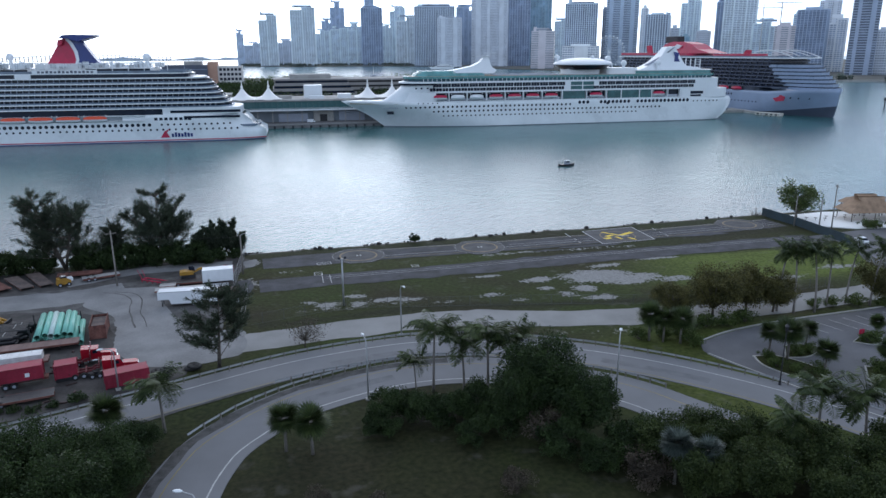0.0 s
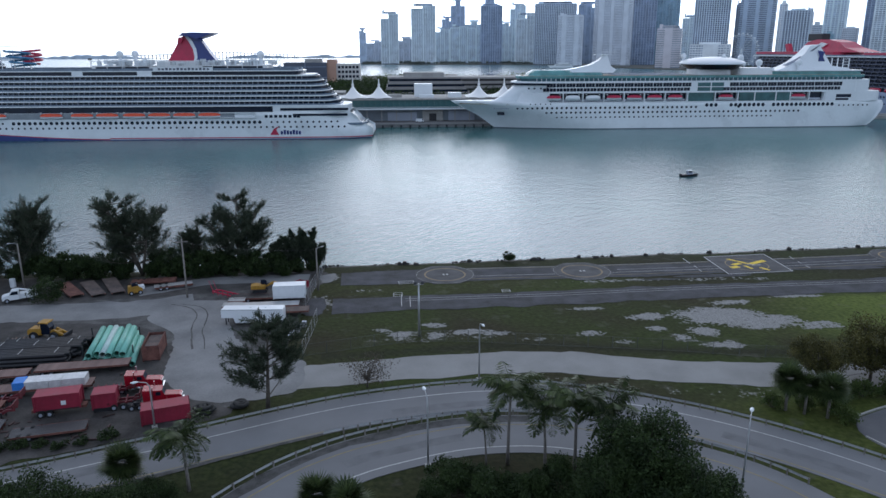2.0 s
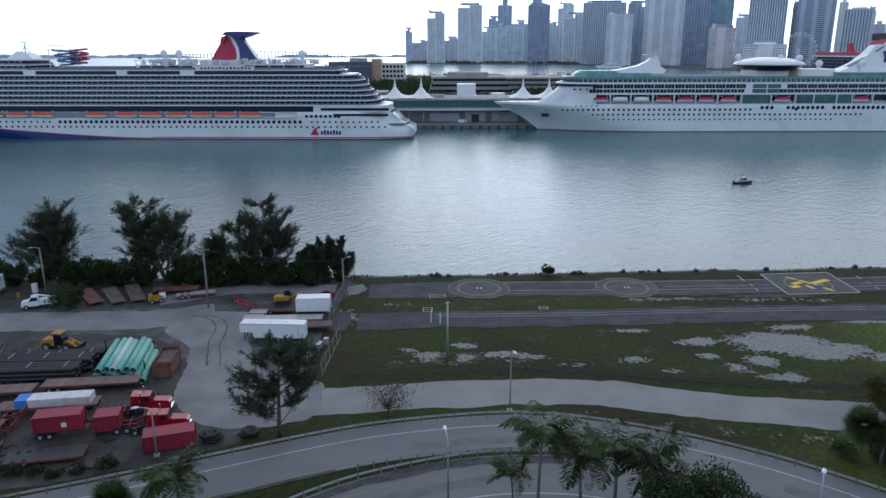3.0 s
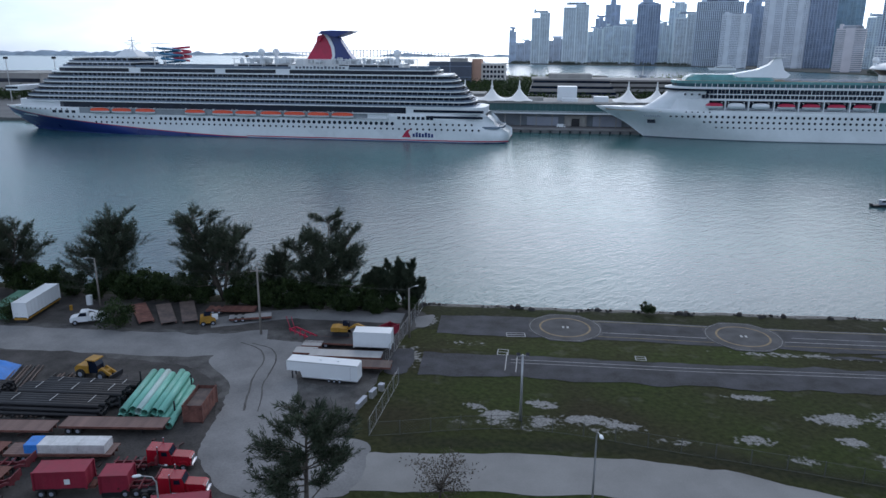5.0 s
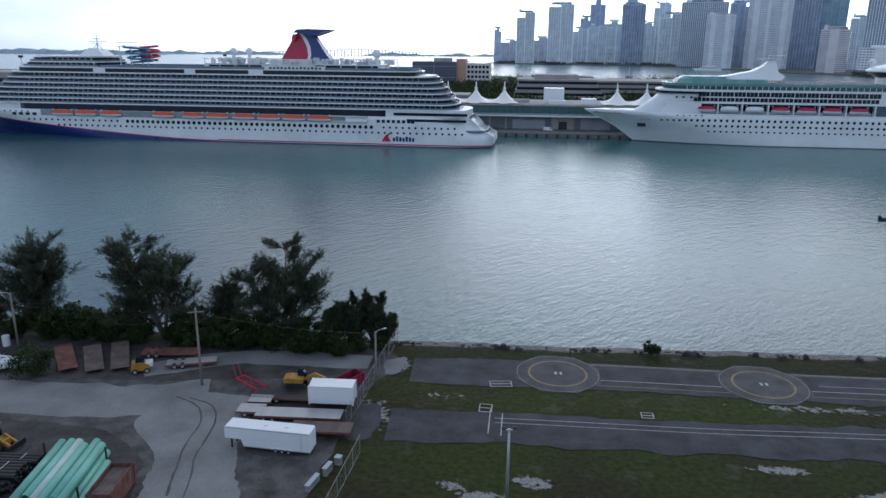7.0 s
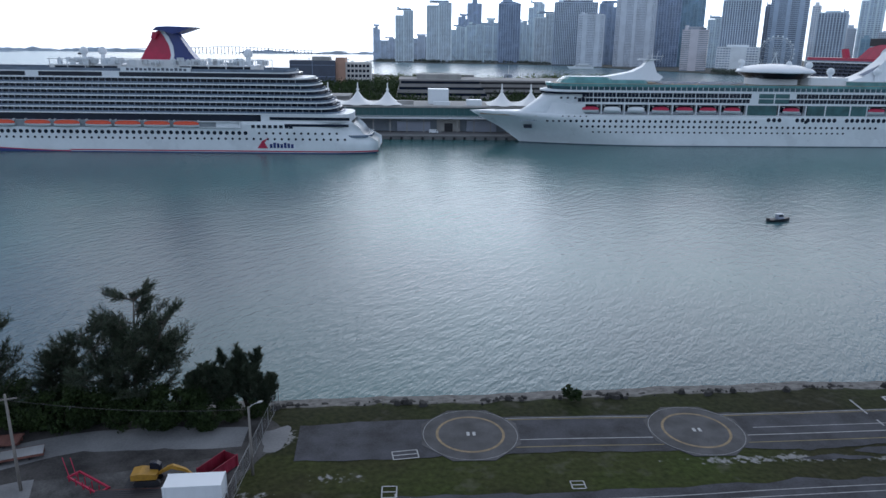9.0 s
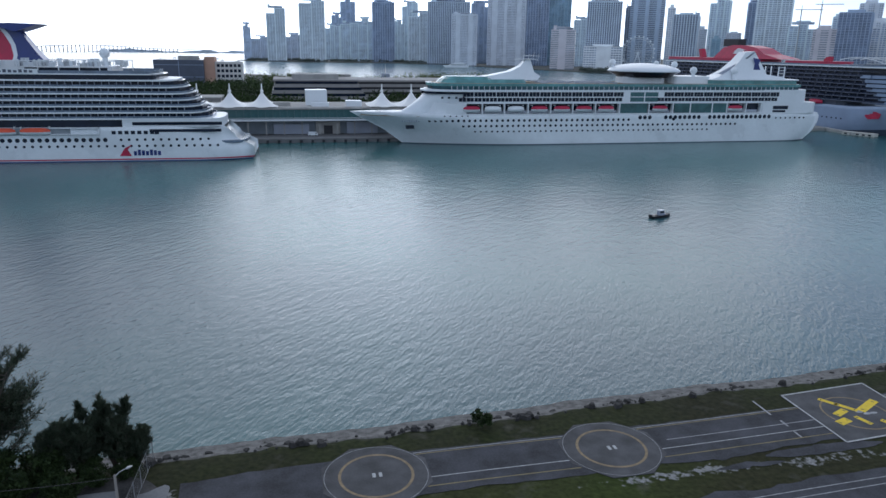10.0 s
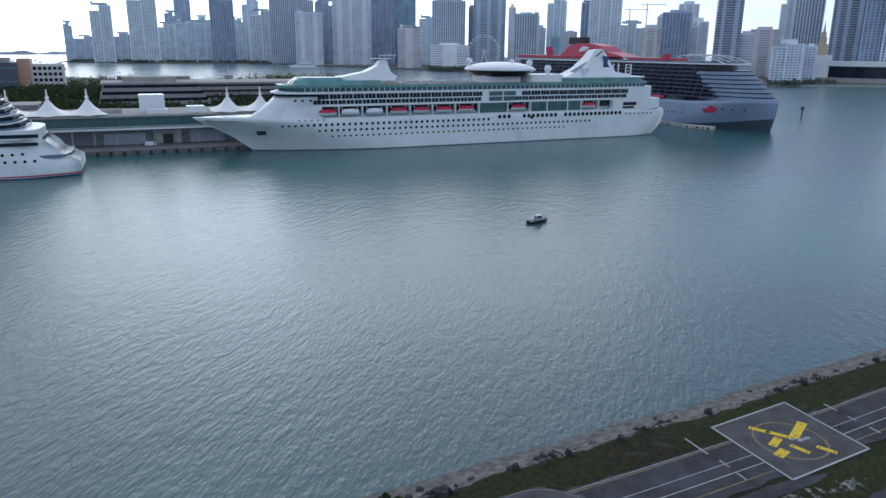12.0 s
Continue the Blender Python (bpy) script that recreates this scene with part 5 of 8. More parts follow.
def tower(x, y, w, top, yaw, style, depth=None):
    """A tower on the far shore: glazed core, floor slabs, piers and a roof storey."""
    count[0] += 1
    rr = random.Random(count[0] * 13)
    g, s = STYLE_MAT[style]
    _, _, pier, floor, thick = STYLES[style]
    d = depth or max(18, min(w, 40)) * rr.uniform(0.8, 1.0)
    t = thing("tower", LOOKS[style] + " high-rise tower on the far shore", "tower", pose(x, y, 1.5, 0, 0, yaw + rr.uniform(-6, 6)), "far shore towers")
    h, a = top - 1.5, w / 2
    split = style in ("balc", "pale", "low", "white", "slab", "glass") and w > 24
    nb = rr.choice((2, 3, 3)) if split else 1
    cuts = [-a + w * (k + (rr.uniform(-0.12, 0.12) if 0 < k < nb else 0)) / nb for k in range(nb + 1)]
    floor *= 1.25
    for k in range(nb):
        x0, x1 = cuts[k], cuts[k + 1]
        y0 = rr.uniform(0, 5) if split else 0.0
        hb = h * (1 if k == nb // 2 else rr.uniform(0.9, 1.0)) if split else h
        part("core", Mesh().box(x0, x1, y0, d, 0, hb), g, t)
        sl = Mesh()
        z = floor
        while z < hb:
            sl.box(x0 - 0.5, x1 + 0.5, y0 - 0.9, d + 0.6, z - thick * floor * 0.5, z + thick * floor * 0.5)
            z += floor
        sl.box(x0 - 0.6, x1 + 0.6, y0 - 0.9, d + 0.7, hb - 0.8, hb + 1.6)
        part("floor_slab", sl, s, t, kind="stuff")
        if pier:
            pm_ = Mesh()
            n = max(2, round((x1 - x0) / abs(pier * 1.25)))
            pw = 0.7 if pier > 0 else 1.05
            for i in range(n + 1):
                px = x0 + (x1 - x0) * i / n
                q = pw * (2.6 if split and i in (0, n) else 1)
                pm_.box(px - q, px + q, y0 - 1.3, y0 + 0.2, 0, hb)
            m = max(2, round(d / abs(pier * 1.25)))
            for i in range(m + 1):
                py = y0 + (d - y0) * i / m
                pm_.box(x0 - 1.0, x0 + 0.2, py - pw, py + pw, 0, hb)
                pm_.box(x1 - 0.2, x1 + 1.0, py - pw, py + pw, 0, hb)
            part("pier", pm_, s, t, kind="stuff")
    bays = rr.choice((1, 2, 2, 3)) if w > 35 and not split and style not in ("stripe", "bglass", "teal", "dark") else 0
    for i in range(bays):
        bx = -a + w * (i + 0.5) / bays + rr.uniform(-2, 2)
        bw = w / bays * rr.uniform(0.12, 0.22)
        part("stair_shaft", Mesh().box(bx - bw, bx + bw, -1.6, 0.5, 0, h + rr.uniform(1, 5)), s, t)
    if h > 95 and rr.random() < 0.7:
        part("crown", Mesh().box(-a * 0.8, a * 0.78, d * 0.12, d * 0.88, h + 1.4, h + rr.uniform(4, 9)), g, t)
        part("crown_fin", Mesh().box(-a * 0.84, -a * 0.6, d * 0.1, d * 0.9, h + 1.4, h + rr.uniform(6, 13)), s, t)
    part("roof_house", Mesh().box(-a * 0.55, a * 0.5, d * 0.2, d * 0.8, h + 1.4, h + 1.4 + rr.uniform(3, 8)), s, t)


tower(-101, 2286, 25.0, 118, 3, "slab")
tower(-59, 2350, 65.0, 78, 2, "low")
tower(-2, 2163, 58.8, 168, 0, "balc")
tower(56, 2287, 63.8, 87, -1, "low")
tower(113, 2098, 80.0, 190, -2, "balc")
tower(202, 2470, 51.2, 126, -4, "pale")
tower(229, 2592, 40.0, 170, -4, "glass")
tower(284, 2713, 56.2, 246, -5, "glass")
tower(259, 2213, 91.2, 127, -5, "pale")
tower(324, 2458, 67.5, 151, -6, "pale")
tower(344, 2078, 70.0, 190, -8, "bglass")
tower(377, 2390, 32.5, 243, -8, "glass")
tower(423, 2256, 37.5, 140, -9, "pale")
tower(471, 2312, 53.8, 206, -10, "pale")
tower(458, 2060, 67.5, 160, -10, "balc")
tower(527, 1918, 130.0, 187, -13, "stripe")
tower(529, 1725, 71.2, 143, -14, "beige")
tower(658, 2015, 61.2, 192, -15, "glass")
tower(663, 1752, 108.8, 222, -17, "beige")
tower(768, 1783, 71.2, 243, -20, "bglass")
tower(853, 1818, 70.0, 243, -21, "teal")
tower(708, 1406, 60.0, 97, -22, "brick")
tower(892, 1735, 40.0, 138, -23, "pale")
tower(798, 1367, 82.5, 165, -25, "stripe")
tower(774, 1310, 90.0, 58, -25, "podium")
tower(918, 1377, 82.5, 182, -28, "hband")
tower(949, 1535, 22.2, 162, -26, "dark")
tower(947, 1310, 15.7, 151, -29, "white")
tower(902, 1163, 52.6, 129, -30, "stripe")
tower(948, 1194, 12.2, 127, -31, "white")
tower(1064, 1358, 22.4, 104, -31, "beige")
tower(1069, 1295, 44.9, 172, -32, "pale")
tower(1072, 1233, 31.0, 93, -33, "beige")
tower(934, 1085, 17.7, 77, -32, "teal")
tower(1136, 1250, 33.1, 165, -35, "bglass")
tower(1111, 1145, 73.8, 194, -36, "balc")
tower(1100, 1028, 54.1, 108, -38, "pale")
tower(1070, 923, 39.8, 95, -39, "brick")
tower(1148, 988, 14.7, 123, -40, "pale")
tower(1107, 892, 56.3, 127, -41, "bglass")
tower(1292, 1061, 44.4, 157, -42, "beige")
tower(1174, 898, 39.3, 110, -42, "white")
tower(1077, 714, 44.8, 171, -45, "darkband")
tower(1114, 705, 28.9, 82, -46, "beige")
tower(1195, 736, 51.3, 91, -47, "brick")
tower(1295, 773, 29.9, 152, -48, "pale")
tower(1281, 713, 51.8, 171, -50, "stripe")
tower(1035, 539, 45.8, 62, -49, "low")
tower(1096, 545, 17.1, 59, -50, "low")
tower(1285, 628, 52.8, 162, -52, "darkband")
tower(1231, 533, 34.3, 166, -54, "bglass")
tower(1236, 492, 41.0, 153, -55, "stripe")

far_soil = mk("far_ground", (0.1, 0.1, 0.085), 0.95, var=0.4, size=30, fine=4)
mainland = Mesh().prism([(-135, 2230), (70, 2050), (370, 1985), (520, 1890), (585, 1570), (690, 1260), (800, 1060), (860, 640), (900, 500), (1050, 415), (1400, 200), (2200, -200), (3000, 1500), (2200, 3600), (600, 3200), (-80, 2420)], -2, 1.5)
alone("mainland", mainland, far_soil, "flat built-up mainland shore behind the harbour", "ground", "structure")
seawall = curve_through([(800, 596), (880, 497), (1050, 411), (1400, 196)], 20)
alone("seawall", strip(seawall, 0.8, -0.8, 2.6, 4.0), concrete, "grey concrete seawall along the far shore", "wall", "structure")
port_land = Mesh().prism([(-1500, 46), (335, 46), (374, 95), (374, 720), (330, 790), (186, 740), (60, 850), (-60, 990), (-190, 1150), (-1500, 900)], -3, 2.0)
alone("port_ground", port_land, mk("port_paving", (0.13, 0.13, 0.13), 0.9, var=0.4, size=25, fine=2), "paved port island with parking and service yards", "ground", "structure")

# ---- port island ----
quay = Mesh().box(-330, 335, 36, 46.2, -3, 2.2)
alone("quay", quay, dark_concrete, "dark weathered concrete quay wall along the berths", "quay", "structure")
fd = Mesh()
for i in range(110):
    fd.tube((-325 + 6 * i, 35.4, -1), (-325 + 6 * i, 35.4, 1.6), 0.7, n=8)
part("fender", fd, dark_metal, None, "", kind="")
tagged(bpy.data.objects["fender"], "row of black rubber fenders along the quay", "fenders", kind="stuff")

hall_teal = mk("hall_teal", (0.09, 0.16, 0.17), 0.6, var=0.2, size=6)
term = thing("terminal_building", "low terminal with teal glass gallery above grey ground floor", "terminal")
part("ground_floor", Mesh().box(-60, 160, 62, 100, 2, 10), mk("hall_wall", (0.2, 0.23, 0.26), 0.8, var=0.2, size=8), term)
part("gallery_floor", Mesh().box(-64, 164, 54, 100, 10.0, 10.8), white_paint, term, "white projecting walkway slab")
part("gallery_roof", Mesh().box(-64, 164, 55, 100, 16.4, 17.2), concrete, term)
part("roof_deck", Mesh().box(-62, 162, 57, 99, 17.2, 17.4), concrete, term)
gp = part("gallery_pane", Mesh().box(-1.94, 1.94, -0.1, 0.1, 11.0, 16.3), teal_glass, term, "teal glass gallery pane")
part("gallery_wall", Mesh().box(-63, 163, 57.0, 57.2, 10.8, 16.4), hall_teal, term, "dull teal wall behind the gallery glass")
gp.matrix_basis = Matrix.Translation((-62, 56.5, 0))
for i in range(1, 56):
    repeat(gp, Matrix.Translation((-62 + 4 * i, 56.5, 0)), term)
col = part("column", Mesh().box(-0.3, 0.3, -0.3, 0.3, 2, 10), concrete, term)
col.matrix_basis = Matrix.Translation((-56, 56, 0))
for i in range(1, 22):
    repeat(col, Matrix.Translation((-56 + 10 * i, 56, 0)), term)
part("handrail", Mesh().box(-64, 164, 53.9, 54.1, 11.6, 11.8).box(-64, 164, 53.9, 54.1, 11.1, 11.2), white_paint, term)
for x0, x1, z1 in ((8, 28, 7.6), (50, 68, 8.6)):
    part("hall_front", Mesh().box(x0, x1, 60.6, 62, 2, z1), grey_paint, term, "blue-grey metal front of the hall")
part("gate_frame", Mesh().box(32, 46, 60.0, 62, 2, 9).box(36, 42, 59.2, 60.1, 7.4, 8.6), concrete, term)
part("gate", Mesh().box(36.5, 41.5, 59.8, 60.3, 2, 6.8), dark_metal, term, "dark open loading gate")
part("stair_block", Mesh().box(27, 39.5, 72, 84, 17.4, 26.2), white_paint, term, "tall white rooftop block")
part("roof_unit", Mesh().box(30, 40, 62, 68, 17.4, 19.4), white_paint, term)
part("roof_unit", Mesh().box(50, 59, 62, 70, 17.4, 20.6), white_paint, term)
part("roof_unit", Mesh().box(8, 18, 66, 72, 17.4, 19.6), concrete, term)


def tent(x, y, w, d, zb, zt):
    t = thing("tent_roof", "white tensile membrane roof cone with a mast", "tent roof", group="membrane roofs")
    m, rows = Mesh(), []
    for j in range(11):
        q = j / 10
        k = 1 - q
        z = zb + (zt - zb) * (0.3 * q + 0.7 * q ** 2.4)
        row = []
        for i in range(32):
            a = 2 * math.pi * i / 32
            c, s = math.cos(a), math.sin(a)
            e = 1 / max(abs(c), abs(s))
            e = 1 + (e - 1) * min(1, k * 1.3)
            scal = 1 - 0.02 * k * abs(math.sin(2 * a))
            row.append((x + w / 2 * c * e * k * scal + 0.05 * c, y + d / 2 * s * e * k * scal + 0.05 * s, z + 1.2 * k * k * (math.cos(4 * a) < 0) * 0.3))
        rows.append(row)
    m.grid(rows, close=True)
    part("canopy", m, membrane, t, "", True)
    part("mast", Mesh().tube((x, y, zt - 1.5), (x, y, zt + 4.0), 0.55, 0.3, 8), membrane, t)
    part("cap", Mesh().tube((x, y, zt - 0.6), (x, y, zt + 0.6), 1.0, 0.8, 10), membrane, t)
    pl = Mesh()
    for sx in (-1, 1):
        for sy in (-1, 1):
            pl.tube((x + sx * w * 0.45, y + sy * d * 0.45, 17.2), (x + sx * w * 0.45, y + sy * d * 0.45, zb + 0.4), 0.25, n=6)
    part("pole", pl, white_paint, t)


for x in (-51.5, -33.5, -15.7, 2.2, 71.7, 89.5, 107.5):
    tent(x, 68.5, 18.2, 27, 17.5, 26.0)

panel_office = mk("office_panel", (0.31, 0.295, 0.28), 0.8, var=0.15, size=10)
office = thing("office_building", "terraced concrete office block with dark window bands", "office building", pose(0, 0, 0))
for i in range(4):
    z = 2 + 5.0 * i
    part("floor_band", Mesh().box(2 + 1.5 * i, 88 - 3 * i, 262 + 3 * i, 330, z, z + 2.7), panel_office, office)
    part("window_band", Mesh().box(3.4 + 1.5 * i, 86.6 - 3 * i, 263.4 + 3 * i, 329, z + 2.7, z + 5.0), dark_glass, office)
part("roof", Mesh().box(6, 78, 274, 330, 22, 23.4), panel_office, office)
part("roof_house", Mesh().box(22, 62, 285, 318, 23.4, 27.4), concrete, office)
wing = thing("parking_garage", "long low concrete parking garage with open decks", "garage")
for i in range(4):
    part("deck", Mesh().box(80, 168, 300, 360, 2 + 4.6 * i, 4.6 + 4.6 * i), panel_office, wing)
    part("opening", Mesh().box(81, 167, 301, 359, 4.6 + 4.6 * i, 6.6 + 4.6 * i), dark_metal, wing)
part("deck", Mesh().box(80, 168, 300, 360, 20.4, 22), panel_office, wing)
pink = thing("office_building", "pale office block with square windows and salmon corner tower", "office building")
part("block", Mesh().box(-66, -34, 570, 600, 2, 31), mk("office_pale", (0.62, 0.6, 0.57), 0.8, var=0.08, size=12), pink)
part("corner_tower", Mesh().box(-78, -66, 566, 600, 2, 36.5), mk("salmon_stucco", (0.5, 0.3, 0.22), 0.8, var=0.12, size=12), pink, "salmon stucco corner tower")
ow = part("window", Mesh().box(-1.7, 1.7, -0.15, 0.1, -1.7, 1.7), dark_glass, pink)
ow.matrix_basis = Matrix.Translation((-62, 570, 8))
for i in range(6):
    for j in range(4):
        if i or j:
            repeat(ow, Matrix.Translation((-62 + 4.9 * i, 570, 8 + 6.2 * j)), pink)
part("glass_wing", Mesh().box(-135, -78, 560, 600, 2, 33), slate_paint, pink, "dark glass wing")
part("glass_wing_grid", Mesh().box(-135.2, -78, 559.8, 560.2, 13, 13.5).box(-135.2, -78, 559.8, 560.2, 27, 27.5).box(-107, -106.4, 559.8, 560.2, 2, 33), hull_grey, pink)
part("roof_house", Mesh().box(-108, -86, 570, 592, 33, 37.5), concrete, pink)
for x, y, w, d, h, c, l in ((-470, 240, 60, 50, 12, concrete, "pale warehouse with a flat roof"), (-560, 300, 50, 60, 20, panel_office, "beige warehouse with a flat roof"), (-400, 330, 90, 40, 12, slate_paint, "low dark blue shed"), (-640, 200, 60, 60, 9, concrete, "grey warehouse with a flat roof"), (200, 330, 120, 30, 10, concrete, "low grey transit shed"), (180, 640, 160, 8, 7, panel_office, "long low pale wall of the far quay"), (20, 700, 90, 30, 9, panel_office, "low pale harbour shed"), (260, 180, 90, 50, 13, concrete, "low concrete cruise shed"), (-260, 140, 160, 40, 9, concrete, "low concrete cruise shed"), (-110, 180, 80, 30, 12, panel_office, "low beige port building")):
    b = thing("port_building", l, "building", pose(x, y, 2))
    part("wall", Mesh().box(0, w, 0, d, 0, h), c, b)
    part("roof", Mesh().box(-0.5, w + 0.5, -0.5, d + 0.5, h, h + 0.8), membrane if c is concrete else concrete, b)
    wb_ = Mesh()
    part("window_band", wb_.box(1, w - 1, -0.15, 0.1, h * 0.55, h * 0.75), dark_glass, b)
for x, y in ((-452, 180), (-420, 200), (-330, 420)):
    mst = thing("light_mast", "tall thin grey yard light mast", "light mast")
    part("pole", Mesh().tube((x, y, 2), (x, y, 40), 0.5, 0.25, 6), steel, mst)
    part("head", Mesh().box(x - 2, x + 2, y - 0.5, y + 0.5, 39, 41), dark_metal, mst)
# yard tractor van at the quay, small launch barge and mooring dock
van = thing("van", "white delivery van on the quay", "van", pose(27, 50, 2.0))
part("body", Mesh().side([(0, 0.4), (5.4, 0.4), (5.4, 1.2), (4.6, 2.2), (0.2, 2.3)], -1, 1), white_paint, van)
part("window", Mesh().side([(4.2, 1.3), (5.1, 1.3), (4.6, 2.0), (4.2, 2.0)], -1.02, 1.02), dark_glass, van)
for x in (1, 4.3):
    for y in (-0.95, 0.95):
        part("wheel", Mesh().tube((x, y - 0.12, 0.35), (x, y + 0.12, 0.35), 0.38, n=12), dark_metal, van)
barge = thing("barge", "pale flat work barge moored beside the hull", "barge", pose(379, 34, 0, 0, 0, -66))
part("deck", Mesh().box(-10, 10, -3, 3, -0.5, 1.9), mk("barge_paint", (0.55, 0.52, 0.46), 0.7, var=0.2, size=3), barge)
bw = part("fender", Mesh().box(-0.9, 0.9, -3.1, -2.95, 0.3, 1.3), dark_metal, barge)
bw.matrix_basis = Matrix.Translation((-7.5, 0, 0))
for i in range(1, 5):
    repeat(bw, Matrix.Translation((-7.5 + 3.7 * i, 0, 0)), barge)
alone("mooring_dock", Mesh().box(335, 380, 62, 66, -2, 2).obox((378, 60, 0.6), (4, 52, 2.4), -4), concrete, "narrow pale concrete mooring dock", "dock", "structure")

# channel marker post and patrol boat
alone("channel_marker", Mesh().tube((520, 70, -2), (520, 70, 6), 0.5, n=8).box(518.5, 521.5, 69.5, 70.5, 6, 8.5), dark_metal, "dark channel marker post in open water", "marker")
boat = thing("patrol_boat", "small dark patrol boat with pale wheelhouse", "boat", pose(130.5, -162, 0, 0, 0, 12) @ Matrix.Scale(0.74, 4))
m = Mesh()
rows = []
for i in range(9):
    k = i / 8
    w = 1.6 * (1 - max(0, (k - 0.55) / 0.45) ** 2) + 0.03
    x = -5 + 10.4 * k
    rows.append([(x, w * 0.7, -0.4), (x, w, 1.0 + 0.5 * k * k), (x, -w, 1.0 + 0.5 * k * k), (x, -w * 0.7, -0.4)])
m.grid(rows, close=True)
part("hull", m, dark_metal, boat, "dark inflatable-edged hull")
part("wheelhouse", Mesh().side([(-1.2, 1.0), (2.0, 1.0), (1.6, 2.1), (1.0, 3.1), (-1.0, 3.1)], -1.0, 1.0, 0.85), grey_paint, boat)
part("window", Mesh().side([(-0.8, 2.1), (1.5, 2.1), (1.1, 2.9), (-0.8, 2.9)], -1.0, 1.0), dark_glass, boat)
part("roof", Mesh().box(-1.6, 1.4, -1.1, 1.1, 3.1, 3.25), white_paint, boat)
part("antenna_arch", Mesh().tube((-1.4, 0.9, 3.2), (-1.6, 0.9, 4.4), 0.06).tube((-1.4, -0.9, 3.2), (-1.6, -0.9, 4.4), 0.06).tube((-1.6, -0.9, 4.4), (-1.6, 0.9, 4.4), 0.06), steel, boat)
for y in (-0.5, 0.5):
    part("outboard", Mesh().box(-5.6, -5.0, y - 0.25, y + 0.25, 0.3, 1.6), dark_metal, boat)

# observation wheel
wheel = thing("ferris_wheel", "white observation wheel on the far shore", "ferris wheel", pose(634, 852, 1.5, 0, 0, -32))
rim = Mesh()
for r in (27, 24.5):
    rim.path([(r * math.cos(2 * math.pi * i / 36), 0, 45 + r * math.sin(2 * math.pi * i / 36)) for i in range(37)], [0.35] * 37, 5)
part("rim", rim, white_paint, wheel)
sp = part("spoke", Mesh().tube((0, 0, 0), (0, 0, 26), 0.22, n=5), white_paint, wheel)
sp.matrix_basis = Matrix.Translation((0, 0, 45))
for i in range(1, 18):
    repeat(sp, Matrix.Translation((0, 0, 45)) @ pose(0, 0, 0, 0, 20 * i, 0), wheel)
gd = part("gondola", Mesh().ball((0, 0, 0), (1.4, 1.2, 1.6), 8, 6), white_paint, wheel)
gd.matrix_basis = Matrix.Translation((28.5, 0, 45))
for i in range(1, 24):
    repeat(gd, Matrix.Translation((28.5 * math.cos(math.pi / 12 * i), 0, 45 + 28.5 * math.sin(math.pi / 12 * i))), wheel)
for s in (-1, 1):
    part("leg", Mesh().tube((s * 12, -4, 0), (0, -1, 45), 0.6, n=6).tube((s * 12, 4, 0), (0, 1, 45), 0.6, n=6), white_paint, wheel)

arena = thing("arena", "white curved arena with dark glazed waterfront wall", "arena", pose(1176, 500, 1.5, 0, 0, -56))
part("hall", Mesh().prism([(-60 + 8 * i, -18 * math.sin(math.pi * i / 15)) for i in range(16)] + [(60, 70), (-60, 70)], 0, 26), dark_glass, arena, "dark glazed waterfront wall")
part("roof", Mesh().prism([(-62 + 8.3 * i, -3 - 18 * math.sin(math.pi * i / 15)) for i in range(16)] + [(62, 72), (-62, 72)], 26, 34), white_paint, arena)
part("side_block", Mesh().box(-84, -54, -6, 40, 0, 44), white_paint, arena, "white blank side block")
part("base", Mesh().prism([(-70 + 9.3 * i, -14 - 18 * math.sin(math.pi * i / 15)) for i in range(16)] + [(70, 60), (-70, 60)], 0, 7), concrete, arena)
ft = thing("clock_tower", "tan stepped stone tower with a slender spire", "tower", pose(1146, 564, 1.5, 0, 0, -49))
tan = mk("tan_stone", (0.5, 0.4, 0.3), 0.8, var=0.12, size=10)
part("base", Mesh().box(-16, 16, -16, 16, 0, 30), tan, ft)
part("shaft", Mesh().box(-9, 9, -9, 9, 30, 62), tan, ft)
part("lantern", Mesh().box(-6, 6, -6, 6, 62, 74).box(-4, 4, -4, 4, 74, 82), tan, ft)
part("spire", Mesh().tube((0, 0, 82), (0, 0, 100), 2.5, 0.2, 8), tan, ft)
for x, y, h in ((1064, 993, 150), (1092, 970, 160)):
    cr = thing("tower_crane", "thin tower crane above the towers", "crane", pose(x, y, 1.5, 0, 0, -30))
    part("mast", Mesh().box(-1, 1, -1, 1, 0, h - 15), steel, cr)
    part("jib", Mesh().box(-12, 40, -0.6, 0.6, h - 16, h - 14.5), steel, cr)
    part("apex", Mesh().tube((0, 0, h - 14), (0, 0, h - 6), 0.8, 0.3, 5), steel, cr)
yacht = thing("yacht", "white motor yacht moored off the far shore", "yacht", pose(470, 1560, 0, 0, 0, 172))
part("hull", Mesh().side([(-32, -1), (30, -1), (38, 6), (-32, 5)], -5, 5), white_paint, yacht)
part("upper_deck", Mesh().side([(-28, 5), (24, 5), (16, 9), (-26, 9)], -4.5, 4.5).side([(-22, 9), (12, 9), (5, 13), (-18, 13)], -4, 4), white_paint, yacht)
part("window_band", Mesh().box(-24, 16, -4.6, 4.6, 6.6, 7.8), dark_glass, yacht)
ms = thing("workboat", "dark workboat with a tall mast in the far channel", "boat", pose(170, 770, 0, 0, 0, 10))
part("hull", Mesh().side([(-14, -1), (13, -1), (16, 5), (-14, 4)], -4, 4), slate_paint, ms)
part("house", Mesh().box(-6, 6, -3, 3, 4, 11), grey_paint, ms)
part("mast", Mesh().tube((0, 0, 11), (0, 0, 26), 0.6, 0.2, 6), steel, ms)
nr = random.Random(12)
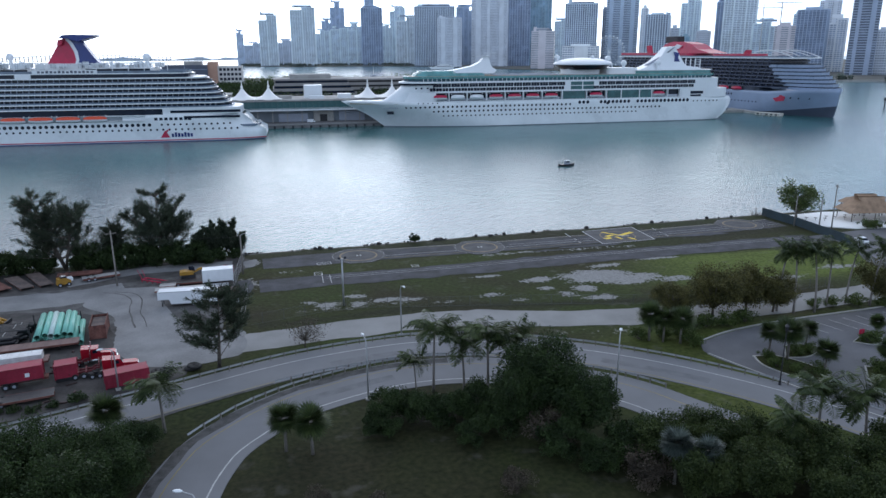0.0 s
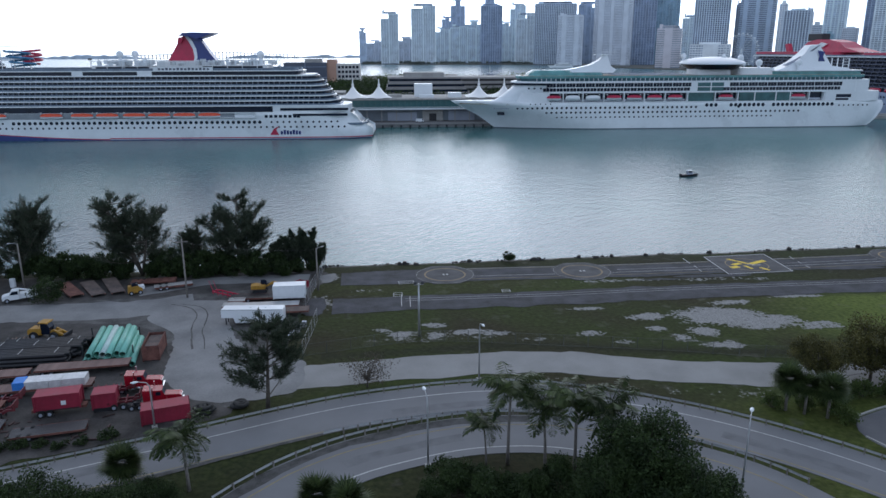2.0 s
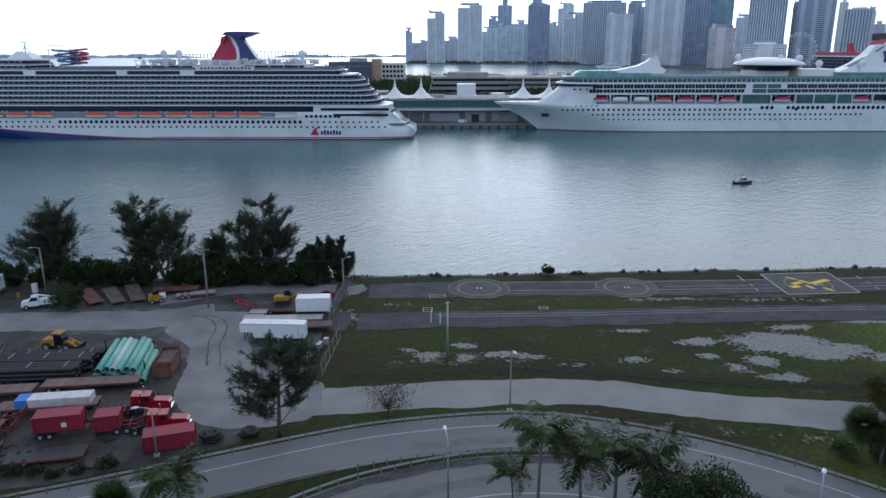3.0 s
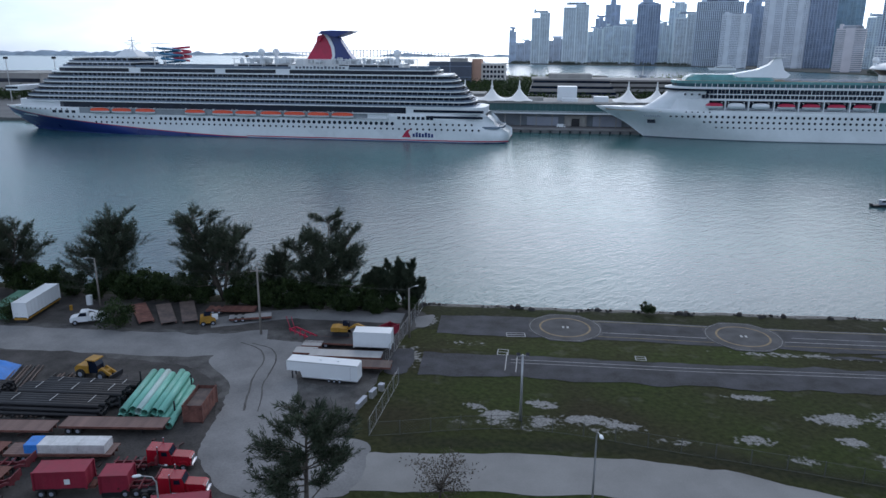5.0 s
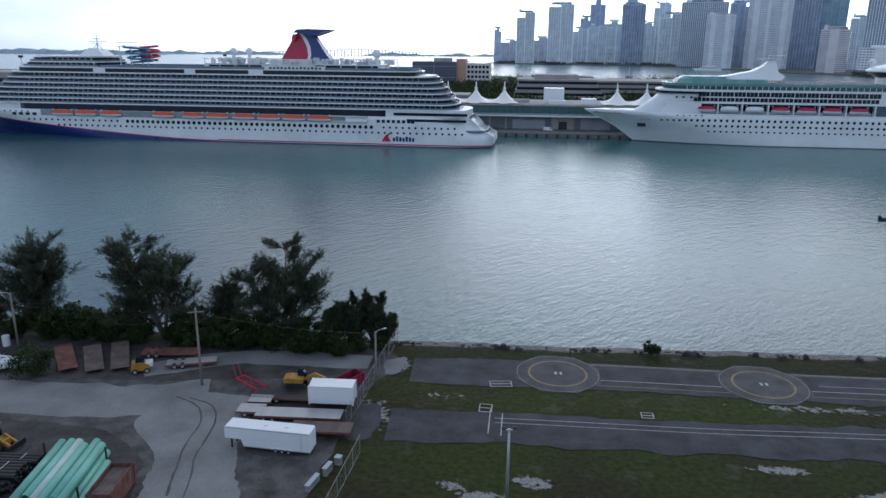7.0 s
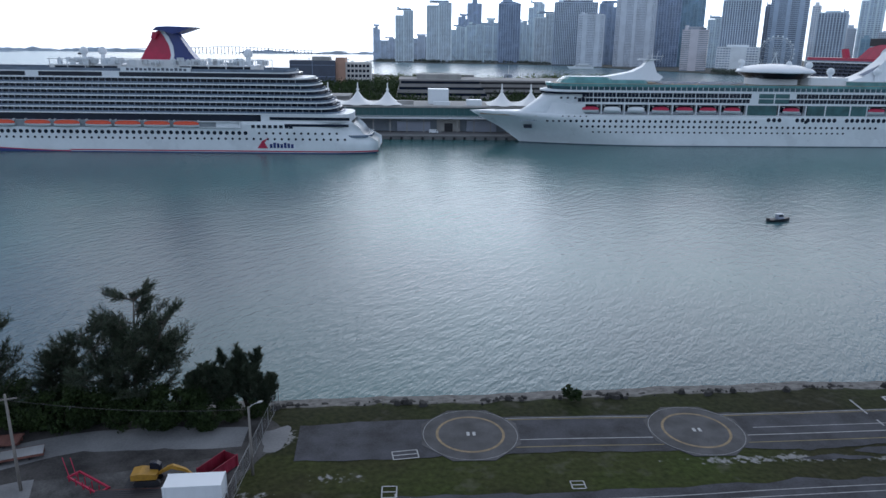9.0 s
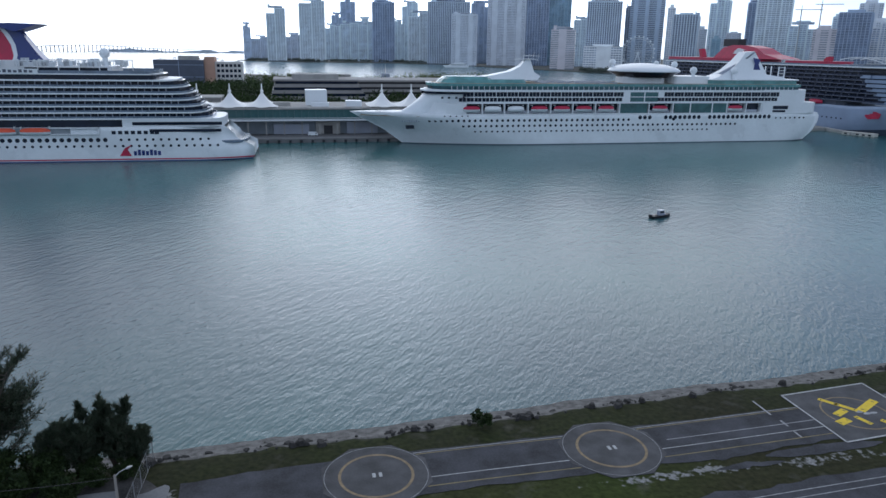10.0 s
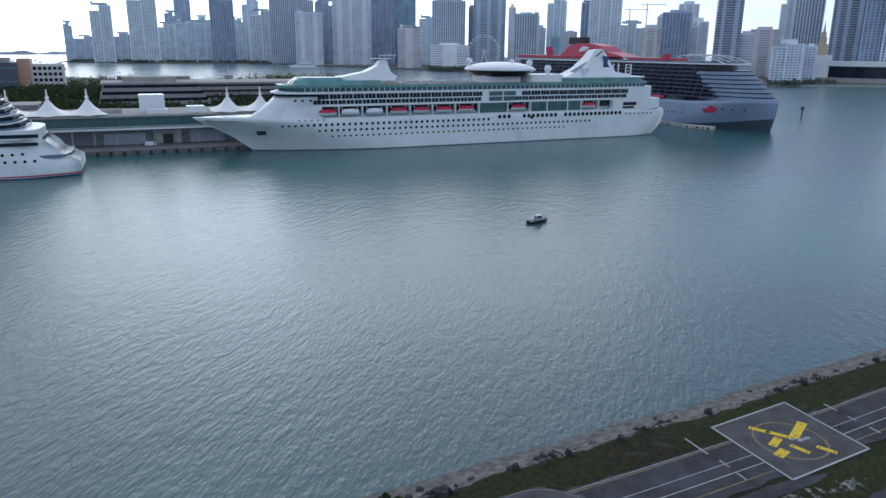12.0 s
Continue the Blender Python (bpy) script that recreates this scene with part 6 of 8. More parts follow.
for i in range(16):
    x, y = nr.uniform(-400, 60), nr.uniform(1400, 2600)
    b = thing("motor_boat", "tiny white motor boat far out on the bay", "boat", pose(x, y, 0, 0, 0, nr.uniform(0, 360)), "far boats")
    part("hull", Mesh().side([(-6, -0.4), (5, -0.4), (8, 2), (-6, 1.6)], -2, 2), white_paint, b)
    part("cabin", Mesh().box(-3, 2, -1.4, 1.4, 1.6, 3.8), white_paint, b)

# long causeway bridge and far islands on the horizon
cw = thing("causeway_bridge", "long pale causeway bridge on many piers", "bridge")
pts = [(-1700 + 1350 * i / 60, 4280 + 40 * math.sin(i / 20), 16 + 20 * math.exp(-((i - 27) / 14) ** 2)) for i in range(61)]
dk = Mesh()
for a, b in zip(pts, pts[1:]):
    dk.add([(a[0], a[1] - 6, a[2]), (b[0], b[1] - 6, b[2]), (b[0], b[1] - 6, b[2] + 4), (a[0], a[1] - 6, a[2] + 4), (a[0], a[1] + 6, a[2]), (b[0], b[1] + 6, b[2]), (b[0], b[1] + 6, b[2] + 4), (a[0], a[1] + 6, a[2] + 4)], [(0, 1, 2, 3), (7, 6, 5, 4), (3, 2, 6, 7), (4, 5, 1, 0)])
part("deck", dk, concrete, cw)
for p in pts[4:50]:
    part("pier", Mesh().box(p[0] - 2, p[0] + 2, p[1] - 4, p[1] + 4, -1, p[2]), concrete, cw)
# woods in pale blue-grey: the air's haze is painted into this colour
far_haze_green = mk("far_woods", (0.32, 0.39, 0.46), 0.9, var=0.3, size=60, fine=8)


def far_island(x0, x1, y, h, seed):
    m, rows = Mesh(), []
    n = 120
    for i in range(n + 1):
        x = x0 + (x1 - x0) * i / n
        t = min(1, 8 * i / n, 8 * (n - i) / n)
        z = t * h * (0.55 + 0.5 * noise.noise(Vector((x * 0.004, seed, 0))) + 0.35 * noise.noise(Vector((x * 0.02, seed, 4))))
        rows.append([(x, y - 60, -1), (x, y - 40, max(1, z * 0.75)), (x, y, max(1.5, z)), (x, y + 200, -1)])
    m.grid(rows)
    return alone("far_island", m, far_haze_green, "low wooded island far out on the horizon, haze painted into its colour", "island", "structure", True)


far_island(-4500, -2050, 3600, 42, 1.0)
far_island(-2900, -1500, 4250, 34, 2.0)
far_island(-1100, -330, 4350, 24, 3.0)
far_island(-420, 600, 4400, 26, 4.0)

# ---- trees and shrubs ----
def quads(name, c, d, u, length, width, material):
    """Leaves as small quads: centres, long directions and cross directions."""
    a = d * (length / 2)[:, None]
    b = u * (width / 2)[:, None]
    v = np.stack([c - a, c + b * 0.9, c + a, c - b * 0.9], axis=1).reshape(-1, 3)
    n = len(c)
    me = bpy.data.meshes.new(name)
    me.from_pydata(v.tolist(), [], np.arange(4 * n).reshape(n, 4).tolist())
    me.materials.append(material)
    me.update()
    return me


def unit(v):
    return v / np.maximum(1e-6, np.linalg.norm(v, axis=1))[:, None]


def cross_dirs(r, d):
    return unit(np.cross(d, unit(r.normal(size=d.shape))))


bark = mk("bark", (0.1, 0.085, 0.07), 0.95, var=0.4, size=0.6, fine=0.1, bump=0.02)
palm_bark = mk("palm_bark", (0.2, 0.18, 0.16), 0.9, var=0.25, size=0.5, fine=0.12, bump=0.02)
pine_leaf = leafy("casuarina_needles", (0.016, 0.029, 0.017), (0.075, 0.095, 0.06))
dark_leaf = leafy("dark_leaves", (0.01, 0.022, 0.007), (0.05, 0.08, 0.024))
shade_leaf = leafy("shaded_leaves", (0.014, 0.028, 0.008), (0.075, 0.1, 0.03))
mid_leaf = leafy("green_leaves", (0.03, 0.055, 0.015), (0.12, 0.16, 0.045))
gold_leaf = leafy("olive_leaves", (0.03, 0.036, 0.012), (0.15, 0.135, 0.045))
brown_leaf = leafy("dry_leaves", (0.03, 0.026, 0.02), (0.12, 0.095, 0.07))
palm_leaf = leafy("palm_fronds", (0.016, 0.032, 0.012), (0.085, 0.115, 0.04), 0.45)
silver_leaf = leafy("silver_fronds", (0.03, 0.045, 0.04), (0.14, 0.17, 0.15), 0.5)


def casuarina(name, h, spread, seed, n=7000, label="", stems=1, up=0.0):
    r = np.random.default_rng(seed)
    t = thing(name, label, "tree")
    wood = Mesh()
    cs, ds = [], []
    limbs = []
    for s in range(stems):
        a0 = r.uniform(0, 6.28)
        bx, by = (0.0, 0.0) if stems == 1 else (0.34 * spread * math.cos(a0 + s * 2.1), 0.34 * spread * math.sin(a0 + s * 2.1))
        hh = h * (1 if s == 0 else r.uniform(0.75, 0.95))
        lean = r.normal(size=2) * 0.04 * hh
        trunk = [(bx * k * 1.4 + lean[0] * k, by * k * 1.4 + lean[1] * k, hh * 0.93 * k) for k in (0, 0.25, 0.5, 0.75, 1.0)]
        wood.path(trunk, [0.022 * hh, 0.018 * hh, 0.013 * hh, 0.008 * hh, 0.003 * hh], 7)
        for i in range(38):
            k = r.uniform(0.08, 0.98) ** 0.85
            p = np.array([bx * k * 1.4 + lean[0] * k, by * k * 1.4 + lean[1] * k, hh * 0.93 * k])
            az = r.uniform(0, 6.28)
            el = r.uniform(0.2, 0.9) + up
            ln = spread * (0.98 - 0.66 * k) * r.uniform(0.45, 0.86)
            q = p + ln * np.array([math.cos(az) * math.cos(el), math.sin(az) * math.cos(el), math.sin(el)])
            mid = (p + q) / 2 - np.array([0, 0, 0.06 * ln])
            wood.path([tuple(p), tuple(mid), tuple(q)], [0.006 * hh, 0.004 * hh, 0.0015 * hh], 5)
            limbs.append((mid, q, 0.5 * ln))
            for _ in range(9):
                k2 = r.uniform(0.25, 1.0)
                p2 = p + (q - p) * k2
                l2 = min(2.4, ln * r.uniform(0.3, 0.6))
                a2, e2 = az + r.uniform(-1.1, 1.1), el + r.uniform(-0.2, 0.6)
                q2 = p2 + l2 * np.array([math.cos(a2) * math.cos(e2), math.sin(a2) * math.cos(e2), math.sin(e2)])
                wood.tube(tuple(p2), tuple(q2), 0.0022 * hh, 0.0008 * hh, 4, False)
                limbs.append((p2, q2, l2))
    tot = sum(l[2] for l in limbs)
    for p, q, ln in limbs:
        m = max(12, int(n * ln / tot))
        k = r.uniform(0.1, 1.08, m)
        side = r.normal(size=(m, 3)) * (0.3 * (1.2 - 0.6 * k) * min(1.0, 0.4 + 0.2 * ln))[:, None]
        c = p + (q - p) * k[:, None] + side
        d = unit((q - p)[None, :] / ln + 0.7 * unit(side + 1e-5) + np.array([0, 0, 0.1]) + r.normal(size=(m, 3)) * 0.35)
        c[:, 2] -= 0.12 * r.random(m)
        cs.append(c)
        ds.append(d)
    c, d = np.concatenate(cs), np.concatenate(ds)
    part("trunk", wood, bark, t, "", True)
    part("crown", quads("crown", c, d, cross_dirs(r, d), r.uniform(0.45, 1.0, len(c)), r.uniform(0.06, 0.13, len(c)), pine_leaf), None, t)
    return t


def broadleaf(name, h, rad, seed, material, n=4200, trunk=0.35, label="", size=(0.3, 0.55), category="tree", clumps=46):
    r = np.random.default_rng(seed)
    t = thing(name, label, category)
    wood = Mesh()
    base = h * trunk
    if trunk > 0.05:
        wood.path([(0, 0, 0), (0.1, 0.05, base * 0.6), (0.0, 0.1, base)], [0.03 * h, 0.024 * h, 0.02 * h], 7)
    cz, ch = (base + h) / 2, (h - base) / 2
    cc = []
    while len(cc) < clumps:
        p = r.normal(size=3)
        p = p / np.linalg.norm(p) * r.uniform(0.45, 0.95) * r.uniform(0.8, 1.1)
        q = np.array([p[0] * rad, p[1] * rad, cz + p[2] * ch])
        cc.append(q)
    cs = []
    ds = []
    for q in cc:
        wood.tube((0, 0, base * 0.95), tuple(q * np.array([0.85, 0.85, 1]) - np.array([0, 0, 0.1])), 0.012 * h, 0.003 * h, 5, False)
        m = n // clumps
        s = 0.27 * rad * r.uniform(0.7, 1.3)
        g = r.normal(size=(m, 3)) * np.array([s, s, s * 0.7]) * 0.62
        far = np.linalg.norm(g, axis=1)
        g *= np.minimum(1.0, s * 1.05 / np.maximum(far, 1e-6))[:, None]
        cs.append(q + g)
        ds.append(unit(g + r.normal(size=(m, 3)) * 0.6 * s))
    c, d = np.concatenate(cs), np.concatenate(ds)
    c[:, 2] = np.maximum(c[:, 2], 0.1)
    part("trunk", wood, bark, t, "", True)
    part("crown", quads("crown", c, d, cross_dirs(r, d), r.uniform(*size, len(c)), r.uniform(size[0] * 0.6, size[1] * 0.6, len(c)), material), None, t)
    return t


def palm(name, h, seed, fronds=20, flen=3.4, label="", lean=0.6, droop=1.0):
    r = np.random.default_rng(seed)
    t = thing(name, label, "palm tree")
    a = r.uniform(0, 6.28)
    top = h - 1.2
    tr = [(lean * math.cos(a) * k * k, lean * math.sin(a) * k * k, top * k) for k in (0, 0.2, 0.4, 0.6, 0.8, 1.0)]
    part("trunk", Mesh().path(tr, [0.24, 0.19, 0.17, 0.16, 0.15, 0.15], 8), palm_bark, t, "", True)
    x0, y0, _ = tr[-1]
    cs, ds, us, ls = [], [], [], []
    ribs = Mesh()
    for i in range(fronds):
        az = 2 * math.pi * i / fronds + r.uniform(-0.2, 0.2)
        el = r.uniform(-0.35, 1.35)
        out = np.array([math.cos(az), math.sin(az), 0])
        side = np.array([-math.sin(az), math.cos(az), 0])
        p = np.array([x0, y0, top])
        pts = [p.copy()]
        L = flen * r.uniform(0.85, 1.1)
        for j in range(9):
            e = el - droop * 1.25 * ((j + 1) / 9) ** 1.5
            p = p + (out * math.cos(e) + np.array([0, 0, math.sin(e)])) * L / 9
            pts.append(p.copy())
        ribs.path([tuple(q) for q in pts[::3]], [0.05, 0.04, 0.03, 0.01], 4)
        for j in range(1, 10):
            for w in (0.0, 0.33, 0.66):
                q = pts[j - 1] + (pts[j] - pts[j - 1]) * w
                k = (j - 1 + w) / 9
                ll = 1.12 * math.sin(math.pi * min(1, 0.2 + 0.75 * k)) * flen / 3.4
                for s in (-1, 1):
                    d = side * s * 0.85 + out * 0.45 + np.array([0, 0, -0.42 + r.normal() * 0.2])
                    d = d / np.linalg.norm(d)
                    cs.append(q + d * ll / 2)
                    ds.append(d)
                    us.append(np.cross(d, np.array([0, 0, 1.0])) * 0.7 + out * 0.7)
                    ls.append(ll)
    c, d = np.array(cs), np.array(ds)
    crown = part("crown", quads("crown", c, d, unit(np.array(us)), np.array(ls), np.full(len(c), 0.25), palm_leaf), None, t)
    part("rib", ribs, palm_leaf, crown)
    return t


def sabal(name, h, seed, rad=1.7, material=None, label=""):
    r = np.random.default_rng(seed)
    t = thing(name, label, "palm tree")
    part("trunk", Mesh().path([(0, 0, 0), (0.05, 0, h * 0.4), (0, 0.05, h - rad)], [0.22, 0.19, 0.2], 8), palm_bark, t, "", True)
    cs, ds, us, ls = [], [], [], []
    for i in range(95):
        d0 = r.normal(size=3)
        d0[2] = abs(d0[2]) * 1.3 - 0.75
        d0 /= np.linalg.norm(d0)
        hub = np.array([0, 0, h - rad]) + d0 * rad * r.uniform(0.15, 0.5)
        sd = np.cross(d0, np.array([0.1, 0.2, 1.0]))
        sd /= np.linalg.norm(sd)
        for k in range(11):
            a = (k - 5) * 0.27
            d = d0 * math.cos(a) + sd * math.sin(a) + np.array([0, 0, -0.12])
            ll = rad * 0.75 * (1 - 0.03 * abs(k - 5))
            cs.append(hub + d * ll / 2)
            ds.append(d)
            us.append(np.cross(d, np.cross(d0, sd)))
            ls.append(ll)
    c, d = np.array(cs), unit(np.array(ds))
    part("crown", quads("crown", c, d, unit(np.array(us)), np.array(ls), np.full(len(c), 0.2), material or palm_leaf), None, t)
    return t


def at(ob, x, y, s=1.0, rz=0.0, z=LAND):
    ob.matrix_basis = Matrix.Translation((x, y, z)) @ Matrix.Rotation(radians(rz), 4, "Z") @ Matrix.Diagonal((s, s, s, 1))
    return ob


def another(ob, x, y, s=1.0, rz=0.0, z=LAND, label="", sz=None):
    o = copy_thing(ob, Matrix.Identity(4))
    o.matrix_basis = Matrix.Translation((x, y, z)) @ Matrix.Rotation(radians(rz), 4, "Z") @ Matrix.Diagonal((s, s, sz or s, 1))
    return tagged(o, label)


# feathery trees along the water behind the yard
t1 = at(casuarina("casuarina_tree", 18.6, 12.0, 1, 40000, "tall feathery dark casuarina tree at the water's edge", 3), -43, -284.5)
t2 = at(casuarina("casuarina_tree", 17.0, 12.0, 2, 38000, "rounded dark casuarina tree at the water's edge", 3), -22.5, -282.5)
t0 = at(casuarina("casuarina_tree", 16.2, 12.0, 3, 36000, "spiky many-stemmed casuarina tree beside the water", 4), -69, -285)
another(t2, -90, -284, 1.02, 140, label="broad dark casuarina tree beside the water")
another(t1, -108, -285, 0.95, 80)
another(t0, -33, -282.5, 0.6, 30, label="smaller feathery casuarina among taller ones")
t3 = at(casuarina("casuarina_tree", 9.3, 4.0, 4, 14000, "young upright casuarina clump by the fence", 5, 0.4), -7.2, -282)
another(t3, -10.4, -283.0, 0.95, 100)
another(t3, -4.6, -282.6, 0.72, 200)
another(t3, -13.6, -283.4, 0.8, 300)
another(t3, -128, -287, 1.6, 10)
hedge0 = at(broadleaf("shrub", 5.4, 3.6, 9, dark_leaf, 5000, 0.04, "dense dark green shrub along the water", (0.35, 0.6), "shrub", 36), -14, -284)
hr = random.Random(3)
for x in (-19, -25.5, -30, -37, -48.5, -53.5, -58.5, -63.5, -75, -81, -86, -96, -102, -115, -124):
    another(hedge0, x, -285 + hr.uniform(-1, 1), hr.uniform(0.85, 1.15), hr.uniform(0, 360))
for x in (-12, -17.5, -23, -28, -34, -40, -46, -51, -57, -62, -68, -74, -80):
    another(hedge0, x, -287.2 + hr.uniform(-0.6, 0.6), hr.uniform(0.6, 0.85), hr.uniform(0, 360))
another(hedge0, -5.4, -284.2, 0.5, 40)
another(hedge0, -9.0, -284.6, 0.58, 160)
b1 = at(broadleaf("shrub", 4.6, 3.6, 12, dark_leaf, 2600, 0.04, "round dark shrub beside the yard track", (0.3, 0.5), "shrub", 34), -55.5, -301)
another(b1, -76, -300.5, 0.8, 60)
at(casuarina("casuarina_tree", 14.4, 9.6, 6, 15000, "open feathery casuarina tree beside the ramp", 1, -0.1), -5, -348.2)
at(broadleaf("small_tree", 4.6, 4.2, 13, brown_leaf, 1500, 0.25, "sparse half-bare brownish tree beside the road", (0.18, 0.32), "tree", 40), 8.5, -342.8)
at(broadleaf("shrub", 2.7, 1.7, 17, dark_leaf, 1600, 0.05, "small round green bush at the water's edge", (0.25, 0.4), "shrub", 18), 39.4, -280.4)
at(broadleaf("tree", 11.6, 6.2, 19, mid_leaf, 5200, 0.15, "rounded leafy green tree at the shore", (0.4, 0.7)), 153, -281)

# weeds along the guardrail of the yard
wd = at(broadleaf("weed_clump", 1.3, 1.5, 71, dark_leaf, 700, 0.03, "low tangled weeds along the guardrail", (0.2, 0.36), "weeds", 20), -24, -355)
for i in range(15):
    wx = -27 - 2.4 * i
    another(wd, wx, -355.3 + 0.17 * (wx + 24) + hr.uniform(-0.6, 0.6), hr.uniform(0.7, 1.15), hr.uniform(0, 360))
# planting between the ramps
at(palm("coconut_palm", 11.6, 21, 24, 4.8, "tall palm with drooping fronds by the ramp"), 26, -364.5)
p2 = at(palm("coconut_palm", 9.6, 22, 24, 4.4, "leaning palm with shaggy drooping fronds"), 30.2, -366)
another(p2, 33.6, -366.5, 1.12, 110)
another(p2, 36.5, -367.5, 1.05, 220)
another(p2, 23.4, -364.6, 0.66, 60)
at(palm("coconut_palm", 8.6, 23, 26, 4.2, "short palm with arching fronds over the verge"), -10.6, -367.2)
s1 = at(sabal("sabal_palm", 7.2, 31, 2.5, None, "round-headed fan palm on the verge"), -17, -368.5)
another(s1, 4.8, -375.5, 0.97, 40)
another(s1, 8.0, -377, 0.97, 140)
big = at(broadleaf("tree", 11.4, 5.4, 41, dark_leaf, 30000, 0.12, "large dense dark green tree between the ramps", (0.22, 0.42), "tree", 90), 39, -374.5)
another(big, 42.5, -380, 0.8, 100, label="dense dark tree with dry undergrowth below")
another(big, 34.6, -376.5, 0.74, 200)
sh = at(broadleaf("shrub", 4.8, 3.2, 43, dark_leaf, 11000, 0.05, "dense leafy green shrub between the ramps", (0.18, 0.34), "shrub", 34), 19, -370.5)
for x, y, s in ((22.5, -372.5, 1.0), (26, -373.5, 0.95), (30, -373, 1.05), (17, -374, 0.8), (33, -377, 1.1), (38, -384, 1.0), (46, -387, 1.1), (28, -379, 0.7), (41, -388, 0.8)):
    another(sh, x, y, s, hr.uniform(0, 360))
dry = at(broadleaf("shrub", 4.4, 3.4, 47, brown_leaf, 2200, 0.05, "tangled brownish dry shrub between the ramps", (0.25, 0.45), "shrub", 30), 37.5, -381)
for x, y, s in ((14, -392, 0.7), (30, -390, 0.6), (45, -392, 0.9), (8, -388, 0.5)):
    another(dry, x, y, s, hr.uniform(0, 360))
fr_ = at(broadleaf("tree", 6.6, 4.0, 51, shade_leaf, 22000, 0.08, "dense rounded green tree in the ramp planting", (0.18, 0.36), "tree", 70), 49, -389)
for x, y, s in ((54, -389.5, 1.0), (59, -392, 1.0), (63, -396, 1.1), (56, -397, 1.0), (50, -396, 0.9), (69, -401, 1.15), (74, -397, 1.0), (62, -403, 1.0)):
    another(fr_, x, y, s, hr.uniform(0, 360))
pf = at(palm("coconut_palm", 10.5, 25, 24, 4.4, "palm with long drooping fronds"), 66.5, -393)
another(pf, 71.5, -395, 0.98, 90)
another(pf, 73.5, -400, 1.0, 180)
another(pf, 61.5, -394, 0.8, 250)
sv = at(sabal("sabal_palm", 7.4, 33, 2.1, silver_leaf, "silvery fan palm in the ramp planting"), 48, -393)
another(sv, 51, -394.5, 0.9, 60)
lf = at(broadleaf("tree", 7.6, 4.6, 53, dark_leaf, 22000, 0.06, "dense dark tree beside the inner ramp", (0.18, 0.36), "tree", 70), -25, -376)
for x, y, s in ((-31, -375, 0.9), (-20, -377.5, 0.95), (-15.5, -375.5, 0.85), (-13.5, -380, 0.8), (-18, -385, 1.0), (-26, -384, 1.05), (-36, -380, 1.0), (-12.8, -371.5, 0.55), (-22, -392, 1.0), (-42, -386, 1.1)):
    another(lf, x, y, s, hr.uniform(0, 360))
at(palm("coconut_palm", 6.4, 27, 20, 3.0, "low yellowish-green palm among dark trees"), -17.5, -382.5)

# clump and palms by the car park
g1 = at(broadleaf("tree", 9.2, 5.4, 61, gold_leaf, 15000, 0.2, "spreading olive-green tree beside the car park", (0.24, 0.44), "tree", 54), 83, -346.5)
another(g1, 90.5, -346, 0.98, 120)
another(g1, 75.5, -345.5, 0.72, 200)
another(g1, 95.5, -347, 0.8, 300)
another(g1, 119, -348.5, 0.95, 50)
sr = another(s1, 66, -354, 1.02, 80, label="round-headed fan palm beside the hedge")
another(s1, 68, -355.2, 0.9, 10)
another(s1, 70.5, -356.5, 0.96, 190)
hg = at(broadleaf("hedge_shrub", 2.2, 1.8, 63, mid_leaf, 1500, 0.03, "clipped bright green hedge shrub", (0.2, 0.34), "shrub", 26), 64.5, -353.2)
for x, y, s in ((68.5, -353.5, 1.0), (72.5, -354, 1.1), (76, -351.5, 1.1), (79, -351, 1.2), (83, -351, 1.2), (87, -350.5, 1.2), (72, -357.5, 1.1), (80.5, -365.5, 0.75), (80, -368.5, 0.8), (82, -371, 0.8), (84, -373.5, 0.8), (85.5, -371, 0.7), (86, -365, 0.8), (89, -364.8, 0.8), (101.5, -363.6, 0.9), (103.5, -363.3, 0.9), (94, -373, 0.9), (96, -374, 0.9), (105, -346.8, 0.9), (109, -346.5, 0.9), (113.5, -347.5, 1.1), (118, -349.5, 0.9), (122, -348.5, 0.9), (166, -297, 1.2), (169, -299.5, 1.2), (172, -301, 1.2), (163.5, -296, 1.2), (175, -302, 1.2)):
    another(hg, x, y, s, hr.uniform(0, 360))
pr0 = at(palm("coconut_palm", 12.8, 65, 20, 3.9, "slender tall palm in the row by the car park", 1.2), 96.5, -346.8)
for x, y, s, a in ((99, -348.3, 1.03, 70), (103, -349, 1.04, 140), (107.5, -346.8, 0.98, 200), (112.5, -346, 0.97, 260), (116, -348.3, 1.0, 320), (124, -346, 1.0, 20)):
    another(pr0, x, y, s, a)
ps = another(s1, 82, -364, 0.86, 0, label="fan palm on a kerbed car park island")
for x, y, s in ((83.5, -366.5, 1.05), (89, -363.8, 0.8), (85.2, -372.6, 0.86), (104.5, -362, 0.62), (95.5, -373.5, 0.8)):
    another(s1, x, y, s, hr.uniform(0, 360), label="fan palm on a kerbed car park island")

# planting on the port island and far shore, seen from far off
r = np.random.default_rng(77)


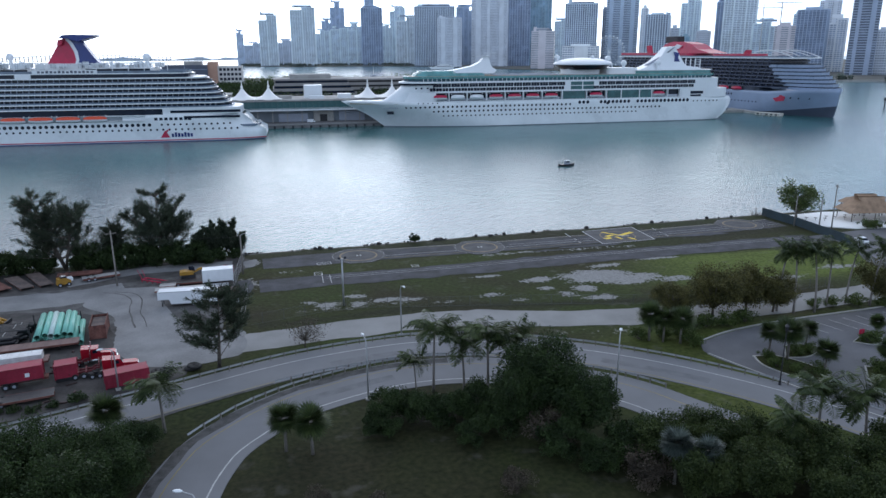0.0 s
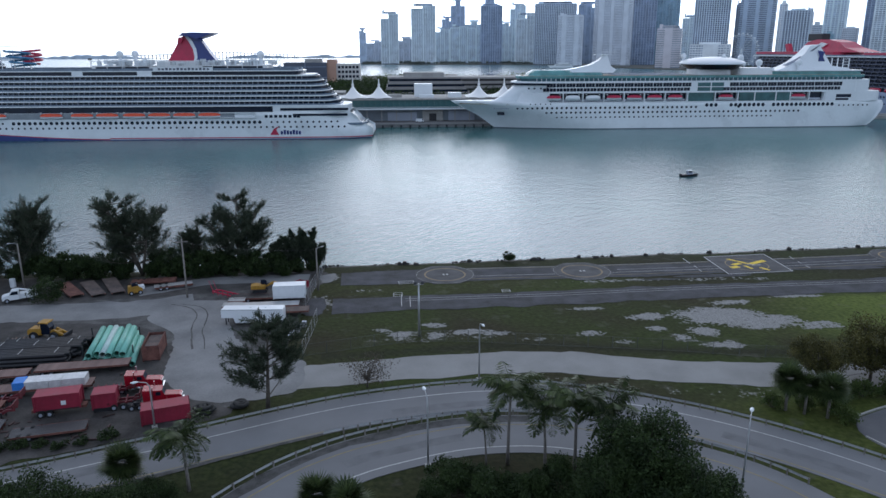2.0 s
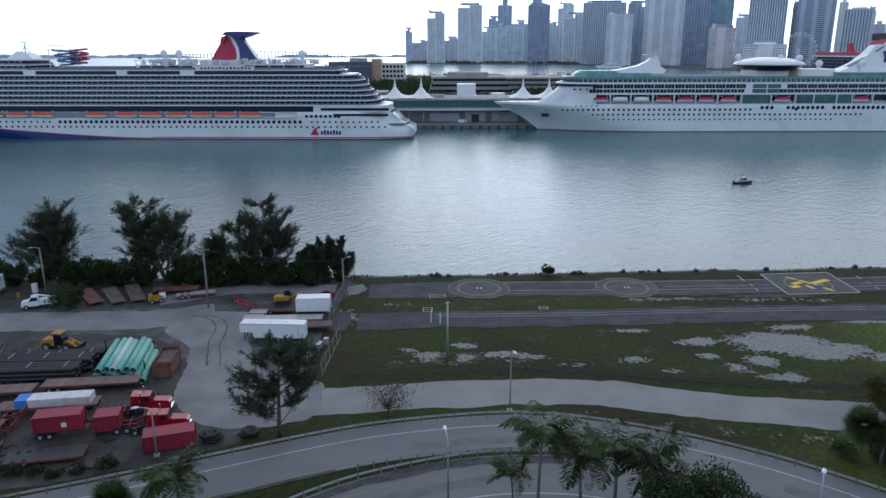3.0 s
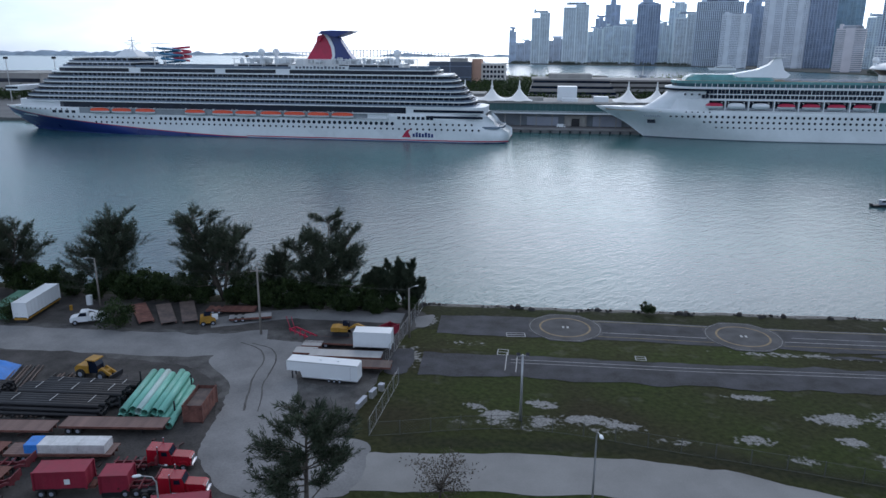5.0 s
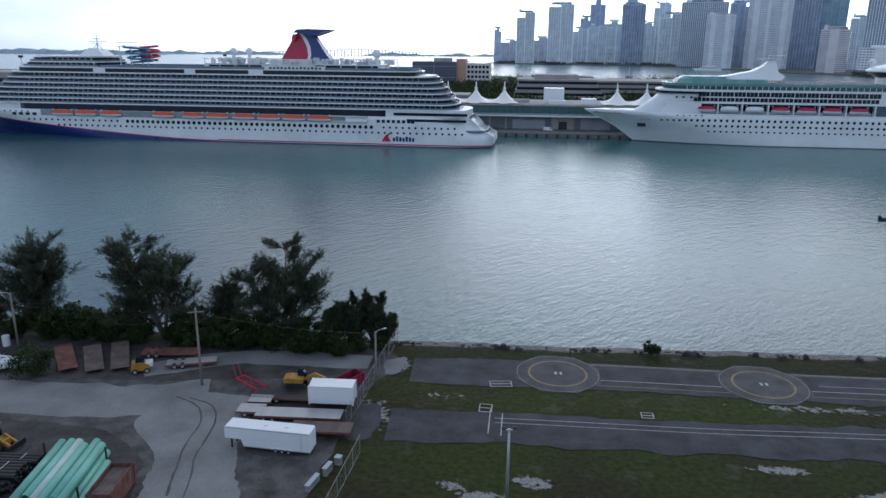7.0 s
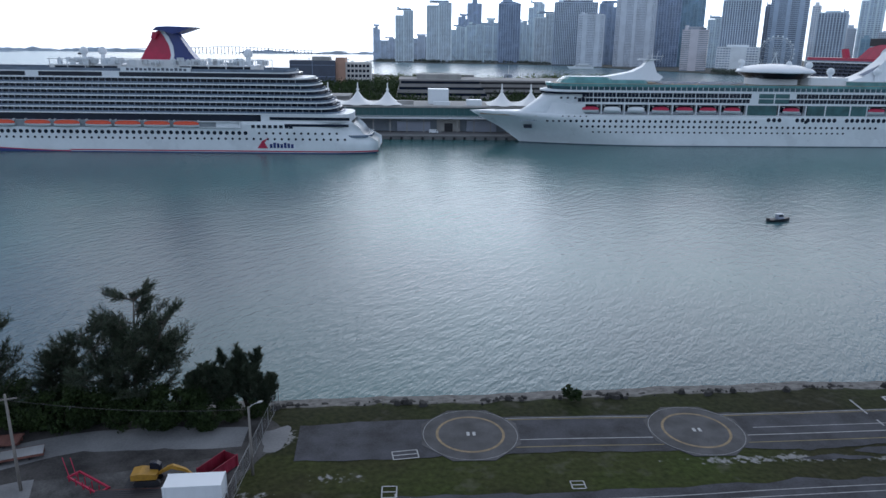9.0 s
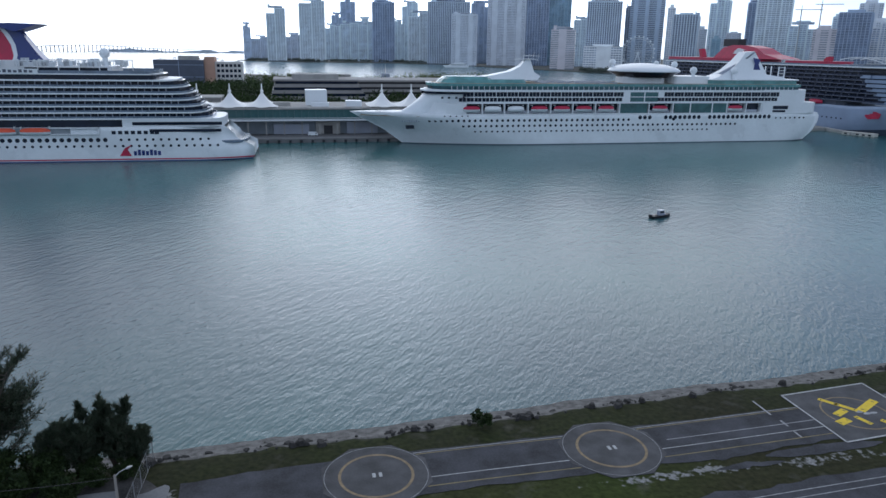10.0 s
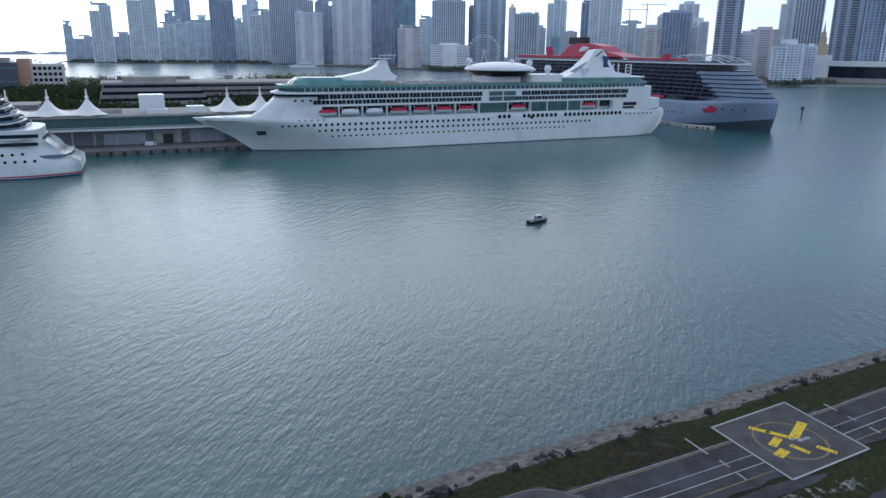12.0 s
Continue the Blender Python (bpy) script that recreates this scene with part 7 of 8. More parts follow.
def far_trees(name, boxes, per, h, material, label, size=1.6):
    cs, ds = [], []
    for x0, x1, y0, y1 in boxes:
        n = int((x1 - x0) * (y1 - y0) / per)
        for _ in range(n):
            p = np.array([r.uniform(x0, x1), r.uniform(y0, y1), 2.0])
            hh = h * r.uniform(0.6, 1.15)
            m = 36
            g = r.normal(size=(m, 3)) * np.array([hh * 0.3, hh * 0.3, hh * 0.26])
            cs.append(p + np.array([0, 0, hh * 0.6]) + g)
            ds.append(unit(g + r.normal(size=(m, 3))))
    c, d = np.concatenate(cs), np.concatenate(ds)
    c[:, 2] = np.maximum(c[:, 2], 2.1)
    ob = part(name, quads(name, c, d, cross_dirs(r, d), r.uniform(size, size * 1.8, len(c)), r.uniform(size * 0.7, size * 1.3, len(c)), material), None)
    return tagged(ob, label, "trees", kind="stuff")


# leaf greens paled to paint in the haze over the far shore
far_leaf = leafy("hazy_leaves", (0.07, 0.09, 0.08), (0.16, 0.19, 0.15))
far_trees("port_trees", [(-70, 20, 190, 300), (-40, 110, 150, 240), (90, 170, 240, 290), (-120, -40, 330, 520), (-60, 20, 380, 540), (110, 340, 260, 300), (-520, -300, 200, 240)], 46, 9, dark_leaf, "dark green trees massed across the port island")
far_trees("port_palms", [(-40, 60, 650, 700), (60, 180, 560, 600), (190, 330, 700, 740)], 90, 11, mid_leaf, "scattered palms along the far port quay")
far_trees("shore_trees", [(-100, 120, 2190, 2230), (60, 420, 2070, 2110), (400, 540, 1960, 2000), (700, 860, 1180, 1290), (780, 900, 1080, 1150), (820, 900, 520, 600), (900, 1060, 440, 470)], 110, 7, far_leaf, "belt of haze-tinted green trees along the far shore", 2.4)

# ---- street furniture ----
def street_lamp(x, y, h, arm_az, label="tall galvanized street lamp with a curved arm"):
    t = thing("street_lamp", label, "street lamp", pose(x, y, LAND, 0, 0, arm_az), "street lamps")
    part("base", Mesh().box(-0.35, 0.35, -0.35, 0.35, -0.1, 0.25), concrete, t)
    part("pole", Mesh().path([(0, 0, 0.2), (0, 0, h * 0.5), (0, 0, h - 0.9), (0.35, 0, h - 0.25), (1.5, 0, h + 0.05)], [0.13, 0.11, 0.08, 0.06, 0.05], 8), steel, t, "", True)
    part("lamp_head", Mesh().ball((1.75, 0, h + 0.05), (0.5, 0.22, 0.14), 10, 6), white_paint, t, "pale cobra-head luminaire", True)
    return t


street_lamp(25.2, -341.6, 9.4, -80)
street_lamp(49.6, -374.8, 11.0, 60)
street_lamp(16.5, -364.2, 9.3, 100)
street_lamp(-3, -397, 9.6, 160)
street_lamp(-19, -352.6, 6.8, 200, "short grey street lamp beside the guardrail")
lp = thing("street_lamp", "black decorative lamp post at the car park edge", "street lamp", pose(76.4, -374, LAND), "street lamps")
part("base", Mesh().tube((0, 0, 0), (0, 0, 0.8), 0.22, 0.14, 10), dark_metal, lp)
part("pole", Mesh().tube((0, 0, 0.8), (0, 0, 8.6), 0.1, 0.07, 8), dark_metal, lp)
part("lantern", Mesh().tube((0, 0, 8.6), (0, 0, 9.3), 0.16, 0.3, 8).tube((0, 0, 9.3), (0, 0, 9.7), 0.34, 0.05, 8), dark_metal, lp)
weathered = mk("weathered_wood", (0.22, 0.2, 0.18), 0.9, var=0.25, size=1.5, fine=0.1)


def utility_pole(x, y, h, kind, az=0, label="weathered wooden utility pole with a crossarm"):
    t = thing("utility_pole", label, "utility pole", pose(x, y, LAND, 0, 0, az), "utility poles")
    part("pole", Mesh().path([(0, 0, -0.2), (0, 0, h * 0.5), (0, 0, h)], [0.2, 0.17, 0.13], 8), steel if kind == "flood" else weathered, t, "", True)
    if kind == "flood":
        part("crossarm", Mesh().box(-0.8, 0.8, -0.06, 0.06, h - 0.25, h - 0.1), steel, t)
        for s in (-0.6, 0.6):
            part("floodlight", Mesh().obox((s, -0.15, h + 0.1), (0.45, 0.3, 0.4), 0, -25), dark_metal, t)
    elif kind == "arm":
        part("bracket", Mesh().path([(0, 0, h - 0.2), (0.5, 0, h + 0.1), (1.3, 0, h + 0.15)], [0.05, 0.045, 0.04], 6), steel, t)
        part("lamp_head", Mesh().ball((1.5, 0, h + 0.12), (0.4, 0.18, 0.12), 8, 5), steel, t)
    else:
        part("crossarm", Mesh().box(-1.1, 1.1, -0.06, 0.06, h - 0.7, h - 0.55), weathered, t)
        for s in (-1.0, -0.4, 0.4, 1.0):
            part("insulator", Mesh().tube((s, 0, h - 0.55), (s, 0, h - 0.35), 0.05, n=6), dark_metal, t)
    return t


utility_pole(16.8, -324, 9.6, "flood", 10, "pale floodlight pole in the grass field")
utility_pole(-29, -300.5, 12.2, "cross", 20)
utility_pole(-65, -291.5, 9.6, "arm", 200)
utility_pole(-3.2, -298, 9.0, "arm", 40)
utility_pole(-88, -293, 10.5, "cross", 10)
utility_pole(146, -289, 8.6, "arm", 30)
utility_pole(154, -294, 12.4, "cross", 70)
utility_pole(153, -290.5, 7.4, "cross", 40)
for k, (a, b, sag) in enumerate((((-88, -293, 11.2), (-29, -300.5, 13.2), 1.2), ((-29, -300.5, 13.0), (-3.2, -298, 10.2), 0.7), ((-88, -293, 10.8), (-65, -291.5, 10.8), 0.5), ((154, -294, 13.4), (146, -289, 9.8), 0.4))):
    pts = [tuple(Vector(a).lerp(Vector(b), i / 10) - Vector((0, 0, sag * 4 * (i / 10) * (1 - i / 10)))) for i in range(11)]
    alone("cable", Mesh().path(pts, [0.025] * 11, 4), dark_metal, "thin black overhead cable between poles", "cable")


def guardrail(line, off, i0, i1, label):
    nrm = sides(line)
    seg = [line[i] + nrm[i] * off for i in range(i0, i1)]
    t = thing("guardrail", label, "guardrail", kind="structure")
    m = Mesh()
    sec = [(-0.02, 0.42), (0.07, 0.5), (-0.02, 0.58), (0.07, 0.66), (-0.02, 0.74)]
    sn = sides(seg)
    m.grid([[(p.x + q.x * a, p.y + q.y * a, LAND + h + 0.1) for p, q in zip(seg, sn)] for a, h in sec])
    part("rail", m, steel, t, "corrugated galvanized rail")
    post = None
    d = 0.0
    for i in range(1, len(seg)):
        p = seg[i]
        mt_ = pose(p.x, p.y, LAND, 0, 0, math.degrees(math.atan2(sn[i].y, sn[i].x)))
        if post is None:
            post = part("post", Mesh().box(-0.16, -0.03, -0.08, 0.08, -0.1, 0.85), weathered, t)
            post.matrix_basis = mt_
        else:
            repeat(post, mt_, t)
    return t


guardrail(r1, 0.15, 4, len(r1) - 3, "long galvanized guardrail along the outer ramp")
ia = min(range(len(r2)), key=lambda i: (r2[i] - Vector((-6, -371, 0))).length)
ib = min(range(len(r2)), key=lambda i: (r2[i] - Vector((61, -373, 0))).length)
guardrail(r2, 0.3, ia, ib, "galvanized guardrail between the two ramps")
inn = [p + q * -8.9 for p, q in zip(r1, sides(r1))]
ja = min(range(len(inn)), key=lambda i: (inn[i] - Vector((4, -356, 0))).length)
jb = min(range(len(inn)), key=lambda i: (inn[i] - Vector((40, -352.5, 0))).length)
guardrail(r1, -9.0, ja, jb, "short galvanized guardrail on the median")


def chain_fence(pts, h, label, gap=3.0, wire=0.22, metal=None):
    metal = metal or steel
    t = thing("chain_link_fence", label, "fence", kind="structure")
    line = curve_through(pts, 1.0) if len(pts) > 2 else [Vector((*pts[0], 0)).lerp(Vector((*pts[1], 0)), i / 20) for i in range(21)]
    lens = [0.0]
    for a, b in zip(line, line[1:]):
        lens.append(lens[-1] + (b - a).length)

    def along(s):
        for i in range(len(lens) - 1):
            if s <= lens[i + 1]:
                return line[i].lerp(line[i + 1], (s - lens[i]) / max(1e-6, lens[i + 1] - lens[i]))
        return line[-1]
    post = part("post", Mesh().tube((0, 0, -0.1), (0, 0, h + 0.1), 0.045, n=6), metal, t)
    p = along(0)
    post.matrix_basis = Matrix.Translation((p.x, p.y, LAND))
    s = gap
    while s < lens[-1]:
        p = along(s)
        repeat(post, Matrix.Translation((p.x, p.y, LAND)), t)
        s += gap
    rail = Mesh()
    for z in (h, 0.1):
        for i in range(len(line) - 1):
            rail.tube((*line[i][:2], LAND + z), (*line[i + 1][:2], LAND + z), 0.02, n=4, caps=False)
    part("rail", rail, metal, t)
    w = Mesh()
    s = -h
    r_ = 0.006
    while s < lens[-1]:
        for dr in (1, -1):
            s0, z0, s1, z1 = (s, 0.0, s + h, h) if dr > 0 else (s, h, s + h, 0.0)
            if s0 < 0:
                z0 += -s0 * dr
                s0 = 0
            if s1 > lens[-1]:
                z1 -= (s1 - lens[-1]) * dr
                s1 = lens[-1]
            a, b = along(s0), along(s1)
            w.add([(a.x, a.y, LAND + z0 - r_), (b.x, b.y, LAND + z1 - r_), (b.x, b.y, LAND + z1 + r_), (a.x, a.y, LAND + z0 + r_)], [(0, 1, 2, 3)])
        s += wire
    part("wire_mesh", w, metal, t, "fine woven wire", kind="stuff")


chain_fence([(-3.2, -280.5), (-4.8, -310)], 2.6, "tall chain-link fence between the yard and the grass")
chain_fence([(-1.6, -315.5), (-2.4, -331)], 2.4, "chain-link fence by the yard gate")
chain_fence([(-2.4, -331), (17, -326.5), (38, -329.6), (59, -333.5), (73, -337), (90, -337.8), (118, -336.5)], 2.0, "low chain-link fence along the grass field", 4.0, 0.45, mk("dull_wire", (0.1, 0.105, 0.1), 0.7, metal=0.2, var=0.2))
screen_cloth = mk("screen_cloth", (0.03, 0.05, 0.06), 0.8, var=0.3, size=2)
bf = thing("screened_fence", "dark screened fence beside the field", "fence", kind="structure")
for a, b in (((146, -275), (147, -289)), ((147, -289), (146, -310))):
    d = Vector((b[0] - a[0], b[1] - a[1], 0))
    part("screen", Mesh().obox(((a[0] + b[0]) / 2, (a[1] + b[1]) / 2, LAND + 1.2), (d.length, 0.06, 2.4), math.degrees(math.atan2(d.y, d.x))), screen_cloth, bf)

# ---- storage yard ----
pipe_green = mk("pipe_green", (0.16, 0.42, 0.34), 0.45, var=0.2, size=2.5, random=0.5)
pipe_pale = mk("pipe_pale", (0.45, 0.58, 0.55), 0.5, var=0.15, size=2.5)
pipe_black = mk("pipe_black", (0.012, 0.012, 0.015), 0.5, var=0.3, size=2)
rust = mk("rusty_steel", (0.12, 0.04, 0.035), 0.9, var=0.45, size=1.2, fine=0.15, tint=(0.25, 0.11, 0.085))
rust_grey = mk("rusty_grey_plate", (0.10, 0.08, 0.08), 0.9, var=0.4, size=1.5, fine=0.2, tint=(0.19, 0.14, 0.12))
box_red = mk("container_red", (0.26, 0.016, 0.04), 0.6, var=0.25, size=3, fine=0.4)
truck_red = mk("truck_red", (0.32, 0.009, 0.022), 0.25, var=0.15, size=2)
cat_yellow = mk("machine_yellow", (0.38, 0.2, 0.025), 0.55, var=0.3, size=1.2)
wood_deck = mk("weathered_planks", (0.19, 0.125, 0.11), 0.9, var=0.4, size=1.5, fine=0.15)
tarp_blue = mk("tarp_blue", (0.03, 0.2, 0.6), 0.55, var=0.25, size=1.5)
rubber = mk("rubber", (0.02, 0.02, 0.02), 0.85, var=0.3, size=0.5)
chrome = mk("chrome", (0.6, 0.6, 0.62), 0.15, metal=1.0, var=0.1)
wrap_white = mk("white_wrap", (0.6, 0.6, 0.6), 0.5, var=0.2, size=1)


def hollow_pipe(name, length, r, material, parent, n=14):
    m = Mesh()
    w = r * 0.1
    rings = []
    for x, q in ((0, r - w), (0, r), (length, r), (length, r - w)):
        rings.append([(x, q * math.cos(2 * math.pi * i / n), q * math.sin(2 * math.pi * i / n)) for i in range(n)])
    rings.append(rings[0])
    m.grid(rings, close=True)
    return part(name, m, material, parent, "", True)


def pipe_at(x, y, z, az):
    return Matrix.Translation((x, y, z)) @ Matrix.Rotation(radians(az), 4, "Z")


# large green pipes, laid side by side and heaped
gp_az = 101
for row, (cnt, z, x0) in enumerate(((7, LAND + 0.62, -36.0), (6, LAND + 1.6, -35.5))):
    for i in range(cnt):
        t = thing("pipe", "large sea-green plastic pipe in a heap" if not (row and i == 2) else "pale whitish plastic pipe in the green heap", "pipe", pipe_at(x0 + 1.02 * i, -332.2 + 0.35 * ((i * 5) % 3), z, gp_az + 0.8 * ((i * 3) % 3 - 1)), "green pipes")
        hollow_pipe("tube", 12.0 - 0.4 * ((i * 7) % 2), 0.5, pipe_pale if row and i == 2 else pipe_green, t)
t = thing("pipe", "loose green pipe leaning on the container", "pipe", pipe_at(-28.6, -333.2, LAND + 0.55, 101), "green pipes")
hollow_pipe("tube", 11, 0.48, pipe_green, t)
st = thing("pipe_rack", "steel stakes holding the pipe heap", "rack")
for x, y in ((-37.3, -330), (-38.9, -322), (-29.4, -330), (-31.0, -322)):
    part("stake", Mesh().box(x - 0.08, x + 0.08, y - 0.08, y + 0.08, LAND, LAND + 2.4), dark_metal, st)
part("bearer", Mesh().box(-37.4, -29.3, -330.1, -329.9, LAND, LAND + 0.14).box(-39.0, -30.9, -322.1, -321.9, LAND, LAND + 0.14), weathered, st)
# stacks of black pipes
yr = random.Random(21)
for x0, y0, ln, az, rows_, cols, r_ in ((-54.5, -333.2, 15.5, 4, 3, 7, 0.32), (-53.5, -329.6, 15.0, 4, 3, 7, 0.32), (-52.5, -325.6, 13.8, 3, 2, 5, 0.3), (-71, -330.5, 15.0, 3, 3, 7, 0.32)):
    for j in range(rows_):
        for i in range(cols - j):
            t = thing("pipe", "long black plastic pipe in a stack", "pipe", pipe_at(x0 + yr.uniform(-0.4, 0.4), y0 + (i + j / 2) * 2 * r_ * 0.98, LAND + 0.2 + r_ + j * 1.7 * r_, az), "black pipes")
            hollow_pipe("tube", ln, r_, pipe_black, t, 10)
    bd_ = thing("timber_bearer", "timber bearers under the pipe stack", "timber")
    for k in (0.15, 0.5, 0.85):
        c = pipe_at(x0, y0, 0, az) @ Vector((ln * k, cols * r_ * 0.9, 0))
        part("beam", Mesh().obox((c.x, c.y, LAND + 0.1), (0.2, cols * 2 * r_ + 0.4, 0.2), az), weathered, bd_)
        part("strap", Mesh().obox((c.x + 0.4, c.y, LAND + 0.22 + rows_ * 1.7 * r_ + r_ * 0.6), (0.1, cols * r_ * 0.9, 0.04), az), line_white, bd_, "pale strap over the stack")
for i in range(15):
    t = thing("pipe", "thin grey steel pipe laid aslant", "pipe", pipe_at(-57.4 + 0.62 * i - (0.5 if i > 8 else 0) + (1.5 if i > 8 else 0), -334.6 + 0.1 * i, LAND + 0.2 + 0.12 * (i % 2), 108 - (6 if i > 8 else 0)), "thin pipes")
    hollow_pipe("tube", 16.5 if i < 9 else 13.5, 0.13, rust_grey if i % 3 else pipe_black, t, 8)
# tarpaulin heap
tm = Mesh()
rows = []
for i in range(15):
    row = []
    for j in range(11):
        u, v = i / 14, j / 10
        e = min(1, 5 * min(u, 1 - u), 5 * min(v, 1 - v))
        z = e * (1.5 + 0.5 * noise.noise(Vector((u * 4, v * 4, 1)))) + 0.12 * noise.noise(Vector((u * 15, v * 15, 2)))
        q = pose(-64.5, -322.5, 0, 0, 0, 12) @ Vector((9 * (u - 0.5), 7 * (v - 0.5), 0))
        row.append((q.x, q.y, LAND + 0.05 + max(0, z)))
    rows.append(row)
tm.grid(rows)
alone("tarpaulin", tm, tarp_blue, "bright blue tarpaulin draped over stored goods", "tarpaulin", smooth=True)


def container(name, x, y, az, size, material, label, open_top=False):
    L_, W_, H_ = size
    t = thing(name, label, "container", pose(x, y, LAND, 0, 0, az))
    z0 = 0.15
    m = Mesh()
    n = int(L_ / 0.28)
    for s in (-1, 1):
        top, bot = [], []
        for i in range(n + 1):
            yy = s * (W_ / 2 - (0.05 if (i // 2) % 2 else 0.0))
            top.append((-L_ / 2 + L_ * i / n, yy, H_))
            bot.append((-L_ / 2 + L_ * i / n, yy, z0))
        m.grid([top, bot] if s < 0 else [bot, top])
    k = int(W_ / 0.28)
    for s in (-1, 1):
        top, bot = [], []
        for i in range(k + 1):
            xx = s * (L_ / 2 - (0.05 if (i // 2) % 2 else 0.0))
            top.append((xx, -W_ / 2 + W_ * i / k, H_))
            bot.append((xx, -W_ / 2 + W_ * i / k, z0))
        m.grid([top, bot])
    part("corrugated_wall", m, material, t)
    part("floor", Mesh().box(-L_ / 2, L_ / 2, -W_ / 2, W_ / 2, 0.02, z0), dark_metal, t)
    if not open_top:
        part("roof", Mesh().box(-L_ / 2 - 0.02, L_ / 2 + 0.02, -W_ / 2 - 0.02, W_ / 2 + 0.02, H_ - 0.03, H_ + 0.05), material, t)
    for sx in (-1, 1):
        for sy in (-1, 1):
            part("corner_post", Mesh().box(sx * L_ / 2 - 0.09, sx * L_ / 2 + 0.09, sy * W_ / 2 - 0.09, sy * W_ / 2 + 0.09, 0.02, H_ + 0.07), material, t)
    part("top_rail", Mesh().box(-L_ / 2, L_ / 2, -W_ / 2 - 0.05, -W_ / 2 + 0.05, H_ - 0.1, H_ + 0.06).box(-L_ / 2, L_ / 2, W_ / 2 - 0.05, W_ / 2 + 0.05, H_ - 0.1, H_ + 0.06), material, t)
    return t


def wheels(t, xs, w, r=0.5, name="wheel"):
    proto = None
    for x in xs:
        for s in (-1, 1):
            mt_ = Matrix.Translation((x, s * (w / 2 - 0.25), r))
            if proto is None:
                proto = part(name, Mesh().tube((0, -0.22, 0), (0, 0.22, 0), r, n=14), rubber, t)
                hub_m = Mesh().tube((0, -0.235, 0), (0, 0.235, 0), r * 0.5, n=10)
                hub = part("rim", hub_m, grey_paint, proto)
                proto.matrix_basis = mt_
            else:
                o = repeat(proto, mt_, t)
                h_ = repeat(hub, Matrix.Identity(4), o)


def flatbed(x, y, az, length, label, material=None, axles=2, w=2.6, low=1.15):
    t = thing("flatbed_trailer", label, "trailer", pose(x, y, LAND, 0, 0, az), "trailers")
    n = 7
    pl = part("plank", Mesh().box(-length / 2, length / 2, -w / n / 2 + 0.015, w / n / 2 - 0.015, low, low + 0.06), material or wood_deck, t)
    pl.matrix_basis = Matrix.Translation((0, -w / 2 + w / n / 2, 0))
    for i in range(1, n):
        repeat(pl, Matrix.Translation((0, -w / 2 + w / n * (i + 0.5), 0)), t)
    for s in (-1, 1):
        part("side_rail", Mesh().box(-length / 2, length / 2, s * (w / 2 + 0.025) - 0.025, s * (w / 2 + 0.025) + 0.025, low - 0.22, low + 0.07), rust, t)
    part("chassis", Mesh().box(-length / 2 + 0.3, length / 2, -0.55, -0.4, low - 0.55, low).box(-length / 2 + 0.3, length / 2, 0.4, 0.55, low - 0.55, low), rust, t)
    part("landing_leg", Mesh().box(length * 0.28, length * 0.28 + 0.15, -0.8, -0.65, 0, low), dark_metal, t)
    part("landing_leg", Mesh().box(length * 0.28, length * 0.28 + 0.15, 0.65, 0.8, 0, low), dark_metal, t)
    wheels(t, [-length / 2 + 1.2 + 1.2 * i for i in range(axles)], w, 0.48)
    return t


container("open_container", -26.6, -328.2, 97, (6.0, 2.5, 2.6), rust, "rusty red open-topped steel container", True)
part("debris", Mesh().box(-2.8, 2.8, -1.1, 1.1, 1.6, 2.2), rust_grey, bpy.data.objects["open_container"], "scrap filling the container")
flatbed(-48.3, -337.0, 7, 11.5, "long rusty flatbed trailer with a worn deck")
flatbed(-35.4, -334.3, 7, 13.5, "long flatbed trailer with a pinkish worn deck")
wt = flatbed(-38.0, -341.2, 8, 13.0, "flatbed trailer loaded with white wrapped bundles")
for i in range(6):
    part("pallet_load", Mesh().obox((-3.2 + 1.62 * i, 0, 1.76), (1.58, 2.2, 1.1), yr.uniform(-2, 2)), tarp_blue if i == 0 else wrap_white, wt, "white wrapped bundle" if i else "blue tarpaulin bundle")
flatbed(-51, -342.5, 5, 12.0, "rust-red empty flatbed trailer", rust)
flatbed(-47, -347.5, 6, 12.0, "dark rusty low trailer", rust)
flatbed(-44, -352.5, 9, 11.0, "dark low trailer stacked with timber", dark_metal, low=0.8)
flatbed(-32, -353.5, 12, 9.0, "dark flat rack near the guardrail", dark_metal, low=0.8)
rc = container("container", -33.2, -347.5, 12, (5.6, 2.45, 2.2), box_red, "red corrugated shipping container on a chassis")
rc.matrix_basis = pose(-33.2, -347.5, LAND + 1.0, 0, 0, 12)
part("chassis", Mesh().box(-3.4, 3.4, -0.6, 0.6, -0.35, 0.02), rust, rc)
cw_ = new("axle_group")
cw_.parent = rc
cw_.matrix_basis = Matrix.Translation((0, 0, -1.0))
wheels(cw_, [-2.2, -1.1], 2.5, 0.48)
part("plate", Mesh().box(0.5, 1.1, -1.3, -1.24, 0.7, 1.3), white_paint, rc, "small white square placard")
rc2 = container("container", -27.4, -346.6, 12, (3.0, 2.45, 2.2), box_red, "short red corrugated container")
rc2.matrix_basis = pose(-27.4, -346.6, LAND + 0.5, 0, 0, 12)
part("skid", Mesh().box(-1.5, 1.5, -1.1, -0.9, -0.5, 0.02).box(-1.5, 1.5, 0.9, 1.1, -0.5, 0.02), dark_metal, rc2)
container("container", -18.2, -350.2, 17, (6.0, 2.45, 2.2), box_red, "red corrugated shipping container beside the guardrail")


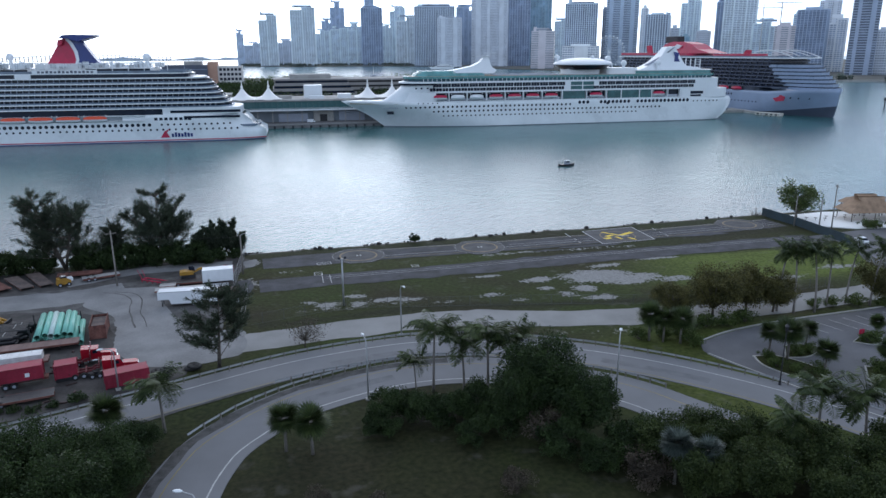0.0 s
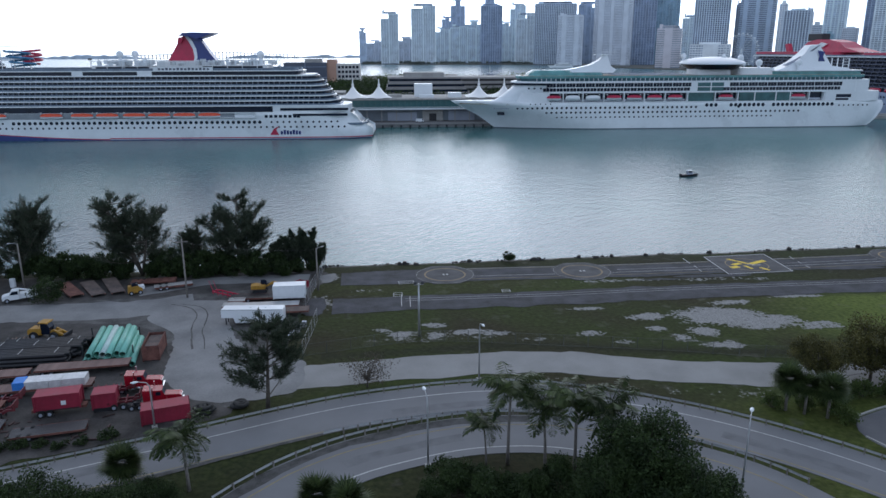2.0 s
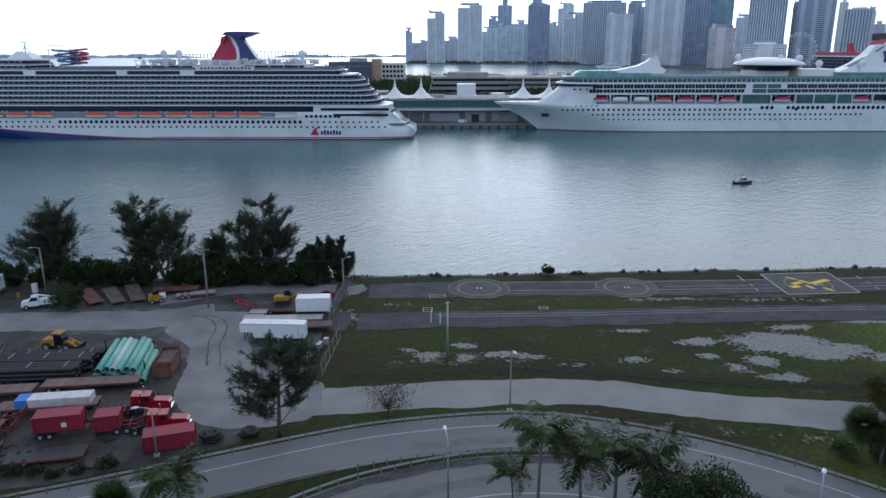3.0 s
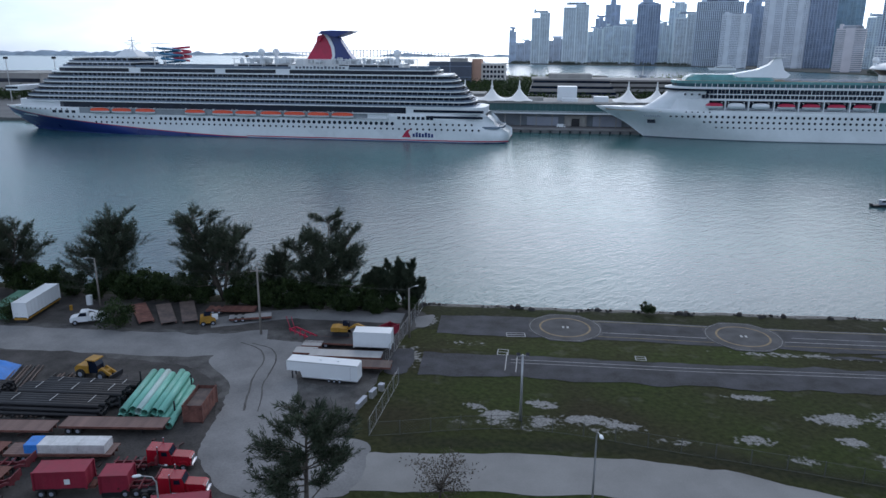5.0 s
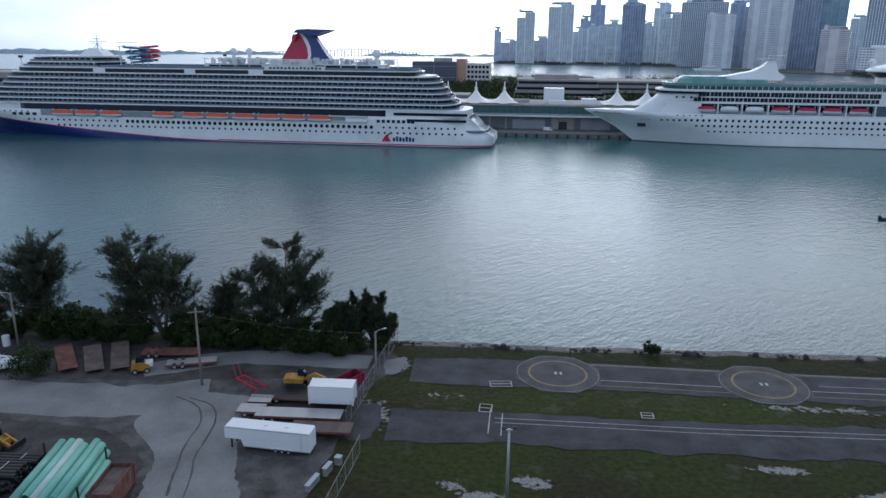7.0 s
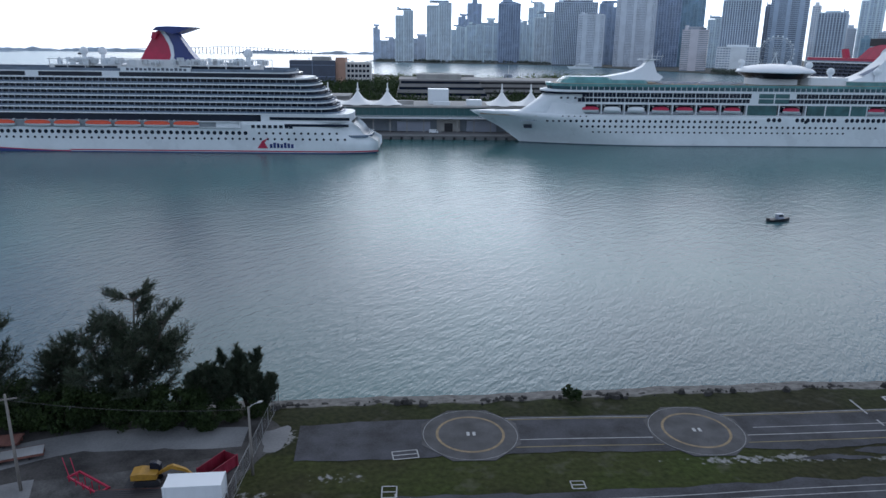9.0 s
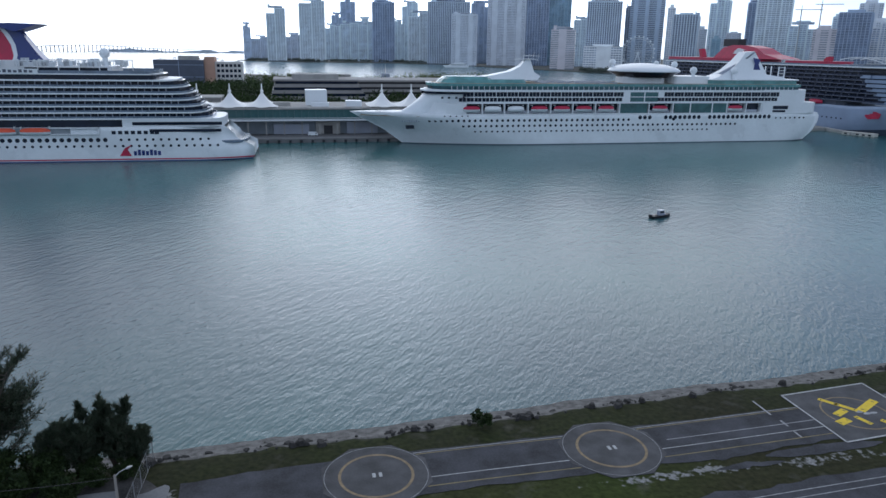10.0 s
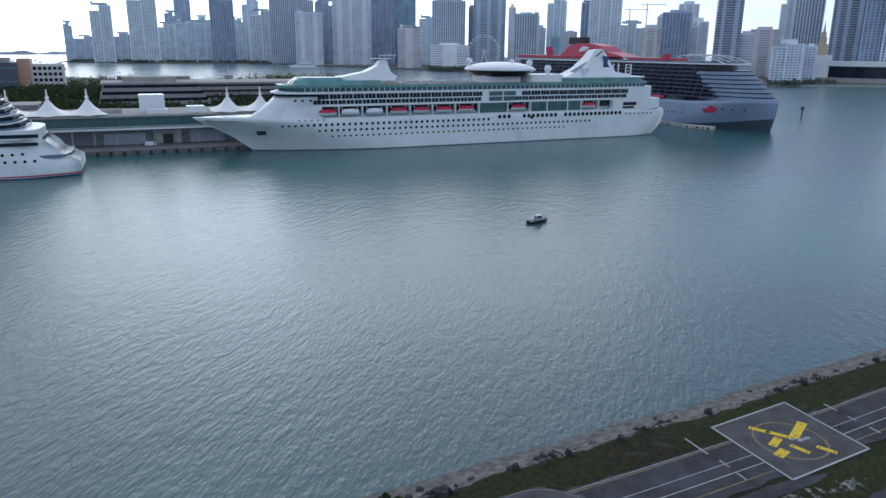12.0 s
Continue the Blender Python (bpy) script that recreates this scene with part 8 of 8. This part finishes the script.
def semi_truck(x, y, az):
    t = thing("semi_truck", "bright red conventional semi-truck tractor with chrome stacks", "truck", pose(x, y, LAND, 0, 0, az) @ Matrix.Scale(0.88, 4), "red trucks")
    part("chassis", Mesh().box(-4.2, 3.6, -0.5, 0.5, 0.6, 0.95), dark_metal, t)
    part("hood", Mesh().side([(1.4, 0.8), (3.9, 0.8), (4.0, 1.7), (3.7, 1.95), (1.4, 2.15)], -0.95, 0.95, 0.88), truck_red, t)
    part("cab", Mesh().side([(-0.3, 0.9), (1.5, 0.9), (1.5, 2.2), (1.15, 3.0), (-0.3, 3.05)], -1.1, 1.1, 0.92), truck_red, t)
    part("sleeper", Mesh().side([(-1.7, 0.9), (-0.3, 0.9), (-0.3, 3.1), (-1.7, 3.2)], -1.15, 1.15, 0.94), truck_red, t)
    part("windscreen", Mesh().side([(1.2, 2.25), (1.52, 2.22), (1.2, 2.92), (1.05, 2.92)], -0.95, 0.95), dark_glass, t)
    part("side_window", Mesh().side([(0.2, 2.2), (1.0, 2.2), (0.9, 2.8), (0.2, 2.8)], -1.08, 1.08), dark_glass, t)
    part("grille", Mesh().box(3.9, 4.05, -0.6, 0.6, 0.8, 1.7), chrome, t, "chrome grille")
    part("bumper", Mesh().box(3.95, 4.2, -1.15, 1.15, 0.45, 0.8), chrome, t, "chrome bumper")
    for s in (-1, 1):
        part("exhaust_stack", Mesh().tube((-0.2, s * 1.2, 1.0), (-0.2, s * 1.2, 3.7), 0.09, n=8), chrome, t, "chrome exhaust stack")
        part("fuel_tank", Mesh().tube((-0.8, s * 0.95, 0.75), (0.9, s * 0.95, 0.75), 0.32, n=10), chrome, t)
        part("fender", Mesh().side([(2.3, 0.75), (3.8, 0.75), (3.6, 1.25), (3.0, 1.4), (2.5, 1.25)], s * 0.95 - 0.18, s * 0.95 + 0.18), truck_red, t)
    part("fifth_wheel", Mesh().box(-3.3, -2.3, -0.5, 0.5, 0.95, 1.15), dark_metal, t)
    wheels(t, [3.0, -2.3, -3.5], 2.4, 0.5)
    return t


semi_truck(-24.9, -341.3, 9)
semi_truck(-20.7, -346.4, 11)
tyre_m = Mesh()
sec = [(0.42 + 0.2 * math.cos(a), 0.2 * math.sin(a)) for a in [2 * math.pi * i / 8 for i in range(8)]]
tyre_m.grid([[(q * math.cos(b), q * math.sin(b), h) for q, h in sec] for b in [2 * math.pi * j / 16 for j in range(17)]], close=True)
tyre_me = tyre_m.data("tyre", True)
tyre_me.materials.append(rubber)
for x, y, k in ((-13.4, -348.8, 6), (-9.2, -347.8, 4)):
    for i in range(k):
        o = new("tyre", tyre_me)
        o.matrix_basis = Matrix.Translation((x + yr.uniform(-0.7, 0.7), y + yr.uniform(-0.5, 0.5), LAND + 0.25 + 0.36 * (i // 2))) @ Matrix.Diagonal((1.6, 1.6, 1.1, 1))
        tagged(o, "worn black truck tyre in a heap", "tyre", "tyre heaps")
dark_red = mk("old_red_frame", (0.13, 0.016, 0.024), 0.7, var=0.4, size=1.5, fine=0.3)


def chassis_trailer(x, y, az, length, label):
    """Bare skeletal trailer: two long beams, cross members, a raised neck and wheels."""
    t = thing("chassis_trailer", label, "trailer", pose(x, y, LAND, 0, 0, az), "bare trailers")
    a = length / 2
    for s in (-1, 1):
        part("beam", Mesh().side([(-a, 0.75), (a * 0.55, 0.75), (a * 0.75, 1.15), (a, 1.15), (a, 1.45), (a * 0.7, 1.45), (a * 0.5, 1.1), (-a, 1.1)], s * 0.5 - 0.1, s * 0.5 + 0.1), dark_red, t)
    n = int(length / 1.3)
    cm = part("cross_member", Mesh().box(-0.09, 0.09, -1.25, 1.25, 1.1, 1.2), dark_red, t)
    cm.matrix_basis = Matrix.Translation((-a + 0.3, 0, 0))
    for i in range(1, n):
        repeat(cm, Matrix.Translation((-a + 0.3 + (1.5 * a) * i / n, 0, 0)), t)
    part("headboard", Mesh().box(a - 0.15, a, -1.1, 1.1, 1.4, 2.3), dark_red, t)
    part("landing_leg", Mesh().box(a * 0.5, a * 0.5 + 0.15, -0.8, -0.65, 0, 1.1), dark_metal, t)
    part("landing_leg", Mesh().box(a * 0.5, a * 0.5 + 0.15, 0.65, 0.8, 0, 1.1), dark_metal, t)
    wheels(t, [-a + 1.0, -a + 2.2], 2.5, 0.48)


for x, y, az, ln in ((-56.5, -340.0, 8, 10.5), (-27.6, -342.6, 10, 5.5), (-43.3, -345.2, 7, 8.0), (-55.5, -345.2, 7, 10.0), (-25.0, -346.3, 12, 4.5), (-58.5, -349.0, 4, 9.0), (-51.5, -351.0, 8, 8.5), (-42.0, -348.8, 8, 7.0)):
    chassis_trailer(x, y, az, ln, "dark red skeletal trailer chassis parked in the yard")
tl = alone("pipe_section", Mesh().tube((-1.4, 0, 0.55), (1.4, 0, 0.55), 0.55, n=16), mk("faded_teal", (0.1, 0.3, 0.24), 0.6, var=0.2), "short pale green pipe section lying on the soil", "pipe", at=pose(-49.5, -353.8, LAND, 0, 0, 8))
debris = Mesh()
for i in range(130):
    q = pose(yr.uniform(-58, -25), yr.uniform(-356, -336), 0)
    debris.obox((q.translation.x, q.translation.y, LAND + 0.15), (yr.uniform(0.3, 2.2), yr.uniform(0.08, 0.3), yr.uniform(0.08, 0.3)), yr.uniform(0, 180))
alone("yard_scrap", debris, mk("scrap", (0.055, 0.035, 0.033), 0.9, var=0.5, size=1, island=0.8), "scattered timber and steel scrap on the yard", "scrap", "stuff")


def wheel_loader(x, y, az):
    t = thing("wheel_loader", "yellow wheel loader parked on bare soil", "loader", pose(x, y, LAND, 0, 0, az))
    part("engine_cover", Mesh().side([(-3.0, 0.9), (-0.6, 0.9), (-0.6, 2.1), (-2.6, 2.0), (-3.0, 1.6)], -0.85, 0.85), cat_yellow, t)
    part("cab", Mesh().side([(-0.7, 1.0), (0.8, 1.0), (0.9, 2.2), (0.5, 3.0), (-0.6, 3.0)], -0.75, 0.75), dark_glass, t, "dark glazed cab")
    part("cab_roof", Mesh().box(-0.9, 0.8, -0.95, 0.95, 3.0, 3.18), cat_yellow, t)
    part("front_frame", Mesh().box(0.8, 2.4, -0.55, 0.55, 0.7, 1.5), cat_yellow, t)
    for s in (-0.55, 0.55):
        part("lift_arm", Mesh().side([(1.2, 1.6), (1.5, 1.9), (3.6, 0.8), (3.4, 0.5)], s - 0.12, s + 0.12), cat_yellow, t)
    part("bucket", Mesh().side([(3.3, 0.15), (4.5, 0.1), (4.2, 0.35), (3.6, 0.5), (3.7, 1.2), (3.3, 1.1)], -1.35, 1.35), dark_metal, t, "dark steel bucket")
    part("exhaust", Mesh().tube((-1.6, 0.3, 2.0), (-1.6, 0.3, 2.9), 0.07, n=6), dark_metal, t)
    wheels(t, [-1.9, 1.6], 2.4, 0.75)


wheel_loader(-47.2, -320.2, -6)


def excavator(x, y, az):
    t = thing("excavator", "yellow tracked excavator with a folded boom on a low trailer", "excavator", pose(x, y, LAND + 0.91, 0, 0, az) @ Matrix.Scale(0.78, 4))
    for s in (-1, 1):
        part("track", Mesh().side([(-1.8, 0.1), (-1.5, 0), (1.5, 0), (1.8, 0.1), (1.9, 0.45), (1.6, 0.8), (-1.6, 0.8), (-1.9, 0.45)], s * 1.0 - 0.28, s * 1.0 + 0.28), dark_metal, t)
    part("house", Mesh().side([(-2.2, 0.95), (1.4, 0.95), (1.4, 1.7), (-1.0, 2.0), (-2.2, 1.8)], -1.2, 1.2), cat_yellow, t)
    part("cab", Mesh().side([(0.2, 1.6), (1.7, 1.0), (1.7, 2.4), (1.2, 2.8), (0.2, 2.8)], 0.3, 1.2), dark_glass, t)
    part("boom", Mesh().side([(1.2, 1.3), (1.6, 1.2), (3.4, 2.0), (5.2, 1.4), (5.4, 1.8), (3.6, 2.6), (2.9, 2.4)], -0.25, 0.25), cat_yellow, t)
    part("stick", Mesh().side([(5.0, 1.8), (5.5, 1.7), (6.6, 0.5), (6.3, 0.3)], -0.2, 0.2), cat_yellow, t)
    part("bucket", Mesh().side([(6.0, 0.8), (6.6, 0.8), (6.9, 0.2), (6.3, 0.0), (5.8, 0.3)], -0.5, 0.5), dark_metal, t)


flatbed(-12.8, -303.2, 2, 14.0, "low dark equipment trailer under the excavator", dark_metal, 3, 2.7, 0.9)
excavator(-14.5, -300.4, 5)
flatbed(-11.5, -300.4, 3, 11.0, "low trailer behind the excavator", dark_metal, 2, 2.6, 0.85)
flatbed(-11.5, -308.6, 3, 11.6, "long grey flatbed trailer", steel, 2, 2.6, 1.1)
flatbed(-18.5, -307.8, 3, 3.6, "short grey flat rack", steel, 1, 2.4, 0.9)
flatbed(-18.2, -305.0, 3, 3.2, "short grey flat rack", steel, 1, 2.2, 0.9)
flatbed(-7.5, -311.8, 3, 8.0, "rusty flatbed trailer behind the white trailer", rust_grey, 2, 2.6, 1.1)
wbx = container("container", -8.0, -304.9, 3, (6.1, 2.5, 2.7), white_paint, "white storage container on a trailer")
wbx.matrix_basis = pose(-8.0, -304.4, LAND + 0.95, 0, 0, 3)
container("skip", -7.4, -297.6, 60, (4.4, 2.0, 1.6), box_red, "dark red steel skip by the fence", True)
rf = thing("red_implement", "red steel tillage frame with spikes", "implement", pose(-22, -300.5, LAND, 0, 0, -35))
part("frame", Mesh().box(-3, 3, -0.1, 0.1, 0.5, 0.7).box(-3, 3, 1.3, 1.5, 0.5, 0.7).box(-3, -2.8, 0, 1.4, 0.5, 0.7).box(2.8, 3, 0, 1.4, 0.5, 0.7), red_paint, rf)
sp_ = part("spike", Mesh().tube((0, 0, 0), (0, 0, 1.0), 0.06, n=5), red_paint, rf)
for i in range(9):
    o = sp_ if i == 0 else repeat(sp_, Matrix.Identity(4), rf)
    o.matrix_basis = Matrix.Translation((-2.8 + 0.7 * i, 0.7 * (i % 2), 0.0))
part("mast", Mesh().tube((-2.6, 0, 0.6), (-4.2, 0.3, 2.6), 0.05, n=5).tube((-2.2, 0.6, 0.6), (-3.4, 0.8, 2.6), 0.05, n=5), red_paint, rf)
gt = thing("gooseneck_trailer", "long white enclosed gooseneck cargo trailer", "trailer", pose(-12.9, -315.8, LAND, 0, 0, -3) @ Matrix.Scale(0.88, 4))
part("body", Mesh().side([(-6.3, 1.7), (-3.9, 1.7), (-3.5, 0.55), (6.2, 0.55), (6.3, 0.7), (6.3, 3.4), (6.1, 3.55), (-6.1, 3.55), (-6.3, 3.4)], -1.25, 1.25), white_paint, gt)
part("roof_trim", Mesh().box(-6.32, 6.32, -1.28, 1.28, 3.35, 3.42), steel, gt)
part("skirt", Mesh().box(-3.4, 6.3, -1.27, 1.27, 0.55, 0.68), steel, gt)
for x in (-0.5, 2.6):
    part("roof_vent", Mesh().box(x - 0.25, x + 0.25, -0.25, 0.25, 3.55, 3.68), white_paint, gt)
wheels(gt, [1.2, 2.15, 3.1], 2.62, 0.36)
part("fender", Mesh().box(0.6, 3.7, -1.36, -1.24, 0.72, 0.86), white_paint, gt)
part("landing_leg", Mesh().box(-5.6, -5.4, -0.9, -0.7, 0, 1.7), dark_metal, gt)
part("landing_leg", Mesh().box(-5.6, -5.4, 0.7, 0.9, 0, 1.7), dark_metal, gt)
part("door_line", Mesh().box(5.0, 5.05, -1.26, -1.24, 0.8, 3.1), steel, gt)
for x, y, s in ((-5.4, -323.0, (0.5, 2.6, 0.8)), (-4.4, -320.2, (0.5, 1.6, 1.0)), (-3.6, -318.2, (0.7, 0.7, 1.0))):
    u = thing("utility_cabinet", "pale metal equipment cabinet by the fence", "cabinet", pose(x, y, LAND, 0, 0, -12))
    part("body", Mesh().box(-s[0] / 2, s[0] / 2, -s[1] / 2, s[1] / 2, 0.15, s[2]), steel, u)
    part("roof", Mesh().box(-s[0] / 2 - 0.06, s[0] / 2 + 0.06, -s[1] / 2 - 0.06, s[1] / 2 + 0.06, s[2], s[2] + 0.07), grey_paint, u)
    part("plinth", Mesh().box(-s[0] / 2, s[0] / 2, -s[1] / 2, s[1] / 2, 0, 0.15), concrete, u)

# along the trees
for x, y, az, mtl, ln, lb in ((-54.3, -295.0, 128, rust, 9.0, "rust-red steel plate lying on low bearers"), (-49.8, -294.6, 124, rust_grey, 9.0, "grey-brown steel deck plate lying beside the trees"), (-46.2, -293.0, 120, rust_grey, 9.5, "brown timber deck plate lying beside the trees")):
    pt = thing("deck_plate", lb, "plate", pose(x, y, LAND, 0, 0, az), "deck plates")
    ln += 1.5
    part("plate", Mesh().obox((0, 0, 0.62), (ln, 2.7, 0.1), 0), mtl, pt)
    part("frame", Mesh().obox((0, 1.2, 0.45), (ln, 0.15, 0.25), 0).obox((0, -1.2, 0.45), (ln, 0.15, 0.25), 0), rust, pt)
    part("bearer", Mesh().box(ln * 0.3, ln * 0.3 + 0.3, -1.2, 1.2, 0, 0.34).box(-ln * 0.35, -ln * 0.35 + 0.3, -1.2, 1.2, 0, 0.34), dark_metal, pt)
sr_ = thing("mini_loader", "small yellow compact loader with a white hood", "loader", pose(-40.2, -297.5, LAND, 0, 0, 25))
part("body", Mesh().side([(-1.4, 0.5), (1.3, 0.5), (1.4, 1.3), (0.4, 1.9), (-1.2, 1.8)], -0.8, 0.8), cat_yellow, sr_)
part("cab", Mesh().box(-0.6, 0.6, -0.7, 0.7, 1.6, 2.2), dark_glass, sr_)
part("hood", Mesh().box(0.7, 1.8, -0.75, 0.75, 1.1, 1.7), white_paint, sr_)
wheels(sr_, [-0.8, 0.9], 1.8, 0.45)
flatbed(-33.5, -294.2, 20, 7.5, "small dark steel trailer beside the utility pole", steel, 2, 2.2, 0.8)
flatbed(-38.5, -291.0, 8, 9.0, "low rust-red trailer under the trees", rust, 2, 2.4, 0.8)
pk = thing("utility_truck", "white utility truck beside a dark shrub", "truck", pose(-61.8, -299.8, LAND, 0, 0, 205))
part("hood", Mesh().side([(1.6, 0.6), (3.0, 0.6), (3.0, 1.3), (2.6, 1.5), (1.6, 1.65)], -0.95, 0.95), white_paint, pk)
part("cab", Mesh().side([(0.0, 0.6), (1.7, 0.6), (1.7, 1.6), (1.2, 2.4), (0.0, 2.4)], -1.0, 1.0, 0.9), white_paint, pk)
part("window", Mesh().side([(0.2, 1.6), (1.65, 1.62), (1.2, 2.25), (0.2, 2.25)], -0.99, 0.99), dark_glass, pk)
part("bed", Mesh().box(-3.2, -0.1, -1.05, 1.05, 0.7, 1.6), white_paint, pk)
part("boom", Mesh().tube((-2.8, 0, 1.7), (0.4, 0, 2.6), 0.14, n=6), white_paint, pk)
wheels(pk, [-2.1, 2.2], 2.1, 0.48)
wtr = container("container", -74.2, -296.6, 97, (11.0, 2.5, 2.9), white_paint, "long white box trailer with a yellow chassis")
wtr.matrix_basis = pose(-74.2, -296.6, LAND + 1.0, 0, 0, 97)
part("chassis", Mesh().box(-5.6, 5.6, -1.2, 1.2, -0.3, 0.02), cat_yellow, wtr, "yellow chassis")
part("prop", Mesh().box(-5.5, -5.2, -1, 1, -1.0, -0.3).box(4.5, 5.5, -1, 1, -1.0, -0.3), dark_metal, wtr)
gtp = container("container", -79.2, -296.6, 100, (9, 2.5, 2.6), mk("faded_green", (0.08, 0.2, 0.14), 0.7, var=0.3, size=2), "faded green box trailer under the trees")
tk = thing("water_tank", "small pale tank beside the trees", "tank", pose(-67.5, -291, LAND))
part("drum", Mesh().tube((0, 0, 0), (0, 0, 1.8), 0.6, n=12), white_paint, tk)
hy = thing("hydrant", "small yellow hydrant on bare soil", "hydrant", pose(-69, -294.5, LAND))
part("barrel", Mesh().tube((0, 0, 0), (0, 0, 1.0), 0.28, n=10), cat_yellow, hy)

# ---- car park fittings ----
def kerb_island(pts, label):
    t = thing("kerb_island", label, "traffic island", kind="structure")
    line = [p for p in curve_through([*pts, pts[0]], 0.8)][:-1]
    n = len(line)
    cx, cy = sum(p.x for p in line) / n, sum(p.y for p in line) / n
    out = [(p.x, p.y) for p in line]
    inn_ = [(cx + (x - cx) * 0.93, cy + (y - cy) * 0.93) for x, y in out]
    m = Mesh()
    m.grid([[(*p, LAND) for p in out], [(*p, LAND + 0.2) for p in out], [(*p, LAND + 0.2) for p in inn_]], close=True)
    part("kerb", m, concrete, t, "pale concrete kerb")
    part("bed", Mesh().add([(*p, LAND + 0.17) for p in inn_], [tuple(range(n))]), rough_grass, t)


kerb_island([(79, -364), (78.3, -367.5), (80, -372), (82.5, -375.3), (85.5, -374.5), (86, -370), (83, -365)], "planted island with a pale kerb in the car park")
kerb_island([(83.5, -366), (88, -366.4), (92, -363.4), (87.5, -361.4)], "small planted island in the car park")
kerb_island([(99, -363), (102, -365), (105, -363), (103, -361)], "small planted island with a hedge")
kerb_island([(93.5, -371.5), (90.5, -375.5), (88.5, -380), (95, -381), (99, -375)], "planted island with a pale kerb and hedge")
for i in range(9):
    flat("bay_line", Mesh().obox((94 + 3.2 * i, -356.5 + 0.3 * i, LAND + 0.066), (0.12, 5.2, 0.012), 18), line_white, "thin white painted parking bay line", "pavement marking")
alone("kerb", strip(curve_through([(74, -356.6), (82, -353.6), (95, -351.4), (118, -349.6), (158, -345.6)], 1.5), 0.1, -0.15, LAND + 0.2, 0.25), concrete, "pale concrete kerb along the car park", "kerb", "structure")
alone("kerb", strip(curve_through([(72.6, -361.5), (76.3, -370.5), (80.2, -379.5), (86, -391)], 1.5), 0.1, -0.15, LAND + 0.2, 0.25), concrete, "pale concrete kerb along the car park", "kerb", "structure")
sg = thing("sign", "small red and white sign in a hedge", "sign", pose(100.5, -363, LAND))
part("post", Mesh().tube((0, 0, 0), (0, 0, 2.2), 0.04, n=6), steel, sg)
part("panel", Mesh().box(-0.5, 0.5, -0.03, 0.03, 1.4, 2.3), red_paint, sg)


def car(x, y, az, material, label):
    t = thing("car", label, "car", pose(x, y, LAND, 0, 0, az))
    part("body", Mesh().side([(-2.2, 0.35), (2.2, 0.35), (2.25, 0.75), (1.3, 0.95), (-2.0, 1.0), (-2.25, 0.8)], -0.88, 0.88), material, t)
    part("cabin", Mesh().side([(-1.7, 0.95), (1.2, 0.93), (0.5, 1.45), (-1.2, 1.5)], -0.8, 0.8, 0.85), dark_glass, t, "dark glazed cabin")
    part("roof", Mesh().box(-1.15, 0.45, -0.66, 0.66, 1.46, 1.53), material, t)
    for s in (-0.6, 0.6):
        part("headlight", Mesh().box(2.18, 2.27, s - 0.2, s + 0.2, 0.6, 0.75), white_paint, t)
    wheels(t, [-1.4, 1.4], 1.85, 0.33)


car(150.5, -308.5, 70, white_paint, "white saloon car parked by the screened fence")
car(171, -318, 20, slate_paint, "dark car parked in the far lot")
# thatched pavilion and white terrace
alone("terrace", Mesh().prism([(149, -278), (166, -276), (190, -280), (190, -300), (160, -296), (152, -291)], LAND - 0.1, LAND + 0.25), membrane, "bright white paved terrace beside the fence", "terrace", "structure")
thatch = mk("thatch", (0.3, 0.2, 0.13), 0.95, var=0.35, size=1.5, fine=0.12, bump=0.05)
for x, y, w, d, h in ((172, -287, 16, 9, 6.5), (183, -290, 14, 9, 6.0), (178, -279, 12, 8, 5.5)):
    hut = thing("thatched_pavilion", "open pavilion with a shaggy brown thatched roof", "pavilion", pose(x, y, LAND + 0.25, 0, 0, -12), "thatched pavilions")
    m = Mesh()
    rows = []
    for k, z in ((1.0, 2.6), (0.72, 3.9), (0.42, h - 1.0), (0.16, h)):
        rows.append([(w / 2 * k * (1 if k > 0.2 else 3.2) * c, d / 2 * k * s, z + (0.12 * noise.noise(Vector((c * 9, s * 9, z))) if k == 1 else 0)) for c, s in [(-1, -1), (-0.5, -1.02), (0, -1), (0.5, -1.02), (1, -1), (1.02, 0), (1, 1), (0.5, 1.02), (0, 1), (-0.5, 1.02), (-1, 1), (-1.02, 0)]])
    m.grid(rows, close=True)
    part("roof", m, thatch, hut)
    for sx in (-0.42, 0.0, 0.42):
        for sy in (-0.42, 0.42):
            part("post", Mesh().tube((sx * w, sy * d, 0), (sx * w, sy * d, 3.2), 0.14, n=7), weathered, hut)
for i in range(10):
    tb = thing("terrace_table", "small dark table on the white terrace", "table", pose(154 + 2.2 * i, -284 - 1.1 * (i % 3), LAND + 0.25), "terrace tables")
    part("top", Mesh().tube((0, 0, 0.7), (0, 0, 0.75), 0.5, n=10), weathered, tb)
    part("pedestal", Mesh().tube((0, 0, 0), (0, 0, 0.7), 0.06, n=6), dark_metal, tb)
brush = Mesh()
for i in range(60):
    a = (146 + yr.uniform(-3, 2), -275.5 + yr.uniform(-2, 3), 0.6)
    brush.tube(a, (a[0] + yr.uniform(-1.5, 1.5), a[1] + yr.uniform(-1.5, 1.5), a[2] + yr.uniform(0.8, 3.2)), 0.05, 0.02, 4)
alone("driftwood", brush, bark, "tangle of bare grey branches on the shore", "driftwood", "stuff")
